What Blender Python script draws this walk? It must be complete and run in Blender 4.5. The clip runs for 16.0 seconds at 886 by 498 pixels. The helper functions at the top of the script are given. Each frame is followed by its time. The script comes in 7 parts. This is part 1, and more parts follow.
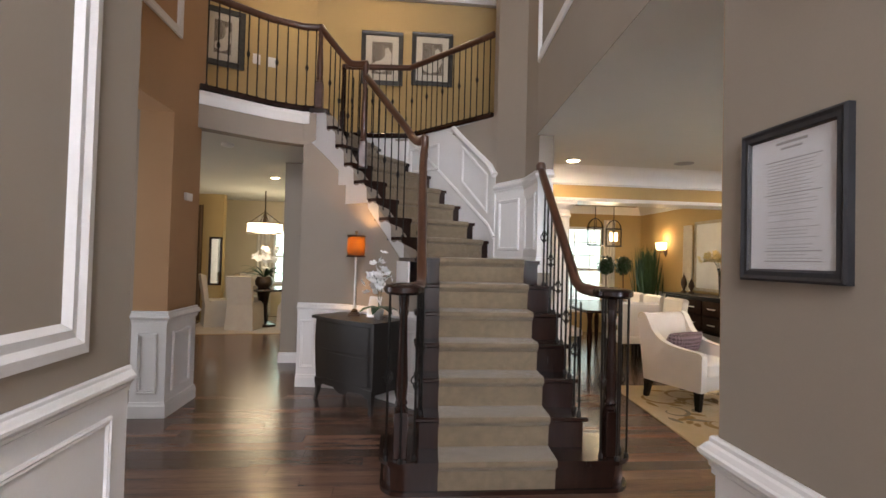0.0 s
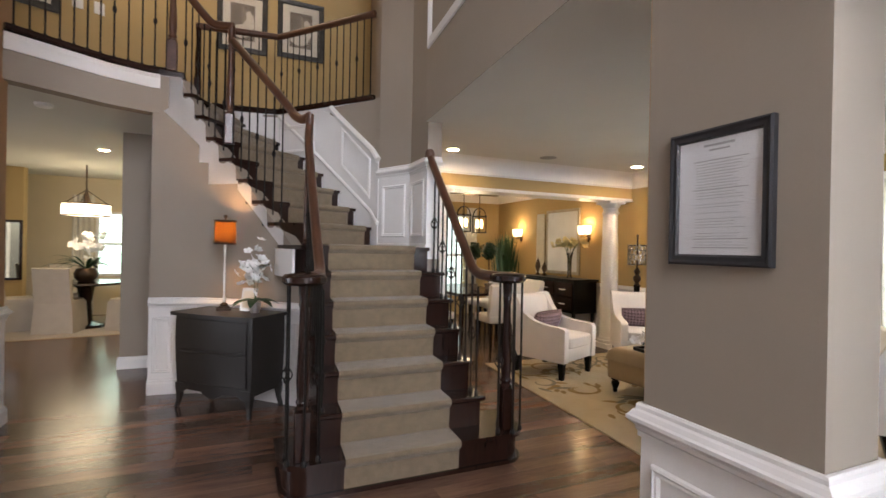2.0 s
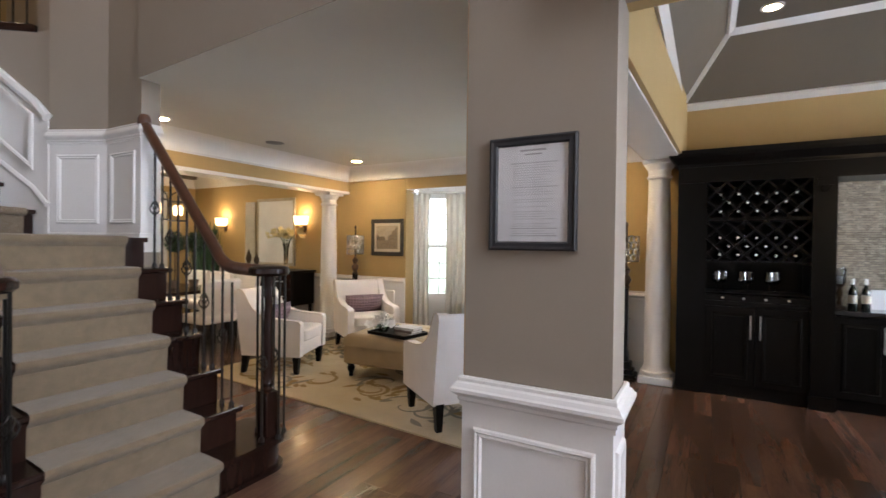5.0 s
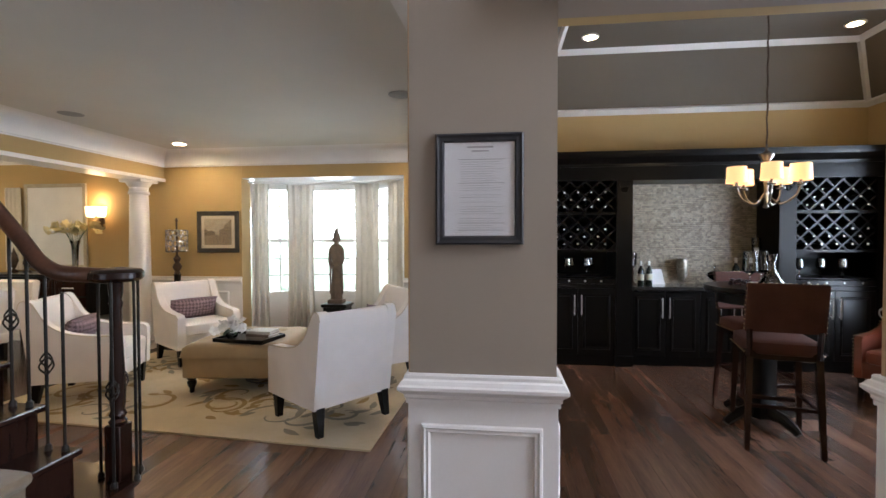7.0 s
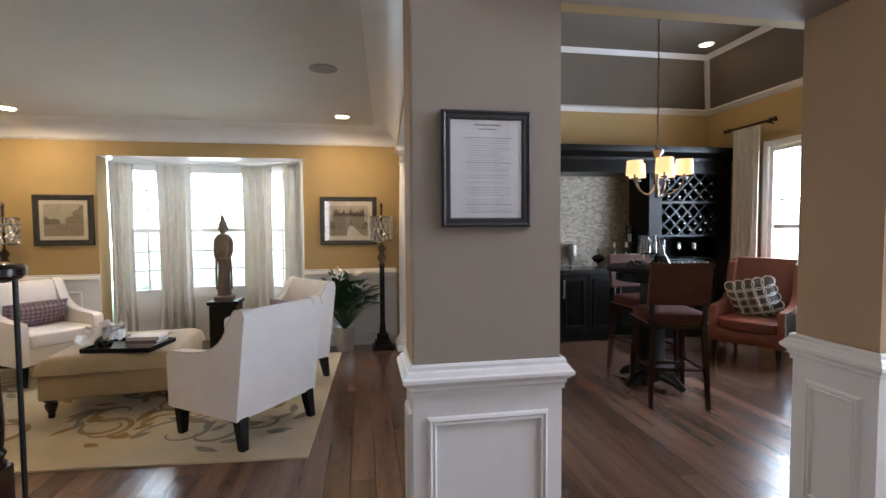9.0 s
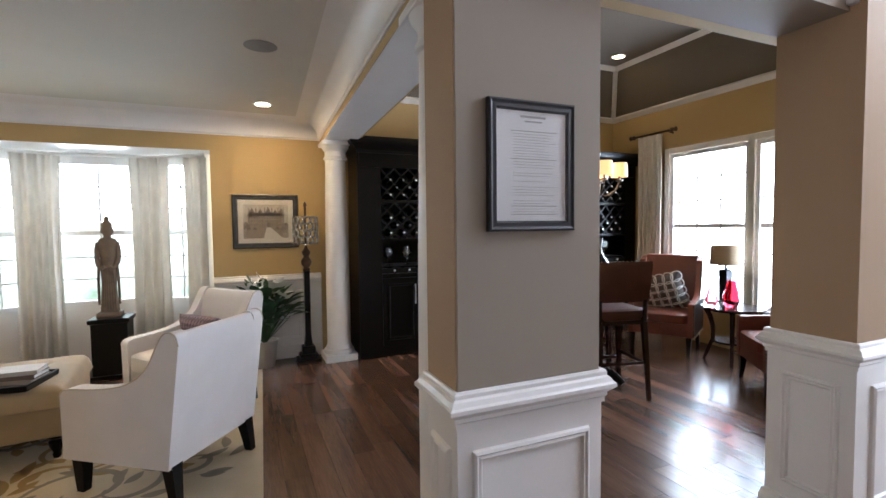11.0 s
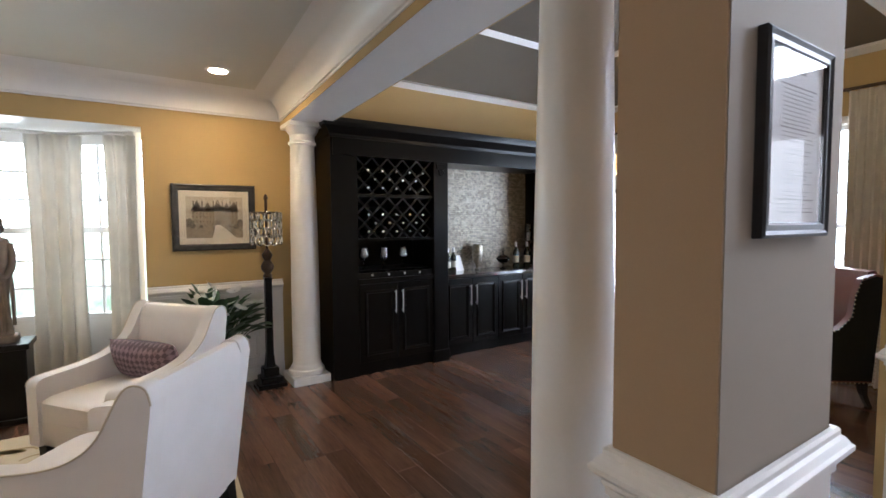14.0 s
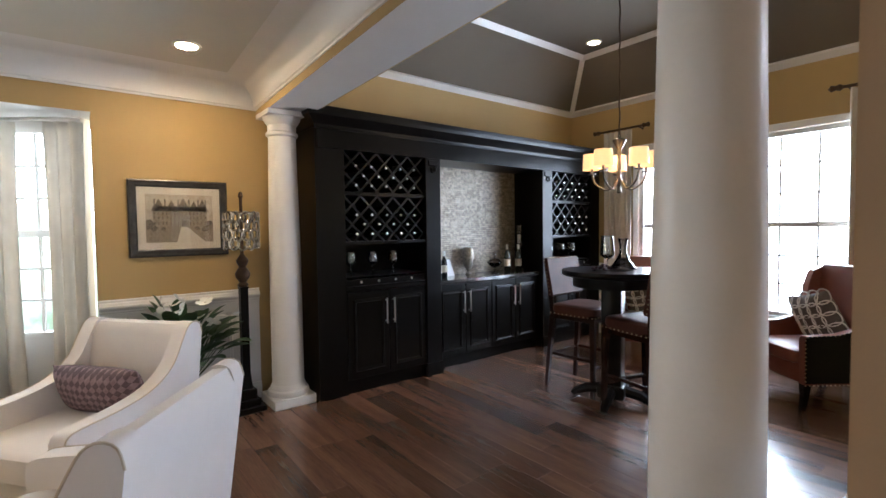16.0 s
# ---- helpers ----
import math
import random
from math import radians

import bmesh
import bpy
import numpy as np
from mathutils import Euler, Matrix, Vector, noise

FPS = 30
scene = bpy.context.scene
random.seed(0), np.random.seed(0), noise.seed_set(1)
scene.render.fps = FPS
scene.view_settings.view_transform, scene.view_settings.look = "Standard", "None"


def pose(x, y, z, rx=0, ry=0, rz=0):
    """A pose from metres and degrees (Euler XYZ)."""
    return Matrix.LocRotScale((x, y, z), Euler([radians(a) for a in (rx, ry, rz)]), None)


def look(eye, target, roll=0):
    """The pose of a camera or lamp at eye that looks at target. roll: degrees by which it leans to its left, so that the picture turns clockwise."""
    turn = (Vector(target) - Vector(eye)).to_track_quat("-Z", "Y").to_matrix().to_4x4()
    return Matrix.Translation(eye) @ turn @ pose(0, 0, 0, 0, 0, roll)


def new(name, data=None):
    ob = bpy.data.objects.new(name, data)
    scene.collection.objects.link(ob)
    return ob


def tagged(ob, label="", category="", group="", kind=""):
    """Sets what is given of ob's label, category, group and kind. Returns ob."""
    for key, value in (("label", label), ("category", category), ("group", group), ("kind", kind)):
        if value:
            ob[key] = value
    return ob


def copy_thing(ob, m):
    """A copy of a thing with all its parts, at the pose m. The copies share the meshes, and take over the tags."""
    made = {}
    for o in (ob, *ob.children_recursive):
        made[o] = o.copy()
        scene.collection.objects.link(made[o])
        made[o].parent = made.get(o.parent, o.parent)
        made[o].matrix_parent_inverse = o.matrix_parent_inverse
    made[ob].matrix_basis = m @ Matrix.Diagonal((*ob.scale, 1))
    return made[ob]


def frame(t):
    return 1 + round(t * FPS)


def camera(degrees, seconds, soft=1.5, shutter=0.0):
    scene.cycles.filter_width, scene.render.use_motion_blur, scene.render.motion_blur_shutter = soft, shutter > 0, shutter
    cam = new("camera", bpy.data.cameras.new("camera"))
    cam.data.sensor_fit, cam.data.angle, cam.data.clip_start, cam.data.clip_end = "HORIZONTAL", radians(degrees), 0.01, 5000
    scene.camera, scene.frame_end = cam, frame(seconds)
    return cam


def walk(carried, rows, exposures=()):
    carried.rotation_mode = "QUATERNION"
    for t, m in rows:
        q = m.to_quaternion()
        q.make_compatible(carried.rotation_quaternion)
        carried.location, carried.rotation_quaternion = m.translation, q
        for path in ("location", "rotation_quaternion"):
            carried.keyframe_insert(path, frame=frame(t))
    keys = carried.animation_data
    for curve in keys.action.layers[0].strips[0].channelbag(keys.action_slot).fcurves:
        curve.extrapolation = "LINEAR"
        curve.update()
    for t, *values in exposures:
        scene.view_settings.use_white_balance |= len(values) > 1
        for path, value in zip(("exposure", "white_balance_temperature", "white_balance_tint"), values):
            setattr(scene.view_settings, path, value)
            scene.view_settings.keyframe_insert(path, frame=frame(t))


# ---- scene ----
cam = camera(86.9, 16.0, 1.5, 0.35)
PATH = [
    (0, (-0.195, -0.096, 1.419), (-0.011, 1.896, 1.461), 1.5),
    (0.5, (-0.265, -0.081, 1.417), (0.029, 1.897, 1.454), 1.1),
    (1, (-0.338, -0.051, 1.419), (0.077, 1.906, 1.444), 0.9),
    (1.5, (-0.414, -0.005, 1.421), (0.181, 1.904, 1.433), 0.7),
    (2, (-0.488, 0.05, 1.419), (0.3, 1.888, 1.415), 1.1),
    (2.5, (-0.564, 0.11, 1.414), (0.405, 1.859, 1.398), 1.5),
    (3, (-0.632, 0.157, 1.409), (0.521, 1.791, 1.399), 1.0),
    (3.5, (-0.689, 0.209, 1.408), (0.626, 1.716, 1.399), 0.6),
    (4, (-0.734, 0.281, 1.404), (0.737, 1.637, 1.386), 0.6),
    (4.5, (-0.771, 0.351, 1.41), (0.832, 1.547, 1.385), 0.5),
    (5, (-0.81, 0.439, 1.402), (0.93, 1.424, 1.381), 0.7),
    (7.3, (-0.935, 0.971, 1.408), (1.057, 1.135, 1.353), -0.3),
    (7.5, (-0.932, 1.014, 1.397), (1.063, 1.132, 1.337), -0.4),
    (8, (-0.911, 1.143, 1.387), (1.087, 1.119, 1.302), -0.5),
    (8.5, (-0.875, 1.271, 1.382), (1.115, 1.089, 1.289), -0.5),
    (9, (-0.822, 1.401, 1.381), (1.148, 1.067, 1.29), -0.4),
    (9.5, (-0.768, 1.532, 1.381), (1.179, 1.083, 1.293), -0.3),
    (9.7, (-0.74, 1.567, 1.371), (1.197, 1.078, 1.288), -0.4),
    (12, (-0.213, 1.978, 1.422), (1.534, 1.011, 1.309), -0.4),
    (12.5, (-0.084, 2.029, 1.418), (1.644, 1.027, 1.311), -0.2),
    (13, (0.054, 2.075, 1.418), (1.777, 1.066, 1.31), 0.2),
    (13.5, (0.208, 2.105, 1.42), (1.915, 1.07, 1.307), 0.1),
    (14, (0.344, 2.124, 1.417), (2.018, 1.035, 1.304), -0.3),
    (14.5, (0.483, 2.142, 1.382), (2.123, 1.002, 1.291), -0.7),
    (15, (0.605, 2.156, 1.37), (2.226, 0.987, 1.292), -0.6),
    (15.5, (0.709, 2.163, 1.371), (2.309, 0.966, 1.294), -0.5),
    (16, (0.828, 2.176, 1.371), (2.403, 0.947, 1.284), -0.7),
]
walk(cam, [(t, look(eye, target, roll)) for t, eye, target, roll in PATH], [(0.0, 0.77, 6390, 12), (5.0, 0.75, 6080, 11), (9.0, 0.77, 5720, 9), (12.5, 0.88, 5700, 9), (16.0, 0.83, 5740, 9)])

# ---- light ----
world = bpy.data.worlds.new("sky")
world.use_nodes = True
scene.world = world
sky = world.node_tree.nodes.new("ShaderNodeTexSky")
sky.sky_type, sky.sun_disc = "NISHITA", False
sky.sun_elevation, sky.sun_rotation = radians(42), radians(120)
world.node_tree.nodes["Background"].inputs["Strength"].default_value = 0.12
world.node_tree.links.new(sky.outputs["Color"], world.node_tree.nodes["Background"].inputs["Color"])
sun = new("sun", bpy.data.lights.new("sun", "SUN"))
sun.data.energy, sun.data.angle, sun.data.color = 1.0, radians(10), (1.0, 0.95, 0.88)
sun.matrix_world = look((8, -6, 9), (2, 0, 0))
DAY = 10.0        # glow of the overcast distance outside the windows
CAN_W = 235.0    # glow of a ceiling can lens


def lamp(kind, name, at, watts, colour, size=0.05, aim=None, spread=None):
    d = bpy.data.lights.new(name, kind)
    d.energy, d.color = watts, colour
    if kind == "AREA":
        d.shape, d.size = "DISK", size
        if spread:
            d.spread = radians(spread)
    else:
        d.shadow_soft_size = size
    ob = new(name, d)
    ob.matrix_world = look(at, aim) if aim else Matrix.Translation(at)
    return ob


# ---- materials ----
def mat(name, a, b=None, rough=0.6, metal=0.0, scale=8.0, bump=0.05, fine=120.0, coat=0.0, rnd=0.0, stretch=(1, 1, 1), sheen=0.0, spec=0.5):
    """Two colours mixed by a large and a fine noise, with relief."""
    b = b or tuple(c * 0.86 for c in a)
    m = bpy.data.materials.new(name)
    m.use_nodes = True
    nt = m.node_tree
    bs = nt.nodes["Principled BSDF"]
    bs.inputs["Roughness"].default_value, bs.inputs["Metallic"].default_value = rough, metal
    bs.inputs["Coat Weight"].default_value, bs.inputs["Coat Roughness"].default_value = coat, 0.12
    bs.inputs["Sheen Weight"].default_value = sheen
    bs.inputs["Specular IOR Level"].default_value = spec
    tc, mp = nt.nodes.new("ShaderNodeTexCoord"), nt.nodes.new("ShaderNodeMapping")
    mp.inputs["Scale"].default_value = stretch
    nt.links.new(tc.outputs["Object"], mp.inputs["Vector"])
    n1, n2 = nt.nodes.new("ShaderNodeTexNoise"), nt.nodes.new("ShaderNodeTexNoise")
    n1.inputs["Scale"].default_value, n1.inputs["Detail"].default_value = scale, 4
    n2.inputs["Scale"].default_value, n2.inputs["Detail"].default_value = fine, 3
    for n in (n1, n2):
        nt.links.new(mp.outputs["Vector"], n.inputs["Vector"])
    avg = nt.nodes.new("ShaderNodeMath")
    avg.operation = "MULTIPLY_ADD"
    nt.links.new(n2.outputs["Fac"], avg.inputs[0])
    avg.inputs[1].default_value = 0.5
    nt.links.new(n1.outputs["Fac"], avg.inputs[2])
    ramp = nt.nodes.new("ShaderNodeMapRange")
    ramp.inputs["From Min"].default_value, ramp.inputs["From Max"].default_value = 0.5, 1.0
    nt.links.new(avg.outputs[0], ramp.inputs["Value"])
    mix = nt.nodes.new("ShaderNodeMix")
    mix.data_type = "RGBA"
    mix.inputs[6].default_value, mix.inputs[7].default_value = (*a, 1), (*b, 1)
    nt.links.new(ramp.outputs["Result"], mix.inputs[0])
    out = mix.outputs[2]
    if rnd:
        oi, hv, mr = nt.nodes.new("ShaderNodeObjectInfo"), nt.nodes.new("ShaderNodeHueSaturation"), nt.nodes.new("ShaderNodeMapRange")
        mr.inputs["To Min"].default_value, mr.inputs["To Max"].default_value = 1 - rnd, 1 + rnd
        nt.links.new(oi.outputs["Random"], mr.inputs["Value"])
        nt.links.new(mr.outputs["Result"], hv.inputs["Value"])
        nt.links.new(out, hv.inputs["Color"])
        out = hv.outputs["Color"]
    nt.links.new(out, bs.inputs["Base Color"])
    if bump:
        bp = nt.nodes.new("ShaderNodeBump")
        bp.inputs["Strength"].default_value, bp.inputs["Distance"].default_value = bump, 0.01
        nt.links.new(n2.outputs["Fac"], bp.inputs["Height"])
        nt.links.new(bp.outputs["Normal"], bs.inputs["Normal"])
    return m


def glow(name, colour, strength):
    m = bpy.data.materials.new(name)
    m.use_nodes = True
    bs = m.node_tree.nodes["Principled BSDF"]
    bs.inputs["Base Color"].default_value = (*colour, 1)
    bs.inputs["Emission Color"].default_value, bs.inputs["Emission Strength"].default_value = (*colour, 1), strength
    return m


def glass_mat(name, colour=(1, 1, 1), rough=0.0, ior=1.45):
    m = bpy.data.materials.new(name)
    m.use_nodes = True
    bs = m.node_tree.nodes["Principled BSDF"]
    bs.inputs["Base Color"].default_value = (*colour, 1)
    bs.inputs["Transmission Weight"].default_value, bs.inputs["Roughness"].default_value, bs.inputs["IOR"].default_value = 1.0, rough, ior
    return m


BEIGE = mat("beige_wall_paint", (0.302, 0.253, 0.203), (0.284, 0.237, 0.19), 0.75, scale=2, bump=0.04, fine=260)
GOLD = mat("gold_wall_paint", (0.455, 0.322, 0.138), (0.425, 0.298, 0.125), 0.75, scale=2, bump=0.04, fine=260)
TAN = mat("ochre_wall_paint", (0.40, 0.275, 0.165), (0.375, 0.255, 0.15), 0.75, scale=2, bump=0.04, fine=260)
# the ochre again, with the hall's warm lamplight mixed into its colour
HALLWARM = mat("warm_lit_hall_paint", (0.42, 0.245, 0.12), (0.39, 0.225, 0.11), 0.75, scale=2, bump=0.04, fine=260)
CEIL = mat("ceiling_paint", (0.68, 0.66, 0.60), (0.65, 0.63, 0.57), 0.9, scale=2, bump=0.03, fine=300)
TAUPE = mat("taupe_ceiling_paint", (0.145, 0.119, 0.088), (0.134, 0.110, 0.081), 0.85, scale=2, bump=0.03, fine=300)
WHITE = mat("white_trim_paint", (0.78, 0.76, 0.74), (0.74, 0.72, 0.70), 0.35, scale=4, bump=0.015, fine=90)
WALNUT = mat("walnut_plank", (0.155, 0.084, 0.055), (0.064, 0.035, 0.024), 0.24, scale=2.4, bump=0.05, fine=30, stretch=(0.35, 4, 1), coat=0.2)
_n = WALNUT.node_tree
_oi, _ge, _sum, _fr, _vm, _va, _hs, _mr = (_n.nodes.new("ShaderNode" + k) for k in ("ObjectInfo", "NewGeometry", "Math", "Math", "VectorMath", "VectorMath", "HueSaturation", "MapRange"))
_sum.operation, _fr.operation, _vm.operation, _va.operation = "ADD", "FRACT", "SCALE", "ADD"
_n.links.new(_oi.outputs["Random"], _sum.inputs[0]), _n.links.new(_ge.outputs["Random Per Island"], _sum.inputs[1]), _n.links.new(_sum.outputs[0], _fr.inputs[0])
_map, _tco = _n.nodes["Mapping"], _n.nodes["Texture Coordinate"]
_vm.inputs[0].default_value = (7.3, 31.7, 3.1)
_n.links.new(_fr.outputs[0], _vm.inputs["Scale"])
_n.links.new(_tco.outputs["Object"], _va.inputs[0]), _n.links.new(_vm.outputs[0], _va.inputs[1]), _n.links.new(_va.outputs[0], _map.inputs["Vector"])
_mr.inputs["To Min"].default_value, _mr.inputs["To Max"].default_value = 0.7, 1.5
_pb = _n.nodes["Principled BSDF"]
_src = _pb.inputs["Base Color"].links[0].from_socket
_n.links.new(_fr.outputs[0], _mr.inputs["Value"]), _n.links.new(_mr.outputs["Result"], _hs.inputs["Value"])
_n.links.new(_src, _hs.inputs["Color"]), _n.links.new(_hs.outputs["Color"], _pb.inputs["Base Color"])
DARKWOOD = mat("dark_stained_wood", (0.030, 0.013, 0.009), (0.015, 0.007, 0.005), 0.22, scale=4, bump=0.03, fine=40, stretch=(1, 1, 0.15), coat=0.05, spec=0.3)
RAILWOOD = mat("red_brown_rail_wood", (0.10, 0.042, 0.022), (0.05, 0.020, 0.011), 0.32, scale=5, bump=0.03, fine=60, coat=0.08)
EBONY = mat("black_brown_cabinet", (0.0055, 0.0045, 0.004), (0.004, 0.0035, 0.003), 0.28, scale=5, bump=0.01, fine=50, stretch=(1, 1, 0.3), spec=0.17)
CHESTWOOD = mat("espresso_chest_wood", (0.022, 0.017, 0.014), (0.014, 0.011, 0.009), 0.38, scale=4, bump=0.04, fine=45, stretch=(1, 1, 0.2))
IRON = mat("black_iron", (0.02, 0.018, 0.016), None, 0.42, 0.7, bump=0.05)
CARPET = mat("tan_carpet", (0.25, 0.185, 0.112), (0.18, 0.132, 0.078), 0.95, scale=18, bump=0.6, fine=420, sheen=0.3)
LINEN = mat("off_white_linen", (0.84, 0.795, 0.77), (0.79, 0.745, 0.72), 0.9, scale=6, bump=0.15, fine=500, sheen=0.08)
PIPING = mat("tan_piping", (0.64, 0.55, 0.43), None, 0.85, bump=0.1, fine=400)
OTTO = mat("tan_ottoman_fabric", (0.42, 0.31, 0.17), (0.355, 0.26, 0.14), 0.85, scale=8, bump=0.12, fine=450, sheen=0.3)
PURPLE = mat("mauve_pillow", (0.16, 0.105, 0.115), (0.24, 0.18, 0.19), 0.85, scale=30, bump=0.3, fine=90)
LEATHER = mat("brown_leather", (0.085, 0.033, 0.024), (0.052, 0.020, 0.015), 0.5, scale=6, bump=0.1, fine=160, spec=0.16)
COGNAC = mat("cognac_leather", (0.20, 0.058, 0.032), (0.15, 0.043, 0.024), 0.4, scale=5, bump=0.1, fine=160)
SILVER = mat("brushed_silver", (0.62, 0.60, 0.57), None, 0.28, 0.95, bump=0.04)
OLDSILVER = mat("aged_silver", (0.62, 0.59, 0.54), (0.40, 0.38, 0.34), 0.26, 0.9, scale=30, bump=0.1)
CHROME = mat("chrome", (0.80, 0.78, 0.75), None, 0.3, 0.9, bump=0.0)
BRONZE = mat("aged_bronze", (0.11, 0.075, 0.05), (0.06, 0.04, 0.03), 0.4, 0.8, scale=12)
STONE = mat("carved_stone", (0.20, 0.15, 0.11), (0.13, 0.10, 0.075), 0.75, scale=14, bump=0.4, fine=70)
LEAF = mat("dark_leaf", (0.035, 0.085, 0.03), (0.02, 0.05, 0.018), 0.5, scale=20, rnd=0.3)
PETAL = mat("white_petal", (0.86, 0.85, 0.84), (0.80, 0.79, 0.78), 0.6, scale=30, bump=0.02)
PAPER = mat("white_paper", (0.74, 0.73, 0.74), None, 0.7, scale=3, bump=0.01)
MATBOARD = mat("cream_mat_board", (0.62, 0.57, 0.47), None, 0.8, scale=3, bump=0.01)
INK = mat("grey_print", (0.36, 0.35, 0.35), None, 0.8, bump=0)
BLACKFRAME = mat("black_frame_wood", (0.02, 0.018, 0.018), (0.035, 0.03, 0.03), 0.35, scale=9)
CURTAIN = mat("cream_sheer_cloth", (0.66, 0.62, 0.54), (0.58, 0.54, 0.47), 0.85, scale=9, bump=0.1, fine=500)
SLIP = mat("cream_slipcover", (0.52, 0.45, 0.36), (0.47, 0.40, 0.32), 0.9, scale=7, bump=0.1, fine=400)
GLASS = bpy.data.materials.new("clear_glass")
GLASS.use_nodes = True
_n = GLASS.node_tree
_t, _g, _x, _f = (_n.nodes.new("ShaderNode" + k) for k in ("BsdfTransparent", "BsdfGlossy", "MixShader", "Fresnel"))
_t.inputs["Color"].default_value = (0.92, 0.93, 0.93, 1)
_g.inputs["Roughness"].default_value = 0.06
_f.inputs["IOR"].default_value = 1.9
_n.links.new(_f.outputs[0], _x.inputs[0]), _n.links.new(_t.outputs[0], _x.inputs[1]), _n.links.new(_g.outputs[0], _x.inputs[2])
_n.links.new(_x.outputs[0], _n.nodes["Material Output"].inputs["Surface"])
PANE = bpy.data.materials.new("window_glass")
PANE.use_nodes = True
_n = PANE.node_tree
_t, _g, _x = _n.nodes.new("ShaderNodeBsdfTransparent"), _n.nodes.new("ShaderNodeBsdfGlossy"), _n.nodes.new("ShaderNodeMixShader")
_g.inputs["Roughness"].default_value = 0.02
_x.inputs[0].default_value = 0.05
_n.links.new(_t.outputs[0], _x.inputs[1]), _n.links.new(_g.outputs[0], _x.inputs[2])
_n.links.new(_x.outputs[0], _n.nodes["Material Output"].inputs["Surface"])


# ---- mesh helpers ----
def box(bm, lo, hi, bevel=0.0, seg=1):
    r = bmesh.ops.create_cube(bm, size=1.0)
    vs = r["verts"]
    for v in vs:
        v.co = Vector([lo[k] + (v.co[k] + 0.5) * (hi[k] - lo[k]) for k in range(3)])
    if bevel:
        es = list({e for v in vs for e in v.link_edges})
        bmesh.ops.bevel(bm, geom=es, offset=bevel, segments=seg, affect="EDGES", profile=0.5)


def loft(bm, rings, closed=True, caps=True):
    """Rings of equal length joined by quads."""
    vr = [[bm.verts.new(p) for p in ring] for ring in rings]
    n = len(vr[0])
    for a, b in zip(vr, vr[1:]):
        for i in range(n if closed else n - 1):
            j = (i + 1) % n
            bm.faces.new((a[i], a[j], b[j], b[i]))
    if caps and closed:
        bm.faces.new(vr[0][::-1]), bm.faces.new(vr[-1])
    return vr


def lathe(bm, prof, at=(0, 0, 0), n=20, square=False):
    x, y, z = at
    rings = []
    for r, h in prof:
        rings.append([(x + r * math.cos(2 * math.pi * i / n), y + r * math.sin(2 * math.pi * i / n), z + h) for i in range(n)])
    (r0, h0), (r1, h1) = prof[0], prof[-1]
    if r0 > 0.001 and abs(r0 - r1) < 0.012 and abs(h0 - h1) < 0.012:
        loft(bm, rings + [rings[0]], True, False)      # a hollow ring or shade
    else:
        loft(bm, rings)


def tube(bm, pts, r, n=8, flat=1.0):
    pts = [Vector(p) for p in pts]
    rad = r if isinstance(r, (list, tuple)) else [r] * len(pts)
    rings = []
    ref = None
    for i, p in enumerate(pts):
        d = (pts[min(i + 1, len(pts) - 1)] - pts[max(i - 1, 0)]).normalized()
        if ref is None:
            ref = Vector((0, 0, 1)) if abs(d.z) < 0.9 else Vector((1, 0, 0))
        u = d.cross(ref)
        u = u.normalized() if u.length > 1e-4 else d.orthogonal().normalized()
        w = u.cross(d).normalized()
        if abs(d.z) >= 0.9:
            ref = w
        rings.append([p + rad[i] * (math.cos(2 * math.pi * k / n) * u + flat * math.sin(2 * math.pi * k / n) * w) for k in range(n)])
    loft(bm, rings)


def prism(bm, poly, z0, z1):
    loft(bm, [[(x, y, z0) for x, y in poly], [(x, y, z1) for x, y in poly]])


def sweep(bm, prof, path, closed=False):
    """A section of (outward, height) swept along a path on plan; outward lies to the right of the way."""
    P = [Vector(p) for p in path]
    n = len(P)
    rings = []
    for i in range(n):
        a = (P[i] - P[i - 1]) if (i or closed) else None
        b = (P[(i + 1) % n] - P[i]) if (i < n - 1 or closed) else None
        ds = [d.normalized() for d in (a, b) if d is not None]
        ns = [Vector((d.y, -d.x)) for d in ds]
        m = ns[0] if len(ns) == 1 else (ns[0] + ns[1]) / max(0.3, 1 + ns[0].dot(ns[1]))
        rings.append([(P[i].x + m.x * o, P[i].y + m.y * o, h) for o, h in prof])
    if closed:
        rings.append(rings[0])
    loft(bm, rings, True, not closed)


def ring_panel(bm, p0, p1, z0, z1, w=0.035, d=0.014, slope=0.0):
    """A moulded rectangle on a wall from p0 to p1 (outward to the right); slope lifts the far end."""
    p0, p1 = Vector(p0), Vector(p1)
    dr = (p1 - p0).normalized()
    nn = Vector((dr.y, -dr.x))
    L = (p1 - p0).length

    def loop(ins, dep):
        out = []
        for s, z in ((ins, z0 + ins), (L - ins, z0 + ins), (L - ins, z1 - ins), (ins, z1 - ins)):
            q = p0 + dr * s + nn * dep
            out.append((q.x, q.y, z + slope * s))
        return out
    loft(bm, [loop(0, 0), loop(0.004, d * 0.7), loop(w * 0.35, d), loop(w * 0.55, d * 0.55), loop(w * 0.8, d * 0.75), loop(w, 0.0)], True, False)


def mesh(name, bm, material, smooth=0):
    bmesh.ops.recalc_face_normals(bm, faces=bm.faces)
    me = bpy.data.meshes.new(name)
    bm.to_mesh(me)
    bm.free()
    me.materials.append(material)
    if smooth:
        me.shade_smooth()
        me.set_sharp_from_angle(angle=radians(smooth))
    return me


def part(name, bm, material, parent=None, label="", smooth=40):
    ob = new(name, mesh(name, bm, material, smooth))
    if parent is not None:
        ob.parent = parent
    return tagged(ob, label)


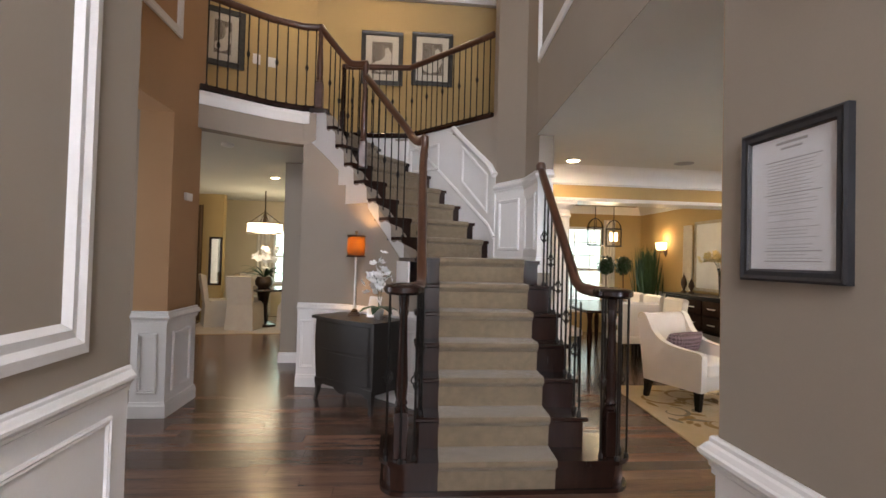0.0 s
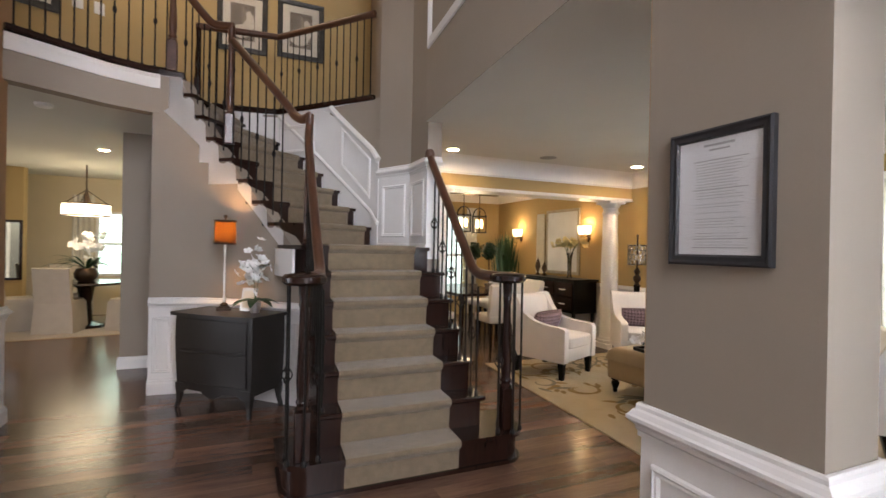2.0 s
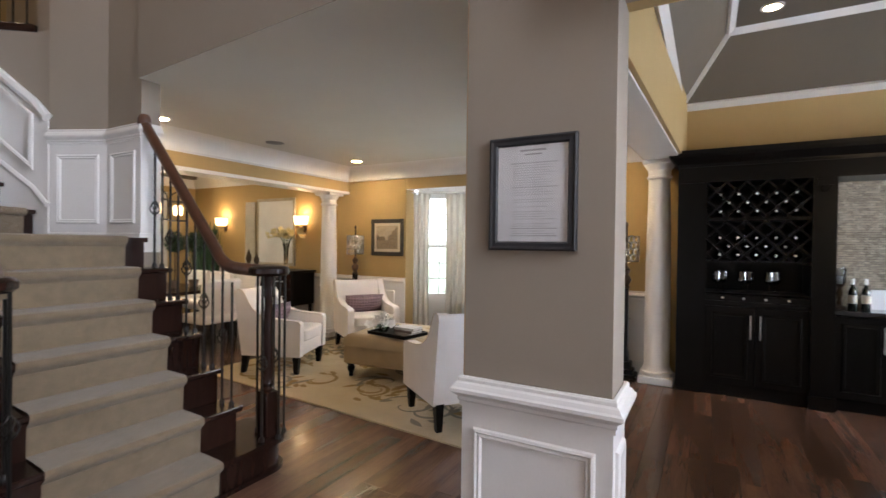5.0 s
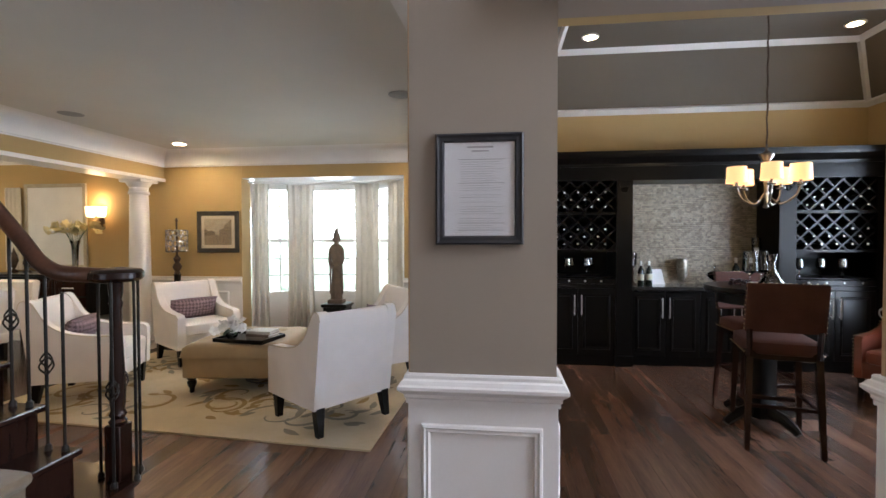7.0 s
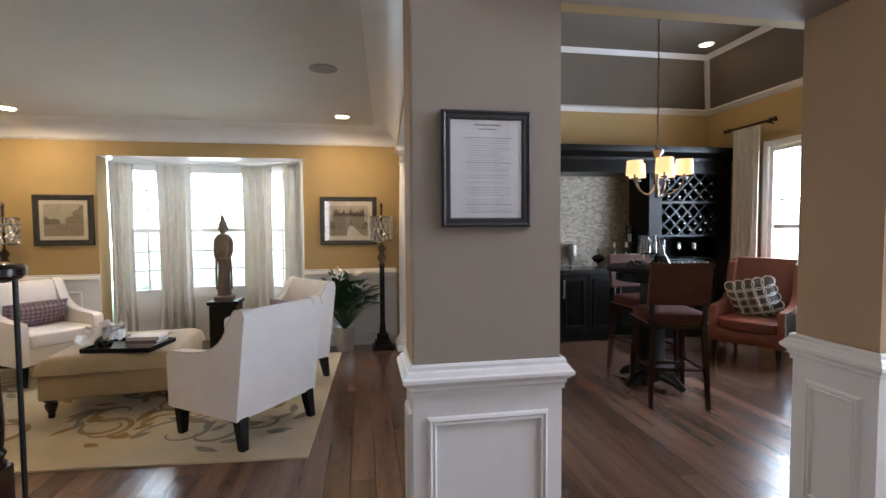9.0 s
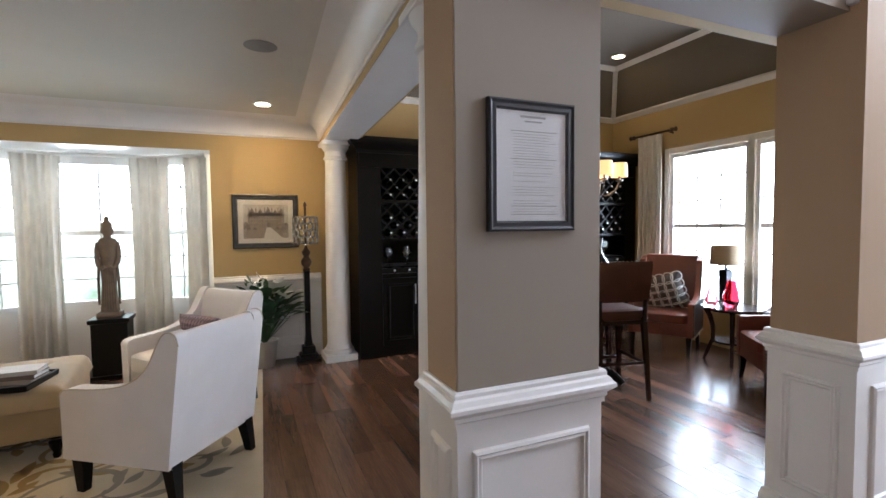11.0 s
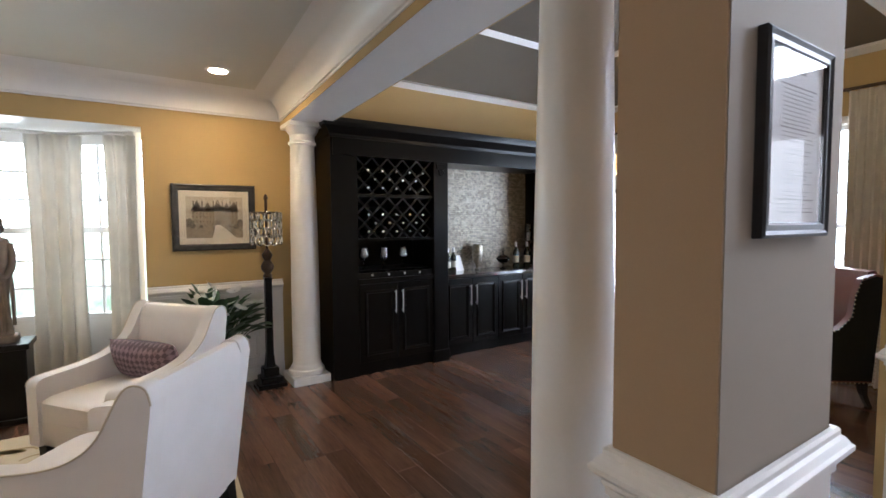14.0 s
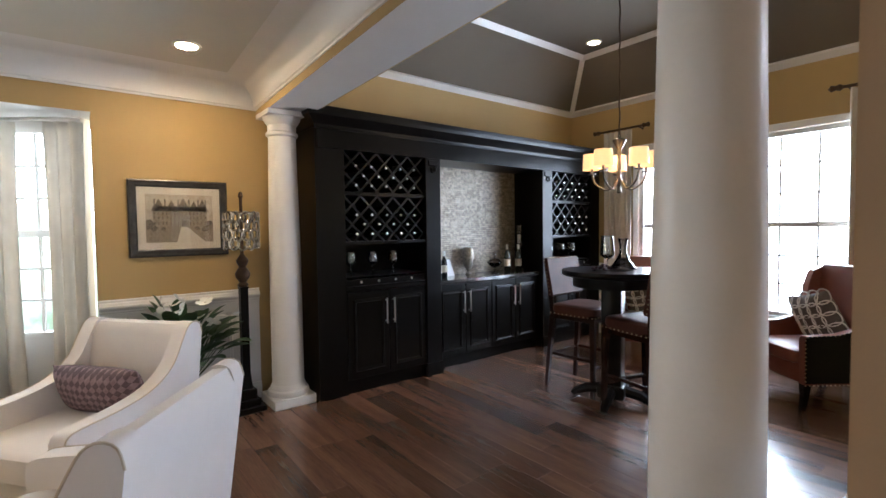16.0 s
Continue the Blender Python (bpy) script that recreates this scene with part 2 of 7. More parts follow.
def thing(name, label, category, at=(0, 0, 0), rz=0, group="", kind=""):
    ob = new(name)
    ob.empty_display_size = 0.05
    ob.matrix_basis = pose(*at, 0, 0, rz)
    return tagged(ob, label, category, group, kind)


def structure(name, boxes, material, label="", extra=None):
    bm = bmesh.new()
    for lo, hi in boxes:
        box(bm, lo, hi)
    if extra:
        extra(bm)
    return tagged(part(name, bm, material, None, label, 0), label, kind="structure")


RAIL = [(0, 0.795), (0.010, 0.795), (0.010, 0.812), (0.016, 0.818), (0.016, 0.830), (0.030, 0.842), (0.038, 0.850), (0.038, 0.862), (0.031, 0.868), (0.023, 0.882), (0.015, 0.888), (0.015, 0.900), (0.010, 0.907), (0, 0.907)]
BASE = [(0, 0), (0.02, 0), (0.02, 0.10), (0.014, 0.115), (0.012, 0.13), (0, 0.135)]


def wainscot(name, parent_wall, path, panels=(), closed=False, low=0.0):
    """White dado: board, base, chair rail and one moulded panel per entry (segment, from, to)."""
    bm = bmesh.new()
    sweep(bm, [(0.0, low), (0.006, low), (0.006, low + 0.80), (0.0, low + 0.80)], path, closed)
    part("dado_board", bm, WHITE, parent_wall, "white painted dado board", 0)
    bm = bmesh.new()
    sweep(bm, [(o + 0.004, z + low) for o, z in RAIL], path, closed)
    part("chair_rail", bm, WHITE, parent_wall, "white moulded chair rail", 0)
    bm = bmesh.new()
    sweep(bm, [(o + 0.004, z + low) for o, z in BASE], path, closed)
    part("baseboard", bm, WHITE, parent_wall, "white baseboard", 0)
    P = [Vector(p) for p in path]
    for seg, a, b in panels:
        d = (P[(seg + 1) % len(P)] - P[seg]).normalized()
        n = Vector((d.y, -d.x)) * 0.006
        bm = bmesh.new()
        ring_panel(bm, P[seg] + d * a + n, P[seg] + d * b + n, low + 0.20, low + 0.72)
        part("moulded_panel", bm, WHITE, parent_wall, "white moulded panel", 0)

# ---- large structure ----
TOP = 5.55       # foyer ceiling
LIV = 2.53       # living-room ceiling
bm = bmesh.new()
box(bm, (-7.2, -4.2, -0.25), (7.5, 13.2, -0.014))
floor = tagged(part("floor", bm, DARKWOOD, None, "", 0), "dark walnut plank floor, glossy", kind="structure")

# foyer, west side
w = structure("wall_west", [((-1.6, -2.6, 0), (-1.4, 2.14, TOP)), ((-2.4, 1.94, 0), (-1.6, 2.14, TOP))], BEIGE, "beige painted foyer wall")
wainscot("d", w, [(-1.4, -2.4), (-1.4, 2.14)], [(0, 3.0, 4.42), (0, 1.3, 2.85)])
for a, b, z0, z1 in ((0.35, 1.84, 1.02, 2.75), (-1.4, 0.2, 1.02, 2.75)):
    bm = bmesh.new()
    ring_panel(bm, (-1.4, a), (-1.4, b), z0, z1, 0.13, 0.03)
    part("moulded_panel", bm, WHITE, w, "white moulded wall panel", 0)
w = structure("wall_hall_west", [((-2.45, 4.13, 0), (-2.17, 4.69, 2.63)), ((-2.45, 2.14, 2.63), (-2.17, 4.69, TOP)), ((-2.45, 4.69, 2.98), (-2.17, 4.75, TOP))], HALLWARM, "ochre painted wall with an opening")
wainscot("d", w, [(-2.45, 4.13), (-2.17, 4.13), (-2.17, 4.69), (-2.45, 4.69)], [(1, 0.1, 0.46), (0, 0.05, 0.22)])
bm = bmesh.new()
ring_panel(bm, (-2.17, 3.0), (-2.17, 4.2), 3.3, 4.9, 0.09, 0.025)
part("moulded_panel", bm, WHITE, w, "white moulded wall panel", 0)
# the gap in its west side lets in the added fill glow
structure("wall_closet", [((-4.2, 1.94, 0), (-2.4, 2.14, 2.7)), ((-4.2, 4.3, 0), (-2.45, 4.45, 2.7)), ((-4.4, 1.94, 0), (-4.2, 2.35, 2.7)), ((-4.4, 4.05, 0), (-4.2, 4.45, 2.7)), ((-4.4, 2.35, 0), (-4.2, 4.05, 0.5)), ((-4.4, 2.35, 2.3), (-4.2, 4.05, 2.7))], BEIGE, "beige painted side room wall")
structure("ceiling_closet", [((-4.4, 1.94, 2.7), (-2.45, 4.45, 2.8))], CEIL, "painted ceiling")

# foyer front wall with door and windows behind the walker
w = structure("wall_front", [((-1.6, -2.6, 0), (-0.95, -2.4, TOP)), ((0.75, -2.6, 0), (1.1, -2.4, TOP)), ((-0.95, -2.6, 2.2), (0.75, -2.4, 2.6)), ((-0.95, -2.6, 5.1), (0.75, -2.4, TOP)), ((-0.45, -2.6, 0), (0.25, -2.4, 0.01))], BEIGE, "beige painted entrance wall")

# pillar and the openings beside it
w = structure("wall_pillar", [((0.775, 0.70, 0), (1.0, 1.235, TOP))], BEIGE, "beige painted pillar with white dado")
wainscot("d", w, [(0.775, 1.235), (0.775, 0.70), (1.0, 0.70), (1.0, 1.235)], [(0, 0.042, 0.487), (1, 0.04, 0.19), (3, 0.04, 0.19)], True)
bm = bmesh.new()
box(bm, (1.001, 0.72, 0.905), (1.006, 1.235, LIV))
part("return_face", bm, TAN, w, "gold painted return", 0)
bm = bmesh.new()
box(bm, (0.777, 1.2355, 0.905), (1.0, 1.241, TOP))
part("return_face", bm, TAN, w, "ochre painted return", 0)
w = structure("wall_jamb", [((0.59, -2.4, 0), (0.93, -0.47, TOP))], TAN, "ochre painted wall end with white dado")
wainscot("d", w, [(0.93, -2.4), (0.93, -0.47), (0.59, -0.47), (0.59, -2.4)], [(1, 0.06, 0.29), (2, 0.1, 0.8), (2, 0.95, 1.7)])
structure("wall_opening_head", [((0.65, -0.47, 2.25), (0.93, 0.70, TOP))], BEIGE, "beige painted header over the bar opening")

# header over the living-room opening, slightly splayed
def _head(bm):
    prism(bm, [(0.79, 1.235), (0.98, 3.9), (1.12, 3.9), (0.95, 1.235)], LIV + 0.02, TOP)
    prism(bm, [(0.786, 1.236), (0.976, 3.899), (0.979, 3.899), (0.789, 1.236)], LIV - 0.001, TOP)
w = structure("wall_living_head", [], BEIGE, "beige painted wall above the living-room opening", _head)
bm = bmesh.new()
ring_panel(bm, (0.975, 3.86), (0.87, 2.4), 3.15, 4.9, 0.09, 0.025)
part("moulded_panel", bm, WHITE, w, "white moulded wall panel", 0)

# living room
w = structure("wall_east", [((4.78, 4.22, 0), (5.0, 9.4, 3.3)), ((4.785, 2.08, 2.186), (4.995, 4.22, 3.3)), ((4.78, 1.02, 0), (5.0, 2.08, 3.3))], GOLD, "gold painted living-room wall")
wainscot("d", w, [(4.78, 9.4), (4.78, 4.22)], [(0, 0.3, 1.2), (0, 1.4, 2.3), (0, 3.4, 3.8), (0, 4.2, 5.0)])
wainscot("d", w, [(4.78, 2.08), (4.78, 1.02)], [(0, 0.12, 0.85)])
def _lc(bm):
    prism(bm, [(0.79, 1.236), (0.98, 3.899), (1.13, 3.899), (1.13, 5.3), (4.78, 5.3), (4.78, 0.9), (1.0, 1.1), (1.0, 1.236)], LIV, LIV + 0.02)
structure("ceiling_living", [], CEIL, "cream painted flat ceiling", _lc)
CROWN = [(0, LIV - 0.19), (0.012, LIV - 0.19), (0.014, LIV - 0.178), (0.024, LIV - 0.172)]
CROWN += [(0.024 + 0.20 * (1 - math.cos(a)), LIV - 0.172 + 0.168 * math.sin(a)) for a in np.linspace(0.06, math.pi / 2, 10)] + [(0.26, LIV - 0.001), (0, LIV - 0.001)]
bm = bmesh.new()
sweep(bm, CROWN, [(4.78, 5.3), (4.78, 1.00), (1.0, 1.17)])
tagged(part("trim_crown", bm, WHITE, None, "", 30), "white crown moulding", kind="structure")
bm = bmesh.new()
sweep(bm, CROWN, [(1.13, 5.3), (4.78, 5.3)])
tagged(part("trim_crown", bm, WHITE, None, "", 30), "white crown moulding", kind="structure")
def _beam(bm):
    prism(bm, [(1.0, 0.83), (4.78, 0.68), (4.78, 1.00), (1.0, 1.17)], 2.285, 3.3)
structure("beam_bar", [], WHITE, "white cased beam on two columns", _beam)
def _bs(bm):
    prism(bm, [(1.0, 1.171), (4.779, 1.001), (4.779, 1.004), (1.0, 1.174)], 2.286, 2.342)
structure("trim_beam_strip", [], GOLD, "gold painted strip between crown and beam", _bs)
structure("beam_dining", [((1.1, 5.3, 2.19), (4.78, 5.6, 2.7))], GOLD, "gold painted beam with white soffit")
structure("trim_soffit", [((1.1, 5.28, 2.15), (4.78, 5.62, 2.19))], WHITE, "white beam casing")

# bay window shell
def wall_quad(bm, a, b, z0, z1, th):
    a, b = Vector(a), Vector(b)
    d = (b - a).normalized()
    n = Vector((d.y, -d.x)) * -th
    prism(bm, [tuple(a), tuple(b), tuple(b + n), tuple(a + n)], z0, z1)


BAY = [(4.99, 4.15), (5.36, 3.62), (5.36, 2.68), (4.99, 2.14)]
bmw = bmesh.new()
for a, b in zip(BAY, BAY[1:]):
    wall_quad(bmw, a, b, 0, 0.62, 0.12)
    wall_quad(bmw, a, b, 2.12, 2.35, 0.12)
tagged(part("wall_bay", bmw, WHITE, None, "", 0), "white panelled bay wall", kind="structure")
structure("ceiling_bay", [((4.79, 2.07, 2.181), (5.5, 4.23, 2.185))], WHITE, "white bay ceiling")


def window(at, rz, w, z0, z1, name, bars=(2, 2), meet=0.5, casing=0.0):
    """A double-hung window in its own frame: x along it, y outward."""
    t = thing(name, "white double-hung window with glazing bars", "window", (at[0], at[1], 0), rz, kind="structure")
    bm = bmesh.new()
    f = 0.05
    for lo, hi in (((0, 0, z0), (f, 0.09, z1)), ((w - f, 0, z0), (w, 0.09, z1)), ((f, 0, z1 - f), (w - f, 0.09, z1)), ((f, 0, z0), (w - f, 0.09, z0 + f))):
        box(bm, lo, hi)
    part("window_frame", bm, WHITE, t)
    zm = z0 + (z1 - z0) * meet
    bm = bmesh.new()
    box(bm, (f, 0.02, zm - 0.025), (w - f, 0.07, zm + 0.025), 0.004)
    part("meeting_rail", bm, WHITE, t)
    bm = bmesh.new()
    for lo, hi in ((z0 + f, zm - 0.025), (zm + 0.025, z1 - f)):
        for i in range(1, bars[0] + 1):
            x = f + (w - 2 * f) * i / (bars[0] + 1)
            box(bm, (x - 0.009, 0.035, lo), (x + 0.009, 0.055, hi))
        for i in range(1, bars[1] + 1):
            z = lo + (hi - lo) * i / (bars[1] + 1)
            box(bm, (f, 0.034, z - 0.009), (w - f, 0.056, z + 0.009))
    part("glazing_bars", bm, WHITE, t)
    bm = bmesh.new()
    box(bm, (f - 0.01, 0.043, z0 + 0.04), (w - f + 0.01, 0.047, z1 - 0.04))
    p = part("pane", bm, PANE, t, "clear window glass", 0)
    p.visible_shadow = False
    if casing:
        bm = bmesh.new()
        c = casing
        for lo, hi in (((-c, -0.025, z0 - c), (0, 0, z1 + c)), ((w, -0.025, z0 - c), (w + c, 0, z1 + c)), ((0, -0.025, z1), (w, 0, z1 + c)), ((0, -0.025, z0 - c), (w, 0, z0))):
            box(bm, lo, hi, 0.005)
        part("casing", bm, WHITE, t)
        bm = bmesh.new()
        box(bm, (-c - 0.02, -0.06, z0 - 0.02), (w + c + 0.02, 0.02, z0 + 0.012), 0.006)
        part("window_sill", bm, WHITE, t)
    return t


def _bay_windows():
    for i, (a, b) in enumerate(zip(BAY, BAY[1:])):
        a, b = Vector(a), Vector(b)
        d = b - a
        window(a, math.degrees(math.atan2(d.y, d.x)), d.length, 0.62, 2.12, "window_bay", (1, 2))


_bay_windows()


# bar room
w = structure("wall_bar_east", [((4.78, -3.35, 0), (5.0, 1.02, 3.3))], GOLD, "gold painted bar-room wall")
w = structure("wall_south", [((0.93, -3.35, 0), (1.72, -3.13, 3.3)), ((3.82, -3.35, 0), (4.78, -3.13, 3.3)), ((1.72, -3.35, 0), (3.82, -3.13, 0.46)), ((1.72, -3.35, 2.28), (3.82, -3.13, 3.3))], GOLD, "gold painted window wall")
wainscot("d", w, [(4.78, -3.13), (3.9, -3.13)], [])
structure("wall_bar_west", [((0.93, -3.2, 0), (1.0, -0.6, 3.3))], GOLD, "gold painted bar-room wall")
def _bf(bm):
    prism(bm, [(1.0, 0.80), (4.78, 0.65), (4.78, 0.679), (1.0, 0.829)], 2.30, 3.3)
structure("wall_beam_face", [((0.931, -0.6, 2.25), (0.999, 0.80, 3.3))], GOLD, "gold painted wall above the beam", _bf)
window((3.80, -3.13), 180, 1.0, 0.48, 2.26, "window_south", (2, 2), 0.5, 0.07)
window((2.74, -3.13), 180, 1.0, 0.48, 2.26, "window_south", (2, 2), 0.5, 0.07)
TR = 2.885
bm = bmesh.new()
lo_r = [(0.95, 0.72), (4.78, 0.72), (4.78, -3.13), (0.95, -3.13)]
hi_r = [(1.42, 0.30), (4.30, 0.30), (4.30, -2.71), (1.42, -2.71)]
loft(bm, [[(x, y, TR) for x, y in lo_r], [(x, y, 3.42) for x, y in hi_r]], True, False)
loft(bm, [[(x, y, 3.42) for x, y in hi_r], [(x, y, 3.43) for x, y in hi_r]], True, True)
tagged(part("ceiling_bar", bm, TAUPE, None, "", 0), "taupe tray ceiling with white ribs", kind="structure")
bm = bmesh.new()
for A in (([(x, y, TR) for x, y in lo_r]), ([(x, y, 3.42) for x, y in hi_r])):
    for p, q in zip(A, A[1:] + A[:1]):
        tube(bm, [p, q], 0.05, 4)
for p, q in zip(lo_r, hi_r):
    tube(bm, [(*p, TR), (*q, 3.42)], 0.05, 4)
tagged(part("trim_tray", bm, WHITE, None, "", 0), "white painted tray ceiling ribs", kind="structure")


def column(at, label, h=2.285):
    t = thing("column", label, "column", (*at, 0), 0, "columns of the bar opening")
    bm = bmesh.new()
    box(bm, (-0.165, -0.165, 0.0), (0.165, 0.165, 0.075), 0.006)
    part("plinth", bm, WHITE, t)
    bm = bmesh.new()
    lathe(bm, [(0.155, 0.075), (0.16, 0.09), (0.155, 0.115), (0.14, 0.125), (0.135, 0.145), (0.128, 0.16), (0.122, 0.17), (0.122, 0.8), (0.118, 1.3), (0.104, h - 0.24), (0.104, h - 0.19), (0.12, h - 0.18), (0.12, h - 0.16), (0.107, h - 0.15), (0.107, h - 0.1), (0.12, h - 0.085), (0.14, h - 0.055), (0.142, h - 0.04)], n=36)
    part("shaft", bm, WHITE, t)
    bm = bmesh.new()
    box(bm, (-0.15, -0.15, h - 0.04), (0.15, 0.15, h), 0.004)
    part("abacus", bm, WHITE, t)
    return t


c = column((4.52, 0.885), "white round column on a square plinth")
copy_thing(c, pose(1.302, 1.035, 0, 0, 0, -3))
c = column((4.52, 5.45), "white round column carrying the dining-room beam", 2.15)
copy_thing(c, pose(1.75, 5.45, 0))

# dining room beyond the second beam
structure("wall_dining_back", [((1.1, 9.2, 0), (2.2, 9.4, 2.7)), ((4.0, 9.2, 0), (4.78, 9.4, 2.7)), ((2.2, 9.2, 2.15), (4.0, 9.4, 2.7)), ((2.2, 9.2, 0), (4.0, 9.4, 0.4))], GOLD, "gold painted dining-room wall")
structure("wall_dining_west", [((0.9, 4.9, 0), (1.1, 9.4, 2.7))], GOLD, "gold painted dining-room wall")
structure("ceiling_dining", [((1.0, 5.6, 2.62), (4.78, 9.4, 2.7))], CEIL, "cream painted ceiling")
window((4.0, 9.2), 0, -0.9, 0.4, 2.15, "window_dining")
window((3.1, 9.2), 0, -0.9, 0.4, 2.15, "window_dining")

# nook beyond the hall
CREAM = mat("cream_wall_paint", (0.62, 0.53, 0.37), (0.58, 0.495, 0.34), 0.75, scale=2, bump=0.04, fine=260)
structure("wall_nook_corner", [((-1.73, 6.25, 0), (-1.1, 6.4, 2.74))], BEIGE, "beige painted wall end")
bm = bmesh.new()
sweep(bm, BASE, [(-1.73, 6.4), (-1.73, 6.25), (-1.28, 6.25), (-1.28, 5.17)])
tagged(part("baseboard", bm, WHITE, None, "", 0), "white baseboard along the hall wall", kind="structure")
structure("wall_nook", [((-6.0, 11.0, 0), (-3.1, 11.2, 2.74)), ((-1.6, 11.0, 0), (-1.2, 11.2, 2.74)), ((-3.1, 11.0, 2.0), (-1.6, 11.2, 2.74)), ((-3.1, 11.0, 0), (-1.6, 11.2, 0.75)), ((-6.2, 4.45, 0), (-6.0, 11.2, 2.74)), ((-1.4, 6.4, 0), (-1.2, 11.2, 2.74))], CREAM, "cream painted nook wall")
def _hc(bm):
    prism(bm, [(-2.17, 4.62), (-1.6, 5.02), (-1.28, 5.15), (-1.28, 11.2), (-6.2, 11.2), (-6.2, 4.45), (-2.45, 4.45), (-2.45, 4.62)], 2.64, 2.72)
structure("ceiling_hall", [], CEIL, "cream painted hall ceiling", _hc)
window((-3.1, 11.0), 0, 1.5, 0.75, 2.0, "window_nook", (2, 2))

# outside: overcast brightness behind each window, plus an added side-room fill glow
def backdrop(a, b, z0, z1, m=None):
    bm = bmesh.new()
    bm.faces.new([bm.verts.new(p) for p in ((*a, z0), (*b, z0), (*b, z1), (*a, z1))])
    return tagged(part("backdrop", bm, m or OUTSIDE, None, "", 0), "bright glowing plane outside an opening", kind="structure")


OUTSIDE = bpy.data.materials.new("overcast_distance")
OUTSIDE.use_nodes = True
_n = OUTSIDE.node_tree
_e = _n.nodes.new("ShaderNodeEmission")
_tc, _no, _sx, _ad, _rp = (_n.nodes.new("ShaderNode" + k) for k in ("TexCoord", "TexNoise", "SeparateXYZ", "Math", "ValToRGB"))
_no.inputs["Scale"].default_value, _no.inputs["Detail"].default_value = 2.4, 6
_n.links.new(_tc.outputs["Object"], _no.inputs["Vector"]), _n.links.new(_tc.outputs["Object"], _sx.inputs[0])
_ad.operation = "MULTIPLY_ADD"
_ad.inputs[1].default_value = 0.33
_n.links.new(_sx.outputs["Z"], _ad.inputs[0]), _n.links.new(_no.outputs["Fac"], _ad.inputs[2])
_rp.color_ramp.elements[0].position, _rp.color_ramp.elements[1].position = 0.6, 1.0
_rp.color_ramp.elements[0].color, _rp.color_ramp.elements[1].color = (0.04, 0.055, 0.038, 1), (0.90, 0.96, 1.0, 1)
_k = _rp.color_ramp.elements.new(0.98)
_k.color = (0.19, 0.215, 0.19, 1)
_n.links.new(_ad.outputs[0], _rp.inputs[0]), _n.links.new(_rp.outputs[0], _e.inputs["Color"])
_e.inputs["Strength"].default_value = DAY
_n.links.new(_e.outputs[0], _n.nodes["Material Output"].inputs["Surface"])
HAZE = glow("white_haze", (0.86, 0.95, 1.08), DAY * 1.22)
FRONTSKY = glow("bright_front_sky", (0.93, 0.96, 1.05), DAY * 1.5)
YARD = glow("bright_front_yard", (0.93, 0.97, 1.03), DAY * 0.2)
# fill added beyond the side room to brighten the foyer and stair wall
SIDEFILL = glow("side_fill_glow", (0.92, 0.96, 1.03), DAY * 0.3)
DINGARDEN = glow("hazy_dining_garden", (0.66, 0.80, 0.76), 1.3)
GARDEN = glow("hazy_green_garden", (0.50, 0.68, 0.58), 3.0)
backdrop((6.3, 5.4), (6.3, 0.9), -0.5, 3.2)
backdrop((0.5, -4.3), (5.0, -4.3), -0.5, 3.4, HAZE)
backdrop((1.5, 10.2), (4.6, 10.2), -0.5, 3.0, DINGARDEN)
backdrop((-4.0, 12.2), (-0.8, 12.2), -0.5, 3.0, GARDEN)
backdrop((-1.6, -3.3), (1.4, -3.3), 2.4, 5.4, FRONTSKY)
backdrop((-1.6, -3.3), (1.4, -3.3), 0.0, 2.398, YARD)
backdrop((-5.0, 4.6), (-5.0, 1.8), 0.0, 2.9, SIDEFILL)
# unseen frame, added to go with the side room fill glow
w = structure("window_side_room", [((-4.36, 2.35, 0.5), (-4.24, 2.42, 2.3)), ((-4.36, 3.98, 0.5), (-4.24, 4.05, 2.3)), ((-4.36, 2.42, 0.5), (-4.24, 3.98, 0.57)), ((-4.36, 2.42, 2.23), (-4.24, 3.98, 2.3)), ((-4.34, 3.17, 0.57), (-4.26, 3.23, 2.23)), ((-4.33, 2.42, 1.38), (-4.27, 3.17, 1.42)), ((-4.33, 3.23, 1.38), (-4.27, 3.98, 1.42))], WHITE, "unseen white frame added before the side room fill glow")

# upper storey
def _upper(bm):
    prism(bm, [(0.79, 5.0), (-0.12, 6.075), (-1.0, 6.195), (-1.03, 5.14), (-1.28, 5.13), (-1.6, 5.0), (-2.17, 4.60), (-2.17, 7.2), (1.2, 7.2), (1.2, 5.06)], 2.98, 3.045)
structure("floor_upper", [], DARKWOOD, "dark wood upper floor", _upper)
structure("floor_upper_side", [((-3.2, 4.75, 2.98), (-2.171, 7.2, 3.044))], DARKWOOD, "dark wood upper floor")
structure("wall_upper_west", [((-3.2, 4.75, 3.046), (-2.95, 6.5, TOP)), ((-3.2, 4.6, 2.98), (-2.451, 4.749, TOP))], GOLD, "gold painted upstairs wall")
structure("wall_upper_back", [((-1.5, 6.85, 3.045), (1.4, 7.05, TOP))], GOLD, "gold painted upstairs wall")
def _ub(bm):
    prism(bm, [(-1.5, 6.85), (-2.9, 6.2), (-3.0, 6.4), (-1.5, 7.05)], 3.045, TOP)
structure("wall_upper_side", [], GOLD, "gold painted upstairs wall", _ub)
structure("wall_upper_east", [((1.2, 4.9, 3.045), (1.4, 7.05, TOP))], BEIGE, "beige painted wall")
structure("ceiling_foyer", [((-3.2, -2.6, TOP), (1.4, 7.2, TOP + 0.1))], CEIL, "cream painted high ceiling")
structure("trim_upper_crown", [((-1.5, 6.77, TOP - 0.3), (1.2, 6.85, TOP - 0.2))], WHITE, "white crown moulding")

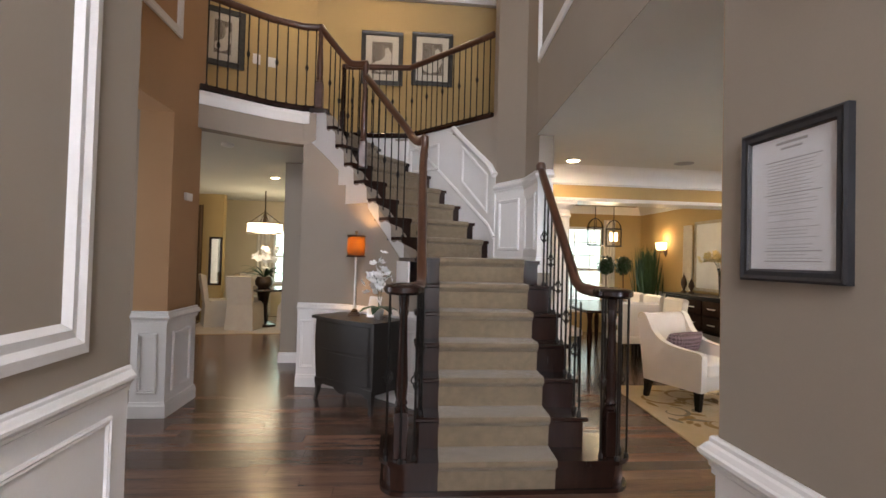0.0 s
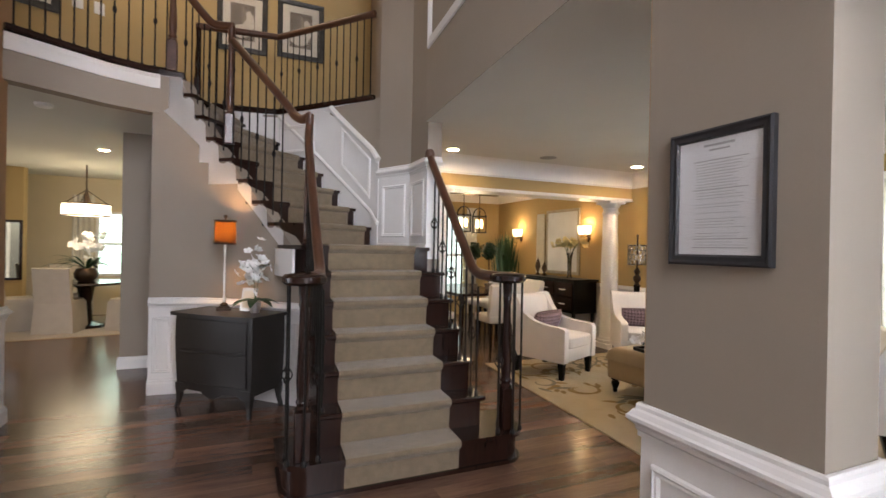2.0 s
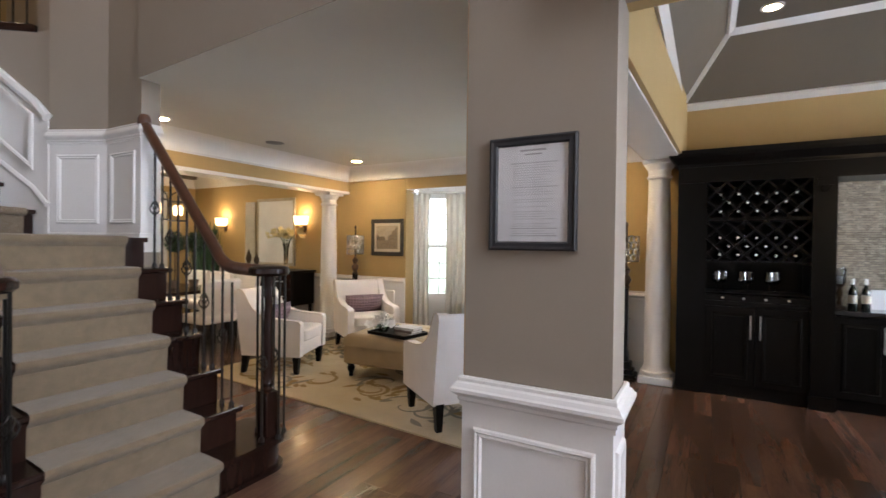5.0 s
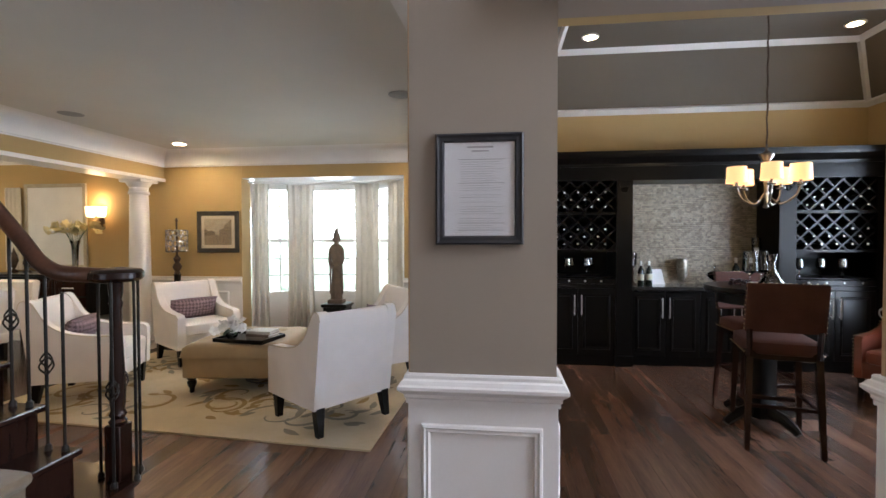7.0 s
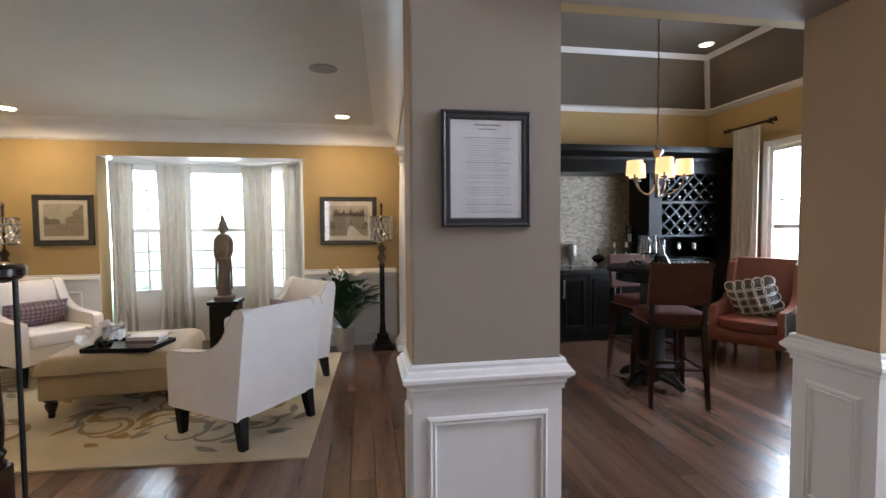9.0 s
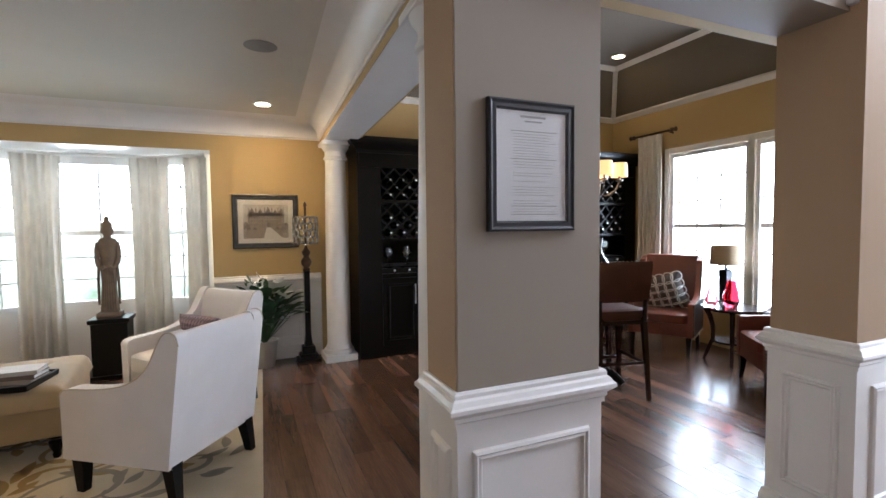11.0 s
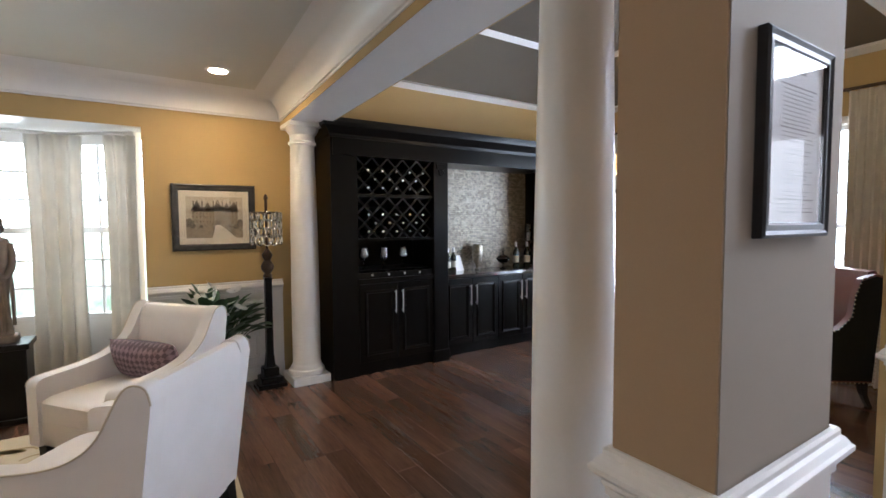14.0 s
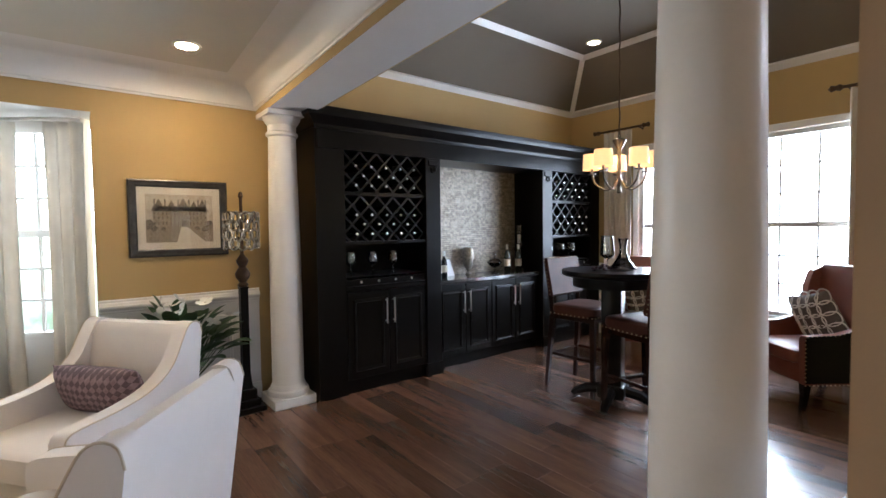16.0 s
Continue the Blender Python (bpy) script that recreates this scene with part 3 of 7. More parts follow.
# ---- staircase ----
R, G, Y0 = 0.203, 0.185, 2.70
LAND = 7 * R
INNER = [(-0.165, 4.50), (-0.30, 4.68), (-0.44, 4.80), (-0.575, 4.92), (-0.74, 5.05), (-0.85, 5.09), (-0.95, 5.12), (-1.06, 5.14)]
OUTER = [(0.77, 4.93), (0.63, 5.11), (0.49, 5.30), (0.34, 5.50), (0.16, 5.72), (-0.10, 6.02), (-0.50, 6.13), (-1.0, 6.18)]
BALC = [(0.80, 4.98), (-0.12, 6.07), (-1.0, 6.19)]      # edge of the gallery over the stair
stair = thing("staircase", "dark wood staircase with iron balusters and white skirt", "staircase", (0, 0, 0))


def extr(bm, poly, axis, a, b, bevel=0.0, seg=2):
    """A closed outline in the plane across the axis, pushed along it from a to b."""
    def at(p, v):
        return {"x": (v, p[0], p[1]), "y": (p[0], v, p[1]), "z": (p[0], p[1], v)}[axis]
    before = set(bm.verts)
    loft(bm, [[at(p, a) for p in poly], [at(p, b) for p in poly]])
    if bevel:
        vs = [v for v in bm.verts if v not in before]
        es = list({e for v in vs for e in v.link_edges if len(e.link_faces) == 2 and e.calc_face_angle(0) > 0.5})
        bmesh.ops.bevel(bm, geom=es, offset=bevel, segments=seg, affect="EDGES", profile=0.5)


def _round_step(x0, x1, y0, y1, r=0.12):
    pts = [(x1, y1), (x0, y1)]
    for i in range(7):
        a = math.pi + i * math.pi / 12
        pts.append((x0 + r + r * math.cos(a), y0 + r + r * math.sin(a)))
    for i in range(7):
        a = 1.5 * math.pi + i * math.pi / 12
        pts.append((x1 - r + r * math.cos(a), y0 + r + r * math.sin(a)))
    return pts


for k in range(1, 8):
    y = Y0 + G * (k - 1)
    x0, x1 = (-0.29, 1.31) if k == 1 else (-0.07, 1.07)
    bm = bmesh.new()
    if k == 1:
        prism(bm, _round_step(x0, x1, y, y + 0.46, 0.16), R - 0.032, R)
    elif k < 7:
        box(bm, (x0, y, k * R - 0.032), (x1, y + G + 0.03, k * R), 0.008)
    else:
        prism(bm, [(-0.07, y), (1.0, y), (1.0, 4.35), (0.80, 4.78), OUTER[0], INNER[0], (-0.20, 4.49), (-0.10, 3.94)], LAND - 0.032, LAND)
    part("tread", bm, DARKWOOD, stair, "glossy dark wood tread")
    bm = bmesh.new()
    if k == 1:
        prism(bm, _round_step(x0 + 0.03, x1 - 0.03, y + 0.03, y + 0.45, 0.14), 0, R - 0.032)
        prism(bm, _round_step(x0 + 0.01, x1 - 0.01, y + 0.008, y + 0.45, 0.15), 0, 0.025)
    elif k < 7:
        box(bm, (x0 + 0.03, y + 0.03, 0.002), (x1 - 0.03, y + G + 0.03, k * R - 0.032))
    else:
        prism(bm, [(-0.04, y + 0.03), (0.99, y + 0.03), (0.99, 4.35), (0.79, 4.76), (0.76, 4.92), (-0.16, 4.49), (-0.06, 3.93)], LAND - 0.25, LAND - 0.032)
        prism(bm, [(-0.04, y + 0.03), (0.99, y + 0.03), (0.99, 4.35), (0.79, 4.76), (0.45, 4.4), (0.45, 3.9), (-0.04, 3.86)], 0.002, LAND - 0.25)
    part("riser", bm, DARKWOOD, stair)


def _v(p):
    return Vector(p)


for i in range(1, 8):
    a0, b0, a1, b1 = _v(INNER[i - 1]), _v(OUTER[i - 1]), _v(INNER[i]), _v(OUTER[i])
    z = LAND + i * R
    d = (b0 - a0).normalized()
    back = Vector((d.y, -d.x)) * 0.03
    bm = bmesh.new()
    prism(bm, [tuple(a0 - d * 0.03 + back), tuple(b0 + back), tuple(b1), tuple(a1 - d * 0.03)], z - 0.032, z)
    part("tread", bm, DARKWOOD, stair, "glossy dark wood tread")
    bm = bmesh.new()
    prism(bm, [tuple(a0), tuple(b0), tuple(b1), tuple(a1)], z - R, z - 0.032)
    part("riser", bm, DARKWOOD, stair)

# white cut stringer of the upper flight: stepped and scalloped above, dropping in steps below
def on_inner(q, out=0.036):
    i = max(0, min(int(q), 6))
    a, b = _v(INNER[i]), _v(INNER[i + 1])
    d = (b - a).normalized()
    return a.lerp(b, q - i) + Vector((-d.y, d.x)) * out


def skirt_top(q):
    u = q + 0.3
    i, f = math.floor(u), u - math.floor(u)
    return min(LAND + (i + 1) * R - 0.036 - 0.06 * max(0.0, 1 - f / 0.28) ** 2 - 0.018 * abs(math.sin(2 * math.pi * f)), 2.985)


def skirt_low(q):
    if q < 2.55:
        return 1.425 + 0.198 * q
    if q < 4.4:
        return 1.985
    if q < 5.2:
        return 2.19
    return 2.35 + 0.105 * (q - 5.2)


bm = bmesh.new()
qs = sorted([-0.28 + 0.05 * k for k in range(196)] + [2.549, 4.399, 4.401, 5.199, 5.201])
cols = []
for q in qs:
    p = on_inner(q)
    cols.append((bm.verts.new((p.x, p.y, skirt_low(q))), bm.verts.new((p.x, p.y, max(skirt_top(q), skirt_low(q) + 0.03)))))
for a, b in zip(cols, cols[1:]):
    bm.faces.new((a[0], b[0], b[1], a[1]))
bmesh.ops.solidify(bm, geom=bm.faces[:], thickness=0.014)
part("skirt", bm, WHITE, stair, "white skirt with scalloped edge", 0)
bm = bmesh.new()
A0, A1 = Vector((-0.105, 3.93)), Vector((-0.205, 4.48))
prism(bm, [tuple(A0), tuple(A1), tuple(A1 + Vector((-0.016, 0))), tuple(A0 + Vector((-0.016, 0)))], LAND - 0.27, LAND - 0.034)
part("skirt_landing", bm, WHITE, stair, "white skirt of the landing", 0)


def strip(name, pts, z0s, z1s, material, th, label, parent=None):
    """An upright sheet along a line on plan, with its own foot and head height at each point."""
    bm = bmesh.new()
    P = [_v(p) for p in pts]
    front, back = [], []
    for i, p in enumerate(P):
        d = (P[min(i + 1, len(P) - 1)] - P[max(i - 1, 0)]).normalized()
        n = Vector((d.y, -d.x)) * th
        q = p + n
        front.append(((p.x, p.y, z0s[i]), (p.x, p.y, z1s[i])))
        back.append(((q.x, q.y, z0s[i]), (q.x, q.y, z1s[i])))
    loft(bm, [[f[0], f[1], g[1], g[0]] for f, g in zip(front, back)])
    return part(name, bm, material, parent, label, 30)


bm = bmesh.new()
rings = [[(x, y, LAND - 0.2), (x, y, LAND - 0.21), (x, y, LAND - 0.25), (x, y, 0.0), (x + 0.1, y + 0.1, 0.0), (x + 0.1, y + 0.1, LAND - 0.2)] for x, y in ((0.23, 4.10), (0.05, 4.31))]
for k in range(15):
    q = k / 2
    f, b, z = on_inner(q, 0.022), on_inner(q, 0.018), LAND + q * R
    rings.append([(f.x, f.y, z + 0.14), (f.x, f.y, z - 0.16), (b.x, b.y, z - 0.24), (b.x, b.y, 0.0), (b.x + 0.1, b.y + 0.1, 0.0), (b.x + 0.1, b.y + 0.1, z + 0.14)])
rings.append([(-1.28, 5.12, 2.98), (-1.28, 5.12, 2.7), (-1.28, 5.14, 2.6), (-1.28, 5.14, 0.0), (-1.18, 5.24, 0.0), (-1.18, 5.24, 2.98)])
loft(bm, rings)
w = part("wall_under_stair", bm, BEIGE, None, "", 30)
tagged(w, "beige painted wall under the stair", kind="structure")
wainscot("d", w, [(-1.28, 5.12)] + [tuple(on_inner(q, 0.04)) for q in (7, 5, 3, 1)] + [(0.02, 4.31), (0.21, 4.09)], [(0, 0.03, 0.2), (1, 0.03, 0.19), (2, 0.04, 0.29), (3, 0.04, 0.32), (4, 0.06, 0.42)])
structure("wall_hall_end", [((-1.28, 5.14, 0), (-1.1, 6.4, 2.98))], BEIGE, "beige painted hall wall")
OUTW = [(0.80, 4.78)] + OUTER
_run = [0.0]
for a, b in zip(OUTW, OUTW[1:]):
    _run.append(_run[-1] + (_v(b) - _v(a)).length)
RAILZ = [2.315 + 0.86 * u for u in _run]       # sloping chair rail
w = strip("wall_stair_outer", OUTW, [0] * 9, [2.98] * 9, BEIGE, 0.1, "beige wall beside the upper flight")
tagged(w, "beige wall beside the upper flight", kind="structure")
ins = [(x - 0.012, y - 0.012) for x, y in OUTW]
strip("dado_board", ins, [LAND + max(0, i - 1) * R - 0.1 for i in range(9)], [min(2.95, z - 0.02) for z in RAILZ], WHITE, 0.01, "white sloping dado board", w)
bm = bmesh.new()
tube(bm, [(x - 0.014, y - 0.014, z) for (x, y), z in zip(OUTW[:4], RAILZ)] + [(0.40, 5.40, 2.97)], 0.036, 8)
part("chair_rail", bm, WHITE, w, "white sloping chair rail")
bm = bmesh.new()
tube(bm, [(x - 0.013, y - 0.013, LAND + 0.24 + 0.84 * u) for (x, y), u in zip(OUTW[:7], _run)], 0.022, 6)
part("baseboard", bm, WHITE, w, "white sloping base")
for i0, i1 in ((0, 3), (4, 6)):
    a, b = _v(ins[i0]), _v(ins[i1])
    d = (b - a).normalized()
    sl = 0.86 if i0 == 0 else 0.0
    top = RAILZ[i1] - 0.12 if i0 == 0 else 2.82
    low = top - 0.42 if i0 == 0 else 2.50
    bm = bmesh.new()
    ring_panel(bm, b - d * 0.06 + Vector((-0.02, -0.02)), a + d * 0.09 + Vector((-0.02, -0.02)), low, top, 0.035, 0.014, -sl)
    part("moulded_panel", bm, WHITE, w, "white moulded panel", 0)
bm = bmesh.new()
prism(bm, [(1.0, 3.9), (1.13, 3.9), (1.2, 5.05), (0.80, 4.99), (0.80, 4.78), (1.0, 4.35)], 0, TOP)
w = tagged(part("wall_landing", bm, BEIGE, None, "", 0), "beige painted wall at the landing with white dado", kind="structure")
wainscot("d", w, [(0.80, 4.78), (1.0, 4.35), (1.0, 3.9), (1.13, 3.9)], [(0, 0.07, 0.41), (1, 0.06, 0.39)], False, 1.32)
# fascias of the upper floor
FA = [(-2.17, 4.60), (-1.6, 5.0), (-1.30, 5.125), (-1.22, 5.125)]
bm = bmesh.new()
sweep(bm, [(0, 2.86), (0.012, 2.86), (0.02, 2.9), (0.015, 2.95), (0.03, 2.985), (0, 2.985)], FA)
tagged(part("trim_fascia", bm, WHITE, None, "", 20), "white balcony fascia", kind="structure")
w = strip("wall_balcony", FA, [2.632] * 4, [2.98] * 4, BEIGE, -0.14, "beige painted balcony edge")
tagged(w, "beige painted balcony edge", kind="structure")
bm = bmesh.new()
sweep(bm, [(0, 3.0), (0.035, 3.0), (0.04, 3.02), (0.035, 3.045), (0, 3.05)], FA)
tagged(part("trim_nosing", bm, DARKWOOD, None, "", 20), "dark wood floor nosing", kind="structure")
FB = BALC[::-1]
bm = bmesh.new()
sweep(bm, [(0, 2.87), (0.015, 2.87), (0.022, 2.92), (0.02, 2.99), (0, 2.99)], FB)
tagged(part("trim_fascia", bm, WHITE, None, "", 20), "white balcony fascia", kind="structure")
bm = bmesh.new()
sweep(bm, [(0, 2.99), (0.035, 2.99), (0.04, 3.015), (0.035, 3.045), (0, 3.05)], FB)
tagged(part("trim_nosing", bm, DARKWOOD, None, "", 20), "dark wood floor nosing", kind="structure")

# carpet runner
runner = thing("carpet_runner", "tan carpet runner with wrapped nosings on the stairs", "carpet", (0, 0, 0))
bm = bmesh.new()
sec = []
for k in range(1, 8):
    y, z = Y0 + G * (k - 1), k * R
    xo = 0.07 + 0.012 * (k - 1)
    for dy, dz in ((0.028, -R + 0.01), (0.022, -0.06), (0.006, -0.044), (-0.010, -0.03), (-0.014, -0.012), (-0.006, 0.006), (0.02, 0.012)):
        sec.append((xo, xo + 0.725, y + dy, z + dz))
sec.append((0.15, 0.87, 4.02, LAND + 0.012))
rows_ = []
for x0, x1, y, z in sec:
    rows_.append([bm.verts.new((x0 + (x1 - x0) * i / 6, y, z)) for i in range(7)])
for a, b in zip(rows_, rows_[1:]):
    for i in range(6):
        bm.faces.new((a[i], a[i + 1], b[i + 1], b[i]))
part("runner_lower", bm, CARPET, runner)
for i in range(1, 8):
    a0, b0, a1, b1 = _v(INNER[i - 1]), _v(OUTER[i - 1]), _v(INNER[i]), _v(OUTER[i])
    d = (b0 - a0).normalized()
    back = Vector((d.y, -d.x))
    z = LAND + i * R
    A0, B0, A1, B1 = a0.lerp(b0, 0.22), a0.lerp(b0, 0.90), a1.lerp(b1, 0.22), a1.lerp(b1, 0.90)
    bm = bmesh.new()
    prof = [(0.012, -R + 0.01), (0.014, -0.05), (0.03, -0.046), (0.043, -0.03), (0.043, -0.01), (0.035, 0.008), (0.0, 0.012)]
    rs = [[bm.verts.new((*(A0.lerp(B0, t) + back * o), z + h)) for t in (0, 0.33, 0.67, 1)] for o, h in prof]
    rs.append([bm.verts.new((*A1.lerp(B1, t), z + 0.012)) for t in (0, 0.33, 0.67, 1)])
    for p, q in zip(rs, rs[1:]):
        for j in range(3):
            bm.faces.new((p[j], p[j + 1], q[j + 1], q[j]))
    part("runner_step", bm, CARPET, runner)
bm = bmesh.new()
prism(bm, [(0.15, 4.0), (0.87, 4.0), (0.90, 4.3), (0.72, 4.70), (0.68, 4.885), (0.042, 4.595)], LAND + 0.002, LAND + 0.014)
part("runner_landing", bm, CARPET, runner)


# balusters, newels and handrails
def baluster_mesh(kind, h):
    bm = bmesh.new()
    tube(bm, [(0, 0, 0), (0, 0, h)], 0.0075, 6)
    lathe(bm, [(0.016, 0.0), (0.016, 0.02), (0.009, 0.03)], n=8)
    if kind == 1:      # knuckle
        lathe(bm, [(0.008, h * 0.5 - 0.035), (0.016, h * 0.5 - 0.015), (0.018, h * 0.5), (0.016, h * 0.5 + 0.015), (0.008, h * 0.5 + 0.035)], n=8)
    if kind == 2:      # basket
        for q in range(4):
            a = q * math.pi / 2
            pts = [(0.030 * math.sin(math.pi * s / 8) * math.cos(a + s * 0.35), 0.030 * math.sin(math.pi * s / 8) * math.sin(a + s * 0.35), h * 0.42 + 0.11 * s / 8) for s in range(9)]
            tube(bm, pts, 0.0045, 4)
    return mesh("baluster", bm, IRON, 40)


_bals = {}


def baluster(x, y, z, h, kind, parent):
    key = (kind, round(h, 2))
    if key not in _bals:
        _bals[key] = baluster_mesh(kind, key[1])
    ob = new("baluster", _bals[key])
    ob.parent = parent
    ob.location = (x, y, z)


def newel(x, y, z, h, parent, m=RAILWOOD, wide=1.0):
    bm = bmesh.new()
    s = 0.042 * wide
    box(bm, (x - s, y - s, z), (x + s, y + s, z + 0.28), 0.004)
    p = [(0.036, 0.28), (0.042, 0.295), (0.03, 0.31), (0.04, 0.33), (0.03, 0.35), (0.034, 0.38), (0.037, 0.45), (0.027, h * 0.72), (0.024, h * 0.85), (0.031, h * 0.88), (0.026, h * 0.9), (0.032, h * 0.94), (0.034, h)]
    lathe(bm, [(r * wide, q) for r, q in p], (x, y, z), 14)
    part("newel", bm, m, parent, "turned dark wood newel")


RAILSEC = 0.033


def rail(pts, parent):
    bm = bmesh.new()
    tube(bm, pts, RAILSEC, 10, 1.15)
    part("handrail", bm, RAILWOOD, parent, "polished red-brown handrail")


def smooth_line(pts, n=6):
    P = [Vector(p) for p in pts]
    out = []
    for i in range(len(P) - 1):
        a, b, c, d = P[max(i - 1, 0)], P[i], P[i + 1], P[min(i + 2, len(P) - 1)]
        for s in range(n):
            t = s / n
            out.append(0.5 * ((2 * b) + (c - a) * t + (2 * a - 5 * b + 4 * c - d) * t * t + (3 * b - a - 3 * c + d) * t ** 3))
    out.append(P[-1])
    return out


def _foot(side, xr, xn):
    s = 1 if side == "R" else -1
    newel(xn, 2.795, R, 1.0, stair, DARKWOOD)
    bm = bmesh.new()
    lathe(bm, [(0.06, 1.19), (0.105, 1.197), (0.124, 1.213), (0.124, 1.24), (0.112, 1.254), (0.09, 1.258), (0.03, 1.266), (0.0, 1.267)], (xn, 2.795, 0), 26)
    part("volute", bm, DARKWOOD, stair, "round volute cap of the handrail")
    for i in range(5):
        a = math.radians(-150 + i * 60) if s > 0 else math.radians(-30 - i * 60)
        baluster(xn + 0.098 * math.cos(a), 2.795 + 0.098 * math.sin(a), R, 1.0, 2 if i in (0, 3) else 0, stair)


_foot("R", 1.02, 1.172)
_foot("L", -0.02, -0.16)
rail(smooth_line([(1.165, 2.76, 1.228), (1.075, 2.87, 1.235), (1.03, 3.02, 1.27), (1.025, 3.2, 1.46), (1.02, 3.9, 2.225)]), stair)
bm = bmesh.new()
lathe(bm, [(0.0, -0.05), (0.03, -0.045), (0.045, -0.02), (0.045, 0.02), (0.03, 0.045), (0.0, 0.05)], (1.02, 3.9, 2.24), 14)
part("rail_end", bm, RAILWOOD, stair, "rounded handrail end")
rail(smooth_line([(-0.17, 2.76, 1.228), (-0.085, 2.88, 1.235), (-0.045, 3.02, 1.27), (-0.04, 3.2, 1.46), (-0.02, 3.85, 2.17), (-0.005, 3.97, 2.38)]), stair)
for side, x in ((0, 1.02), (1, -0.03)):
    for k in range(2, 7):
        for q in (0.05, 0.14):
            y = Y0 + G * (k - 1) + q
            baluster(x, y, k * R, 1.27 + (y - 3.02) * 1.087 - k * R - 0.02, 2 if q > 0.1 else 0, stair)
newel(0.0, 4.00, 1.14, 1.35, stair, RAILWOOD)
newel(-0.62, 5.02, LAND + 5 * R - 0.05, 1.13, stair, RAILWOOD)
newel(-1.13, 5.15, 3.045, 0.93, stair, RAILWOOD)
rail(smooth_line([(0.0, 4.0, 2.48), (-0.05, 4.09, 2.465), (-0.11, 4.2, 2.53), (-0.17, 4.31, 2.65), (-0.60, 5.0, 3.37)]), stair)
rail(smooth_line([(-0.60, 5.01, 3.52), (-0.76, 5.07, 3.53), (-0.84, 5.09, 3.59), (-1.04, 5.13, 3.83), (-1.13, 5.15, 3.955)]), stair)
for i in range(1, 8):
    for f in (0.2, 0.7):
        p = on_inner(i - 1 + f, -0.03)
        u = i - 1 + f
        zr = 2.80 + 0.14 * u if u < 4.3 else (3.50 if u < 5 else 3.50 + 0.2 * (u - 5))
        baluster(p.x, p.y, LAND + i * R, zr - LAND - i * R, 1 if f > 0.5 else 0, stair)

bal = thing("balcony_railing", "dark wood and iron balcony railing upstairs", "railing", (0, 0, 0))
for line in ([(-1.13, 5.15), (-1.32, 5.15), (-1.62, 5.03), (-2.17, 4.63)], [(-1.02, 6.19), (-0.12, 6.09), (0.79, 5.02)]):
    rail([(x, y, 3.945) for x, y in line], bal)
    bm = bmesh.new()
    tube(bm, [(x, y, 3.05) for x, y in line], 0.02, 6)
    part("shoe_rail", bm, DARKWOOD, bal)
    n = 0
    for a, b in zip(line, line[1:]):
        a, b = _v(a), _v(b)
        m = max(1, round((b - a).length / 0.095))
        for s in range(m):
            p = a.lerp(b, (s + 0.5) / m)
            baluster(p.x, p.y, 3.05, 0.88, 1 if n % 3 == 1 else 0, bal)
            n += 1
newel(-1.0, 6.19, 3.05, 0.91, bal, DARKWOOD, 0.9)

# ---- living room things ----
def puff(bm, c, s, e=0.45, n=18, m=10, m4=None):
    """A rounded cushion: a superellipsoid of half sizes s round c."""
    def pw(v, q):
        return math.copysign(abs(v) ** q, v)
    rings = []
    for j in range(1, m):
        b = -math.pi / 2 + math.pi * j / m
        rings.append([(c[0] + s[0] * pw(math.cos(b), e) * pw(math.cos(2 * math.pi * i / n), e), c[1] + s[1] * pw(math.cos(b), e) * pw(math.sin(2 * math.pi * i / n), e), c[2] + s[2] * pw(math.sin(b), e)) for i in range(n)])
    if m4 is not None:
        rings = [[tuple(m4 @ Vector(p)) for p in r] for r in rings]
    loft(bm, rings)


def cushion(bm, w, d, h, ears=0.05, n=22):
    """A sewn pillow, thick in the middle, pinched along its seam, its corners drawn out."""
    for side in (-1, 1):
        g = []
        for i in range(n + 1):
            rw = []
            for j in range(n + 1):
                u, v = -1 + 2 * i / n, -1 + 2 * j / n
                th = d * (max(0.0, 1 - abs(u) ** 3) ** 0.55) * (max(0.0, 1 - abs(v) ** 3) ** 0.55)
                wob = 0.05 * d * math.sin(9 * u + 4 * v) * (1 - u * u) * (1 - v * v)
                rw.append(bm.verts.new((w * u * (1 - ears * (1 - v * v)), side * (th + wob), h * v * (1 - ears * (1 - u * u)))))
            g.append(rw)
        for i in range(n):
            for j in range(n):
                f = (g[i][j], g[i + 1][j], g[i + 1][j + 1], g[i][j + 1])
                bm.faces.new(f if side < 0 else f[::-1])
    bmesh.ops.remove_doubles(bm, verts=bm.verts[:], dist=0.0008)


# diamond weave of the mauve pillows
_n = PURPLE.node_tree
_tc, _mp, _ck, _mx = (_n.nodes.new("ShaderNode" + k) for k in ("TexCoord", "Mapping", "TexChecker", "Mix"))
_mp.inputs["Rotation"].default_value = (0, radians(45), 0)
_mp.inputs["Location"].default_value = (0.011, 50.0, 0.013)
_mp.inputs["Scale"].default_value = (1, 0.0001, 1)
_ck.inputs["Scale"].default_value = 38
_mx.data_type, _mx.blend_type = "RGBA", "MULTIPLY"
_pb = _n.nodes["Principled BSDF"]
_src = _pb.inputs["Base Color"].links[0].from_socket
_n.links.new(_tc.outputs["Object"], _mp.inputs["Vector"]), _n.links.new(_mp.outputs["Vector"], _ck.inputs["Vector"])
_ck.inputs["Color1"].default_value, _ck.inputs["Color2"].default_value = (0.62, 0.58, 0.62, 1), (1.35, 1.3, 1.35, 1)
_mx.inputs[0].default_value = 1.0
_n.links.new(_src, _mx.inputs[6]), _n.links.new(_ck.outputs["Color"], _mx.inputs[7]), _n.links.new(_mx.outputs[2], _pb.inputs["Base Color"])

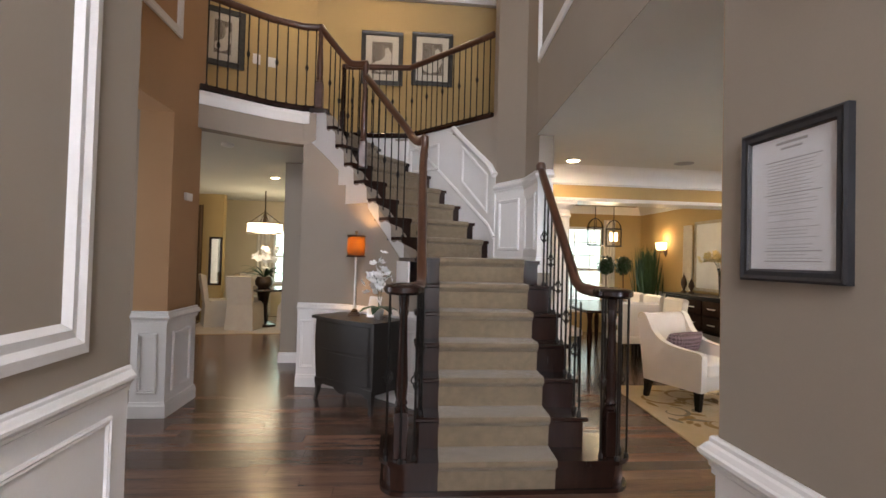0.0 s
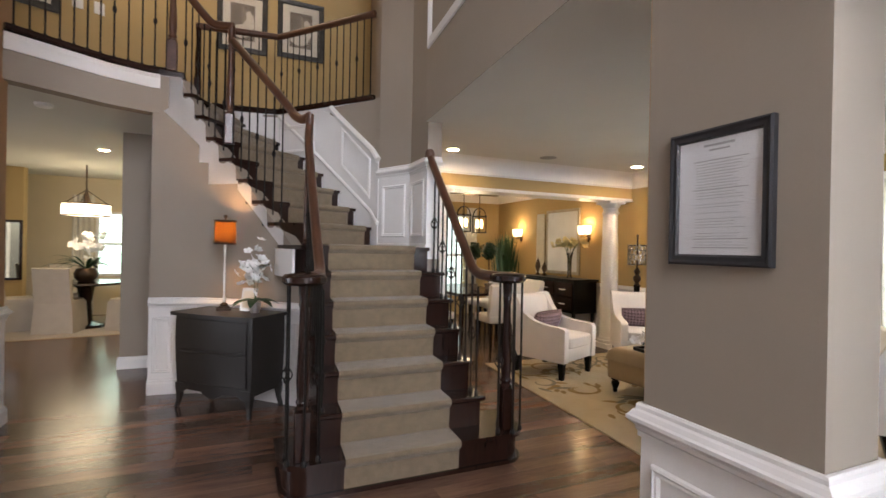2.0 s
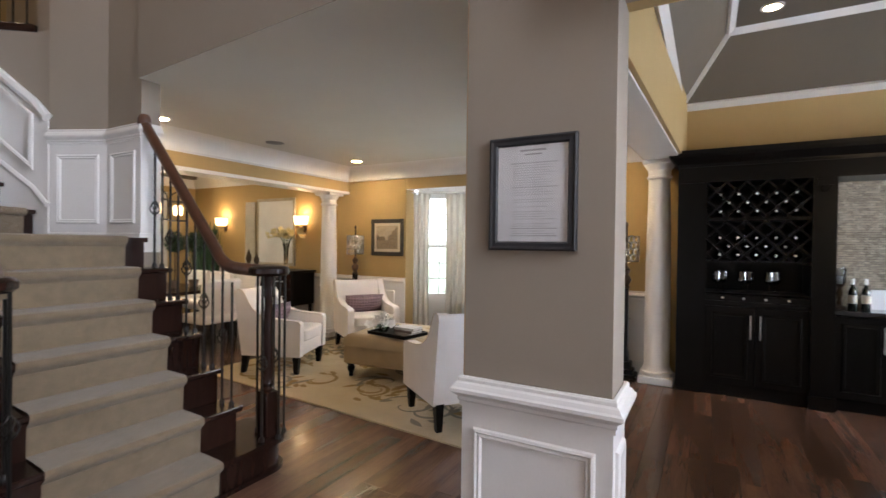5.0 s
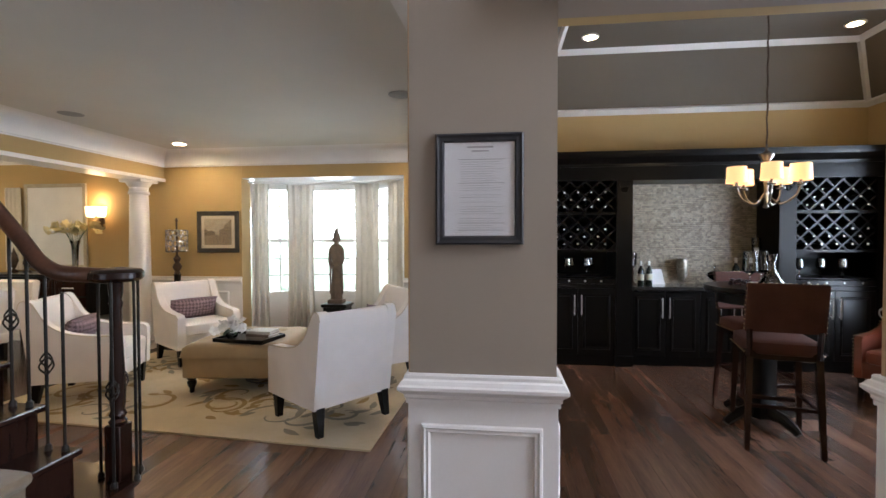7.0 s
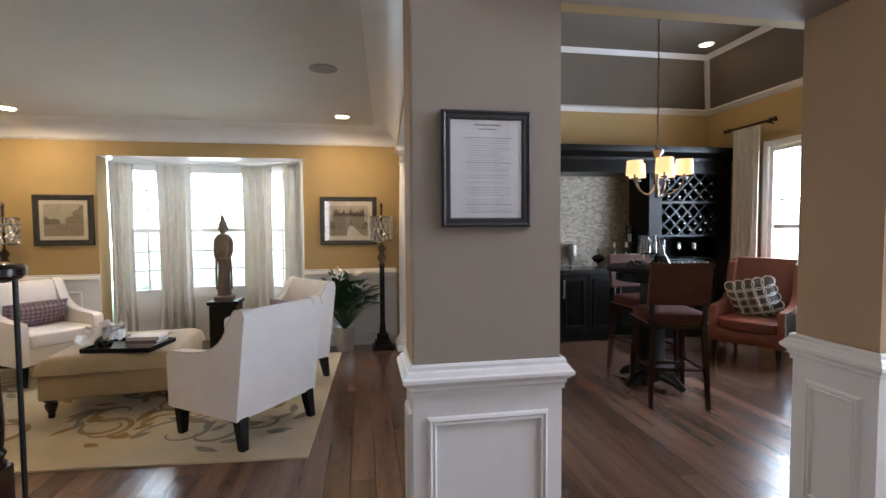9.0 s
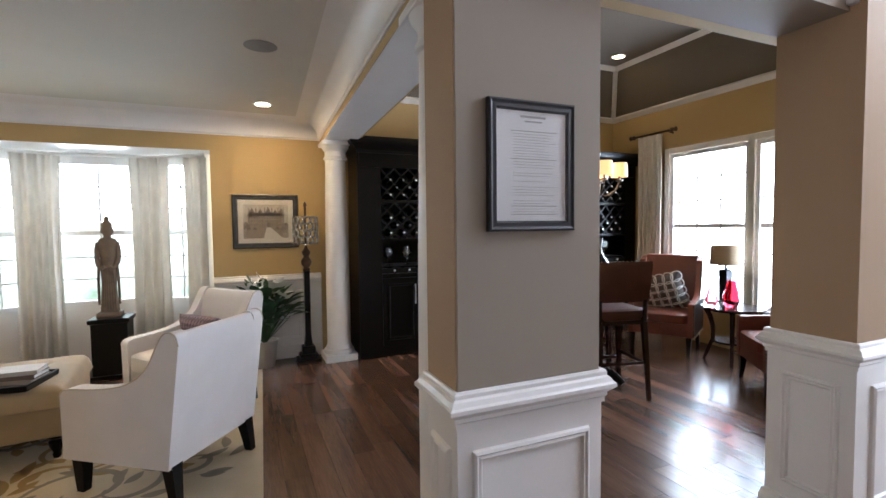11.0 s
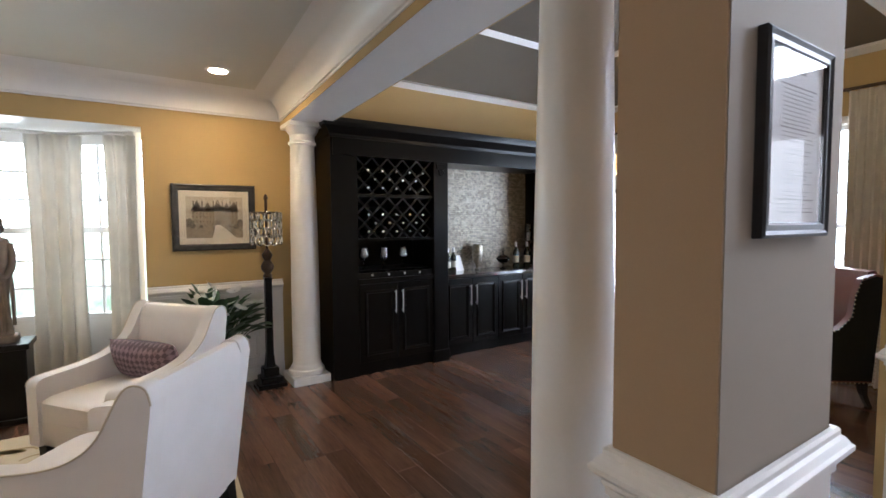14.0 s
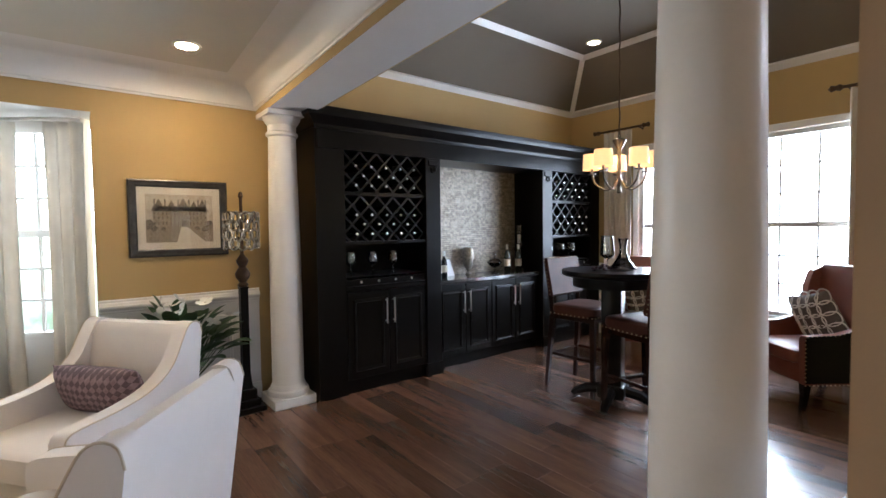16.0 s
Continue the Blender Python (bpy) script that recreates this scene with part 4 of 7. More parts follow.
ARM = [(-0.30, 0.19), (-0.385, 0.82), (-0.37, 0.87), (-0.33, 0.885), (-0.29, 0.865), (-0.25, 0.80), (-0.20, 0.71), (-0.13, 0.645), (-0.03, 0.60), (0.12, 0.575), (0.29, 0.565), (0.34, 0.55), (0.355, 0.52), (0.35, 0.19)]

ARM = ARM[:1] + [tuple(p) for p in smooth_line(ARM[1:-1], 3)] + ARM[-1:]


def armchair(at, rz, label, pillow):
    t = thing("armchair", label, "armchair", (*at, 0.012), rz, "armchairs round the ottoman")
    for s in (-1, 1):
        bm = bmesh.new()
        extr(bm, ARM, "x", s * 0.262, s * 0.345, 0.024, 3)
        arm = part("arm", bm, LINEN, t)
        for xx in (0.345,):
            bm = bmesh.new()
            tube(bm, [(s * xx, y, z) for y, z in ARM[1:-1]], 0.0036, 5)
            part("piping", bm, PIPING, arm, "tan welt piping")
    bm = bmesh.new()
    extr(bm, [(-0.30, 0.19), (-0.385, 0.82), (-0.36, 0.875), (-0.31, 0.87), (-0.27, 0.82), (-0.20, 0.40), (-0.2, 0.19)], "x", -0.275, 0.275, 0.02, 2)
    part("backrest", bm, LINEN, t)
    bm = bmesh.new()
    box(bm, (-0.272, -0.22, 0.19), (0.272, 0.335, 0.34), 0.012, 2)
    part("seat_frame", bm, LINEN, t)
    bm = bmesh.new()
    puff(bm, (0, 0.075, 0.395), (0.275, 0.295, 0.07), 0.3, 24, 10)
    part("seat_cushion", bm, LINEN, t)
    for x, y, dx, dy in ((-0.29, -0.27, -0.01, -0.03), (0.29, -0.27, 0.01, -0.03), (-0.29, 0.29, 0, 0.0), (0.29, 0.29, 0, 0.0)):
        bm = bmesh.new()
        loft(bm, [[(x + dx + q * 0.022, y + dy + p * 0.022, 0.0) for q, p in ((-1, -1), (1, -1), (1, 1), (-1, 1))], [(x + q * 0.034, y + p * 0.034, 0.2) for q, p in ((-1, -1), (1, -1), (1, 1), (-1, 1))]])
        part("leg", bm, EBONY, t, "tapered dark leg", 0)
    if pillow:
        pl = thing("lumbar_pillow", "mauve patterned lumbar pillow on a white armchair", "pillow", (0, 0, 0))
        m = pose(*at, 0.012, 0, 0, rz) @ pose(0, -0.09, 0.575, -18, 0, 0)
        bm = bmesh.new()
        cushion(bm, 0.262, 0.085, 0.125, 0.03)
        pl.matrix_basis = m
        part("cover", bm, PURPLE, pl)
    return t


armchair((2.60, 2.22), -36, "white linen armchair with tan piping, seen from behind on the rug", False)
armchair((3.65, 2.18), 38, "white linen armchair with a mauve pillow on the rug", True)
armchair((2.87, 4.56), 201.7, "white linen armchair with a mauve pillow beside the stairs", True)
armchair((4.14, 4.42), 147, "white linen armchair with a mauve pillow near the far wall", True)

rugm = mat("cream_rug", (0.60, 0.50, 0.33), (0.51, 0.415, 0.26), 0.95, scale=5, bump=0.5, fine=300, sheen=0.2)
rug = thing("area_rug", "cream area rug with tan and grey scrolling vines", "rug", (0, 0, 0))
bm = bmesh.new()
prism(bm, [(2.03, 1.75), (4.42, 1.66), (4.42, 5.1), (2.28, 5.12)], 0.0, 0.012)
part("rug_field", bm, rugm, rug, "cream wool pile", 0)
VINE = mat("tan_vine_yarn", (0.36, 0.25, 0.10), (0.29, 0.20, 0.09), 0.95, bump=0.4, fine=300)
VINE2 = mat("grey_vine_yarn", (0.28, 0.25, 0.19), None, 0.95, bump=0.4, fine=300)
rng = random.Random(4)


def flat_curl(bm, x, y, r0, turns, a0, sgn, wdt, z):
    L, Rr = [], []
    n = 26
    for i in range(n + 1):
        f = i / n
        r = r0 * (1 - 0.75 * f)
        a = a0 + sgn * turns * 2 * math.pi * f
        w2 = wdt * (0.35 + 0.65 * math.sin(math.pi * min(1, f * 1.15 + 0.05)))
        L.append((x + (r + w2) * math.cos(a), y + (r + w2) * math.sin(a), z))
        Rr.append((x + (r - w2) * math.cos(a), y + (r - w2) * math.sin(a), z))
    loft(bm, [[p, q] for p, q in zip(L, Rr)], False, False)


def flat_leaf(bm, x, y, L, a, wdt, z):
    n = 8
    c, s = math.cos(a), math.sin(a)
    rows2 = []
    for i in range(n + 1):
        f = i / n
        w2 = wdt * math.sin(math.pi * f) ** 0.8 + 0.001
        bend = 0.25 * L * f * f
        rows2.append([(x + c * f * L - s * (bend + k * w2), y + s * f * L + c * (bend + k * w2), z) for k in (-1, 1)])
    loft(bm, rows2, False, False)


for m_, nm, cnt, z in ((VINE, "tan_vines", 30, 0.0135), (VINE2, "grey_vines", 18, 0.0142)):
    bm = bmesh.new()
    for i in range(cnt):
        x, y = rng.uniform(2.4, 4.15), rng.uniform(2.0, 4.85)
        a, sg = rng.uniform(0, 6.28), rng.choice((-1, 1))
        flat_curl(bm, x, y, rng.uniform(0.14, 0.3), rng.uniform(0.55, 1.0), a, sg, 0.021, z)
        for k in range(4):
            q = rng.uniform(0, 6.28)
            flat_leaf(bm, x + 0.2 * math.cos(q), y + 0.2 * math.sin(q), rng.uniform(0.1, 0.2), q + 0.8, 0.030, z + 0.0004)
    part(nm, bm, m_, rug, "scrolling vine pattern", 0)

ott = thing("ottoman", "square tan tufted ottoman with turned dark feet", "ottoman", (3.40, 3.32, 0.012), 6)
bm = bmesh.new()
box(bm, (-0.45, -0.45, 0.14), (0.45, 0.45, 0.34), 0.02, 3)
part("base", bm, OTTO, ott)
bm = bmesh.new()
NX = 36
vs = []
for i in range(NX + 1):
    row = []
    for j in range(NX + 1):
        x, y = -0.47 + 0.94 * i / NX, -0.47 + 0.94 * j / NX
        ed = min(1, (0.47 - max(abs(x), abs(y))) / 0.09)
        z = 0.33 + 0.12 * math.sqrt(max(0, 1 - (1 - ed) ** 2))
        tx, ty = (x / 0.22 + 0.5) % 1 - 0.5, (y / 0.22 + 0.5) % 1 - 0.5
        if max(abs(x), abs(y)) < 0.4:
            z -= 0.045 * math.exp(-(tx * tx + ty * ty) / 0.02)
        row.append(bm.verts.new((x, y, z)))
    vs.append(row)
for i in range(NX):
    for j in range(NX):
        bm.faces.new((vs[i][j], vs[i + 1][j], vs[i + 1][j + 1], vs[i][j + 1]))
part("tufted_top", bm, OTTO, ott, "button-tufted cushion top", 80)
for x in (-0.39, 0.39):
    for y in (-0.39, 0.39):
        bm = bmesh.new()
        lathe(bm, [(0.018, 0), (0.024, 0.02), (0.02, 0.035), (0.036, 0.07), (0.042, 0.1), (0.03, 0.115), (0.046, 0.13), (0.046, 0.15)], (x, y, 0), 14)
        part("foot", bm, EBONY, ott, "turned dark foot")

TZ = 0.462
tray = thing("serving_tray", "dark wooden serving tray on the ottoman", "tray", (3.17, 3.22, TZ), -8)
bm = bmesh.new()
box(bm, (-0.17, -0.25, 0), (0.17, 0.25, 0.012), 0.003)
for lo, hi in (((-0.18, -0.26, 0), (-0.165, 0.26, 0.035)), ((0.165, -0.26, 0), (0.18, 0.26, 0.035)), ((-0.165, -0.26, 0), (0.165, -0.245, 0.035)), ((-0.165, 0.245, 0), (0.165, 0.26, 0.035))):
    box(bm, lo, hi, 0.003)
part("tray_body", bm, EBONY, tray)
BOOKC = [mat("book_cover_a", (0.45, 0.40, 0.36), None, 0.6), mat("book_cover_b", (0.22, 0.17, 0.15), None, 0.6), mat("book_cover_c", (0.62, 0.60, 0.57), None, 0.6)]
for i in range(3):
    bk = thing("book", "hardback book in a stack on the tray", "book", (3.19, 3.10, TZ + 0.012 + i * 0.026), -8 + (i - 1) * 7, "stacked books")
    bm = bmesh.new()
    box(bm, (-0.085, -0.115, 0.003), (0.08, 0.11, 0.022))
    part("pages", bm, PAPER, bk, "white page block", 0)
    bm = bmesh.new()
    box(bm, (-0.09, -0.12, 0.0), (0.085, 0.115, 0.003)), box(bm, (-0.09, -0.12, 0.022), (0.085, 0.115, 0.0255)), box(bm, (-0.092, -0.12, 0.0), (-0.087, 0.115, 0.0255))
    part("cover", bm, BOOKC[i], bk, "", 0)


def flowers(t, n, c, spread, size, seed, m=PETAL, name="blossom"):
    r = random.Random(seed)
    for i in range(n):
        bm = bmesh.new()
        o = Vector((r.gauss(0, spread[0]), r.gauss(0, spread[1]), r.gauss(0, spread[2]))) + Vector(c)
        ax = r.uniform(0, 6.28)
        tilt = Matrix.Rotation(r.uniform(0.3, 1.4), 3, Vector((math.cos(ax), math.sin(ax), 0)))
        for k in range(5):
            a = k * 1.2566
            pts = []
            for f, w in ((0.1, 0.12), (0.5, 0.42), (0.85, 0.36), (1.0, 0.1)):
                pts.append([tilt @ Vector((size * (f * math.cos(a) - s * w * math.sin(a)), size * (f * math.sin(a) + s * w * math.cos(a)), size * 0.25 * f * f)) + o for s in (-1, 1)])
            loft(bm, pts, False, False)
        part(name, bm, m, t, "", 60)


def leaf_bm(bm, base, dirv, L, w, droop=0.4, seg=5):
    base, d = Vector(base), Vector(dirv).normalized()
    side = d.cross(Vector((0, 0, 1)))
    side = side.normalized() if side.length > 0.05 else Vector((1, 0, 0))
    pts = []
    for i in range(seg + 1):
        f = i / seg
        p = base + d * L * f + Vector((0, 0, -droop * L * f * f))
        ww = w * (math.sin(math.pi * (0.06 + 0.94 * f)) ** 0.8) + 0.0006
        up = Vector((0, 0, 0.25 * ww))
        pts.append([p - side * ww + up, p, p + side * ww + up])
    loft(bm, pts, False, False)


vz = thing("flower_bowl", "white flowers in a low glass bowl on the tray", "flowers", (3.14, 3.38, TZ + 0.012))
bm = bmesh.new()
lathe(bm, [(0.03, 0), (0.05, 0.02), (0.055, 0.06), (0.05, 0.08), (0.046, 0.08), (0.05, 0.06), (0.045, 0.022), (0.0, 0.015)], n=18)
part("bowl", bm, GLASS, vz, "clear glass bowl")
flowers(vz, 26, (0, 0, 0.13), (0.05, 0.06, 0.022), 0.05, 3)
for k in range(6):
    bm = bmesh.new()
    leaf_bm(bm, (0, 0, 0.07), (math.cos(k), math.sin(k), 0.2), 0.12, 0.025)
    part("leaf", bm, LEAF, vz)


def picture(at, rz, w, h, fw, label, frame_m, draw, mount=0.06, category="picture", name="framed_picture", tilt=0):
    """A framed picture hung with its back on y = 0, facing -y; at: middle of its back."""
    t = thing(name, label, category, at, rz)
    bm = bmesh.new()
    d = 0.022

    def lp(ins, dep):
        return [(-w / 2 + ins, -dep, -h / 2 + ins), (w / 2 - ins, -dep, -h / 2 + ins), (w / 2 - ins, -dep, h / 2 - ins), (-w / 2 + ins, -dep, h / 2 - ins)]
    loft(bm, [lp(0, 0), lp(0, d * 0.8), lp(fw * 0.2, d), lp(fw * 0.45, d * 0.8), lp(fw * 0.8, d * 0.85), lp(fw, d * 0.45)], True, False)
    part("frame", bm, frame_m, t, "", 0)
    bm = bmesh.new()
    box(bm, (-w / 2 + fw * 0.9, -0.010, -h / 2 + fw * 0.9), (w / 2 - fw * 0.9, -0.004, h / 2 - fw * 0.9))
    part("mount", bm, MATBOARD if mount > 0.02 else PAPER, t, "", 0)
    draw(t, w / 2 - fw - mount, h / 2 - fw - mount)
    bm = bmesh.new()
    box(bm, (-w / 2 + fw * 0.9, -0.0165, -h / 2 + fw * 0.9), (w / 2 - fw * 0.9, -0.0145, h / 2 - fw * 0.9))
    g = part("glass", bm, PANE, t, "clear picture glass", 0)
    g.visible_shadow = False
    return t


def bars(t, rects, m, y=-0.0112, name="print"):
    bm = bmesh.new()
    for x0, x1, z0, z1 in rects:
        box(bm, (x0, y - 0.0004, z0), (x1, y, z1))
    part(name, bm, m, t, "", 0)


SEPIA = mat("sepia_print", (0.50, 0.45, 0.36), (0.36, 0.31, 0.24), 0.85, scale=14, bump=0, fine=60)
SEPMID = mat("sepia_mid", (0.30, 0.255, 0.19), (0.20, 0.17, 0.125), 0.85, scale=60, bump=0, fine=160)
SEPLIGHT = mat("sepia_light", (0.60, 0.55, 0.45), None, 0.85, scale=30, bump=0)
SEPDARK = mat("sepia_dark", (0.11, 0.09, 0.07), (0.22, 0.18, 0.14), 0.85, scale=40, bump=0, fine=120)


def ink(t, polys, m, y, name):
    """Flat printed shapes, each a thin outline of its own."""
    bm = bmesh.new()
    for P in polys:
        loft(bm, [[(x, y, z) for x, z in P], [(x, y - 0.0004, z) for x, z in P]])
    part(name, bm, m, t, "", 0)


def draw_house(t, hw, hh):
    bars(t, [(-hw, hw, -hh, hh)], SEPIA, -0.0104, "print_ground")
    r = random.Random(7)

    def q(*pts):
        return [(x * hw, max(-1, min(0.95, -0.36 + (z + 0.36) * (1.45 if z > -0.36 else 1))) * hh) for x, z in pts]
    ink(t, [q((-1, -1), (1, -1), (1, -0.42), (0.5, -0.36), (-0.4, -0.36), (-1, -0.3))], SEPMID, -0.0106, "printed_lawn")
    ink(t, [q((-0.12, -1), (0.75, -1), (0.2, -0.36), (0.02, -0.36))], SEPLIGHT, -0.0109, "printed_drive")
    ink(t, [q((-0.8, -0.36), (0.82, -0.36), (0.82, 0.12), (-0.8, 0.12))], SEPMID, -0.0108, "printed_house")
    roofs = [q((-0.84, 0.10), (0.86, 0.10), (0.8, 0.24), (-0.78, 0.24))]
    for c, w, z in ((-0.62, 0.14, 0.46), (-0.25, 0.11, 0.42), (0.1, 0.16, 0.5), (0.42, 0.1, 0.4), (0.68, 0.13, 0.46)):
        roofs.append(q((c - w, 0.1), (c + w, 0.1), (c + w * 0.8, 0.26), (c, z), (c - w * 0.8, 0.26)))
    for c in (-0.74, -0.44, -0.05, 0.27, 0.55, 0.78):
        roofs.append(q((c - 0.02, 0.2), (c + 0.02, 0.2), (c + 0.025, 0.44), (c - 0.025, 0.44)))
    ink(t, roofs, SEPDARK, -0.0111, "printed_roofs")
    wins = []
    for z in (-0.26, -0.1, 0.03):
        for i in range(14):
            c = -0.74 + i * 0.115 + r.uniform(-0.01, 0.01)
            wins.append(q((c - 0.02, z - 0.035), (c + 0.02, z - 0.035), (c + 0.02, z + 0.045), (c - 0.02, z + 0.045)))
    wins.append(q((0.04, -0.36), (0.16, -0.36), (0.16, -0.18), (0.1, -0.13), (0.04, -0.18)))
    ink(t, wins, SEPDARK, -0.0113, "printed_windows")
    trees = []
    for c, z0, k in ((-0.92, -0.3, 0.16), (-0.78, -0.42, 0.11), (0.9, -0.32, 0.14), (0.74, -0.46, 0.12), (-0.5, -0.44, 0.08), (0.5, -0.42, 0.08)):
        trees.append(q(*[(max(-1, min(1, c + k * math.cos(a) * r.uniform(0.8, 1.1))), z0 + k * 1.1 * math.sin(a) * r.uniform(0.8, 1.1)) for a in np.linspace(0, 5.9, 12)]))
    ink(t, trees, SEPDARK, -0.0115, "printed_trees")


def draw_street(t, hw, hh):
    bars(t, [(-hw, hw, -hh, hh)], SEPIA, -0.0104, "print_ground")
    r = random.Random(9)

    def q(*pts):
        return [(x * hw, z * hh) for x, z in pts]
    ink(t, [q((-1, -1), (1, -1), (1, -0.5), (-0.1, -0.2), (-1, -0.25))], SEPMID, -0.0106, "printed_road")
    ink(t, [q((0.1, -0.3), (1, -0.62), (1, 0.82), (0.75, 0.72), (0.7, 0.56), (0.45, 0.42), (0.42, 0.28), (0.1, 0.16))], SEPMID, -0.0108, "printed_terrace")
    dark = [q((-1, -0.3), (-0.2, -0.22), (-0.2, 0.0), (-0.45, 0.12), (-0.7, 0.02), (-0.85, 0.2), (-1, 0.16)), q((0.45, 0.42), (0.7, 0.56), (0.66, 0.66), (0.5, 0.52)), q((0.75, 0.72), (1, 0.82), (1, 0.95), (0.8, 0.8))]
    for i in range(6):
        c = 0.18 + i * 0.145
        for z in (-0.12, 0.1, 0.3):
            if z < 0.1 + 0.55 * c - 0.1:
                dark.append(q((c - 0.03, z - 0.07), (c + 0.03, z - 0.08), (c + 0.03, z + 0.07), (c - 0.03, z + 0.06)))
    for c in (-0.35, -0.1, 0.15, 0.4):
        dark.append(q((c - 0.03, -0.62), (c + 0.03, -0.62), (c + 0.02, -0.36), (c - 0.02, -0.36)))
    ink(t, dark, SEPDARK, -0.0112, "printed_street")


def draw_letter(t, hw, hh):
    r = random.Random(2)
    L = [(-hw * 0.35, hw * 0.4, hh * 0.88, hh * 0.92), (-hw * 0.22, hw * 0.28, hh * 0.80, hh * 0.83)]
    z = hh * 0.68
    while z > -hh * 0.9:
        bold = r.random() < 0.22
        if r.random() < 0.85:
            x0 = -hw * (0.62 if bold else 0.55)
            L.append((x0, hw * r.uniform(0.35, 0.7) if not bold else hw * 0.72, z, z + (0.0025 if bold else 0.0013)))
        z -= 0.0085
    bars(t, L, INK, -0.0108, "unreadable_lines")


FRAMEB = mat("black_silver_frame", (0.03, 0.028, 0.026), (0.06, 0.056, 0.05), 0.35, 0.3, scale=20)
picture((4.78, 4.545, 1.49), -90, 0.58, 0.54, 0.06, "sepia street print in a dark frame on the gold wall", FRAMEB, draw_street, 0.04)
picture((4.78, 1.57, 1.47), -90, 0.65, 0.56, 0.055, "sepia print of a manor house in a dark frame", FRAMEB, draw_house, 0.05)
letter = picture((0.775, 0.977, 1.583), -90, 0.316, 0.40, 0.032, "framed white printed notice on the pillar", mat("grey_black_frame", (0.020, 0.020, 0.022), (0.032, 0.032, 0.036), 0.42, spec=0.4), draw_letter, 0.0)


def floor_lamp(at, label):
    t = thing("floor_lamp", label, "floor lamp", (*at, 0), 0, "matching floor lamps")
    bm = bmesh.new()
    box(bm, (-0.12, -0.12, 0), (0.12, 0.12, 0.04), 0.008), box(bm, (-0.09, -0.09, 0.04), (0.09, 0.09, 0.09), 0.008), box(bm, (-0.065, -0.065, 0.09), (0.065, 0.065, 0.17), 0.008)
    part("base", bm, EBONY, t)
    bm = bmesh.new()
    loft(bm, [[(s * q, s * p, z) for q, p in ((-1, -1), (1, -1), (1, 1), (-1, 1))] for s, z in ((0.04, 0.17), (0.028, 0.3), (0.028, 0.93), (0.034, 0.95))])
    part("post", bm, EBONY, t, "", 0)
    bm = bmesh.new()
    lathe(bm, [(0.03, 0.95), (0.042, 0.965), (0.025, 0.985), (0.05, 1.02), (0.055, 1.05), (0.04, 1.08), (0.025, 1.10), (0.04, 1.13), (0.045, 1.15), (0.025, 1.18), (0.012, 1.2), (0.012, 1.62), (0.02, 1.63), (0.012, 1.66), (0.0, 1.67)], n=18)
    part("turned_stem", bm, BRONZE, t)
    bm = bmesh.new()
    rr_ = random.Random(17)
    for row_ in range(4):
        for k in range(13):
            ac = 2 * math.pi * (k + 0.5 * (row_ % 2) + rr_.uniform(-0.12, 0.12)) / 13
            zc = 1.275 + 0.067 * row_ + rr_.uniform(-0.006, 0.006)
            w_, h_ = rr_.uniform(0.24, 0.31), rr_.uniform(0.030, 0.041)
            pts = []
            for q in range(13):
                b_ = 2 * math.pi * q / 12
                pts.append((0.124 * math.cos(ac + w_ * math.cos(b_)), 0.124 * math.sin(ac + w_ * math.cos(b_)), zc + h_ * math.sin(b_)))
            tube(bm, pts, 0.008, 4)
    part("shade", bm, OLDSILVER, t, "pierced silver drum shade", 30)
    for z in (1.24, 1.51):
        bm = bmesh.new()
        tube(bm, [(0.126 * math.cos(a), 0.126 * math.sin(a), z) for a in np.linspace(0, 2 * math.pi, 29)], 0.004, 5)
        part("shade_ring", bm, BRONZE, t)
    for k in range(3):
        bm = bmesh.new()
        tube(bm, [(0.01 * math.cos(k * 2.1), 0.01 * math.sin(k * 2.1), 1.5), (0.124 * math.cos(k * 2.1), 0.124 * math.sin(k * 2.1), 1.51)], 0.003, 4)
        part("shade_spoke", bm, BRONZE, t)
    return t


floor_lamp((4.55, 1.20), "tall floor lamp with pierced silver shade beside the column")
floor_lamp((4.60, 5.0), "tall floor lamp with pierced silver shade near the dining beam")

plant = thing("potted_plant", "leafy peace lily in a silver pot", "plant", (4.55, 1.625, 0))
bm = bmesh.new()
lathe(bm, [(0.085, 0), (0.10, 0.05), (0.125, 0.24), (0.13, 0.27), (0.118, 0.27), (0.112, 0.24), (0.0, 0.235)], n=24)
part("pot", bm, SILVER, plant, "silver metal pot")
r_ = random.Random(11)
for i in range(105):
    bm = bmesh.new()
    a = r_.uniform(0, 6.28)
    el = r_.uniform(0.75, 1.5)
    L0 = r_.uniform(0.2, 0.52)
    d = Vector((math.cos(a) * math.cos(el), math.sin(a) * math.cos(el), math.sin(el)))
    b = Vector((0, 0, 0.24)) + d * L0
    if b.x > 0.12:
        b.x = 0.12
    tube(bm, [(0, 0, 0.23), tuple(b)], 0.003, 4)
    leaf_bm(bm, b, Vector((d.x, d.y, d.z * 0.4)), r_.uniform(0.17, 0.28), 0.052, 0.22)
    part("leaf", bm, LEAF, plant)
flowers(plant, 13, (-0.05, 0.0, 0.83), (0.12, 0.17, 0.07), 0.06, 9, PETAL, "white_bloom")

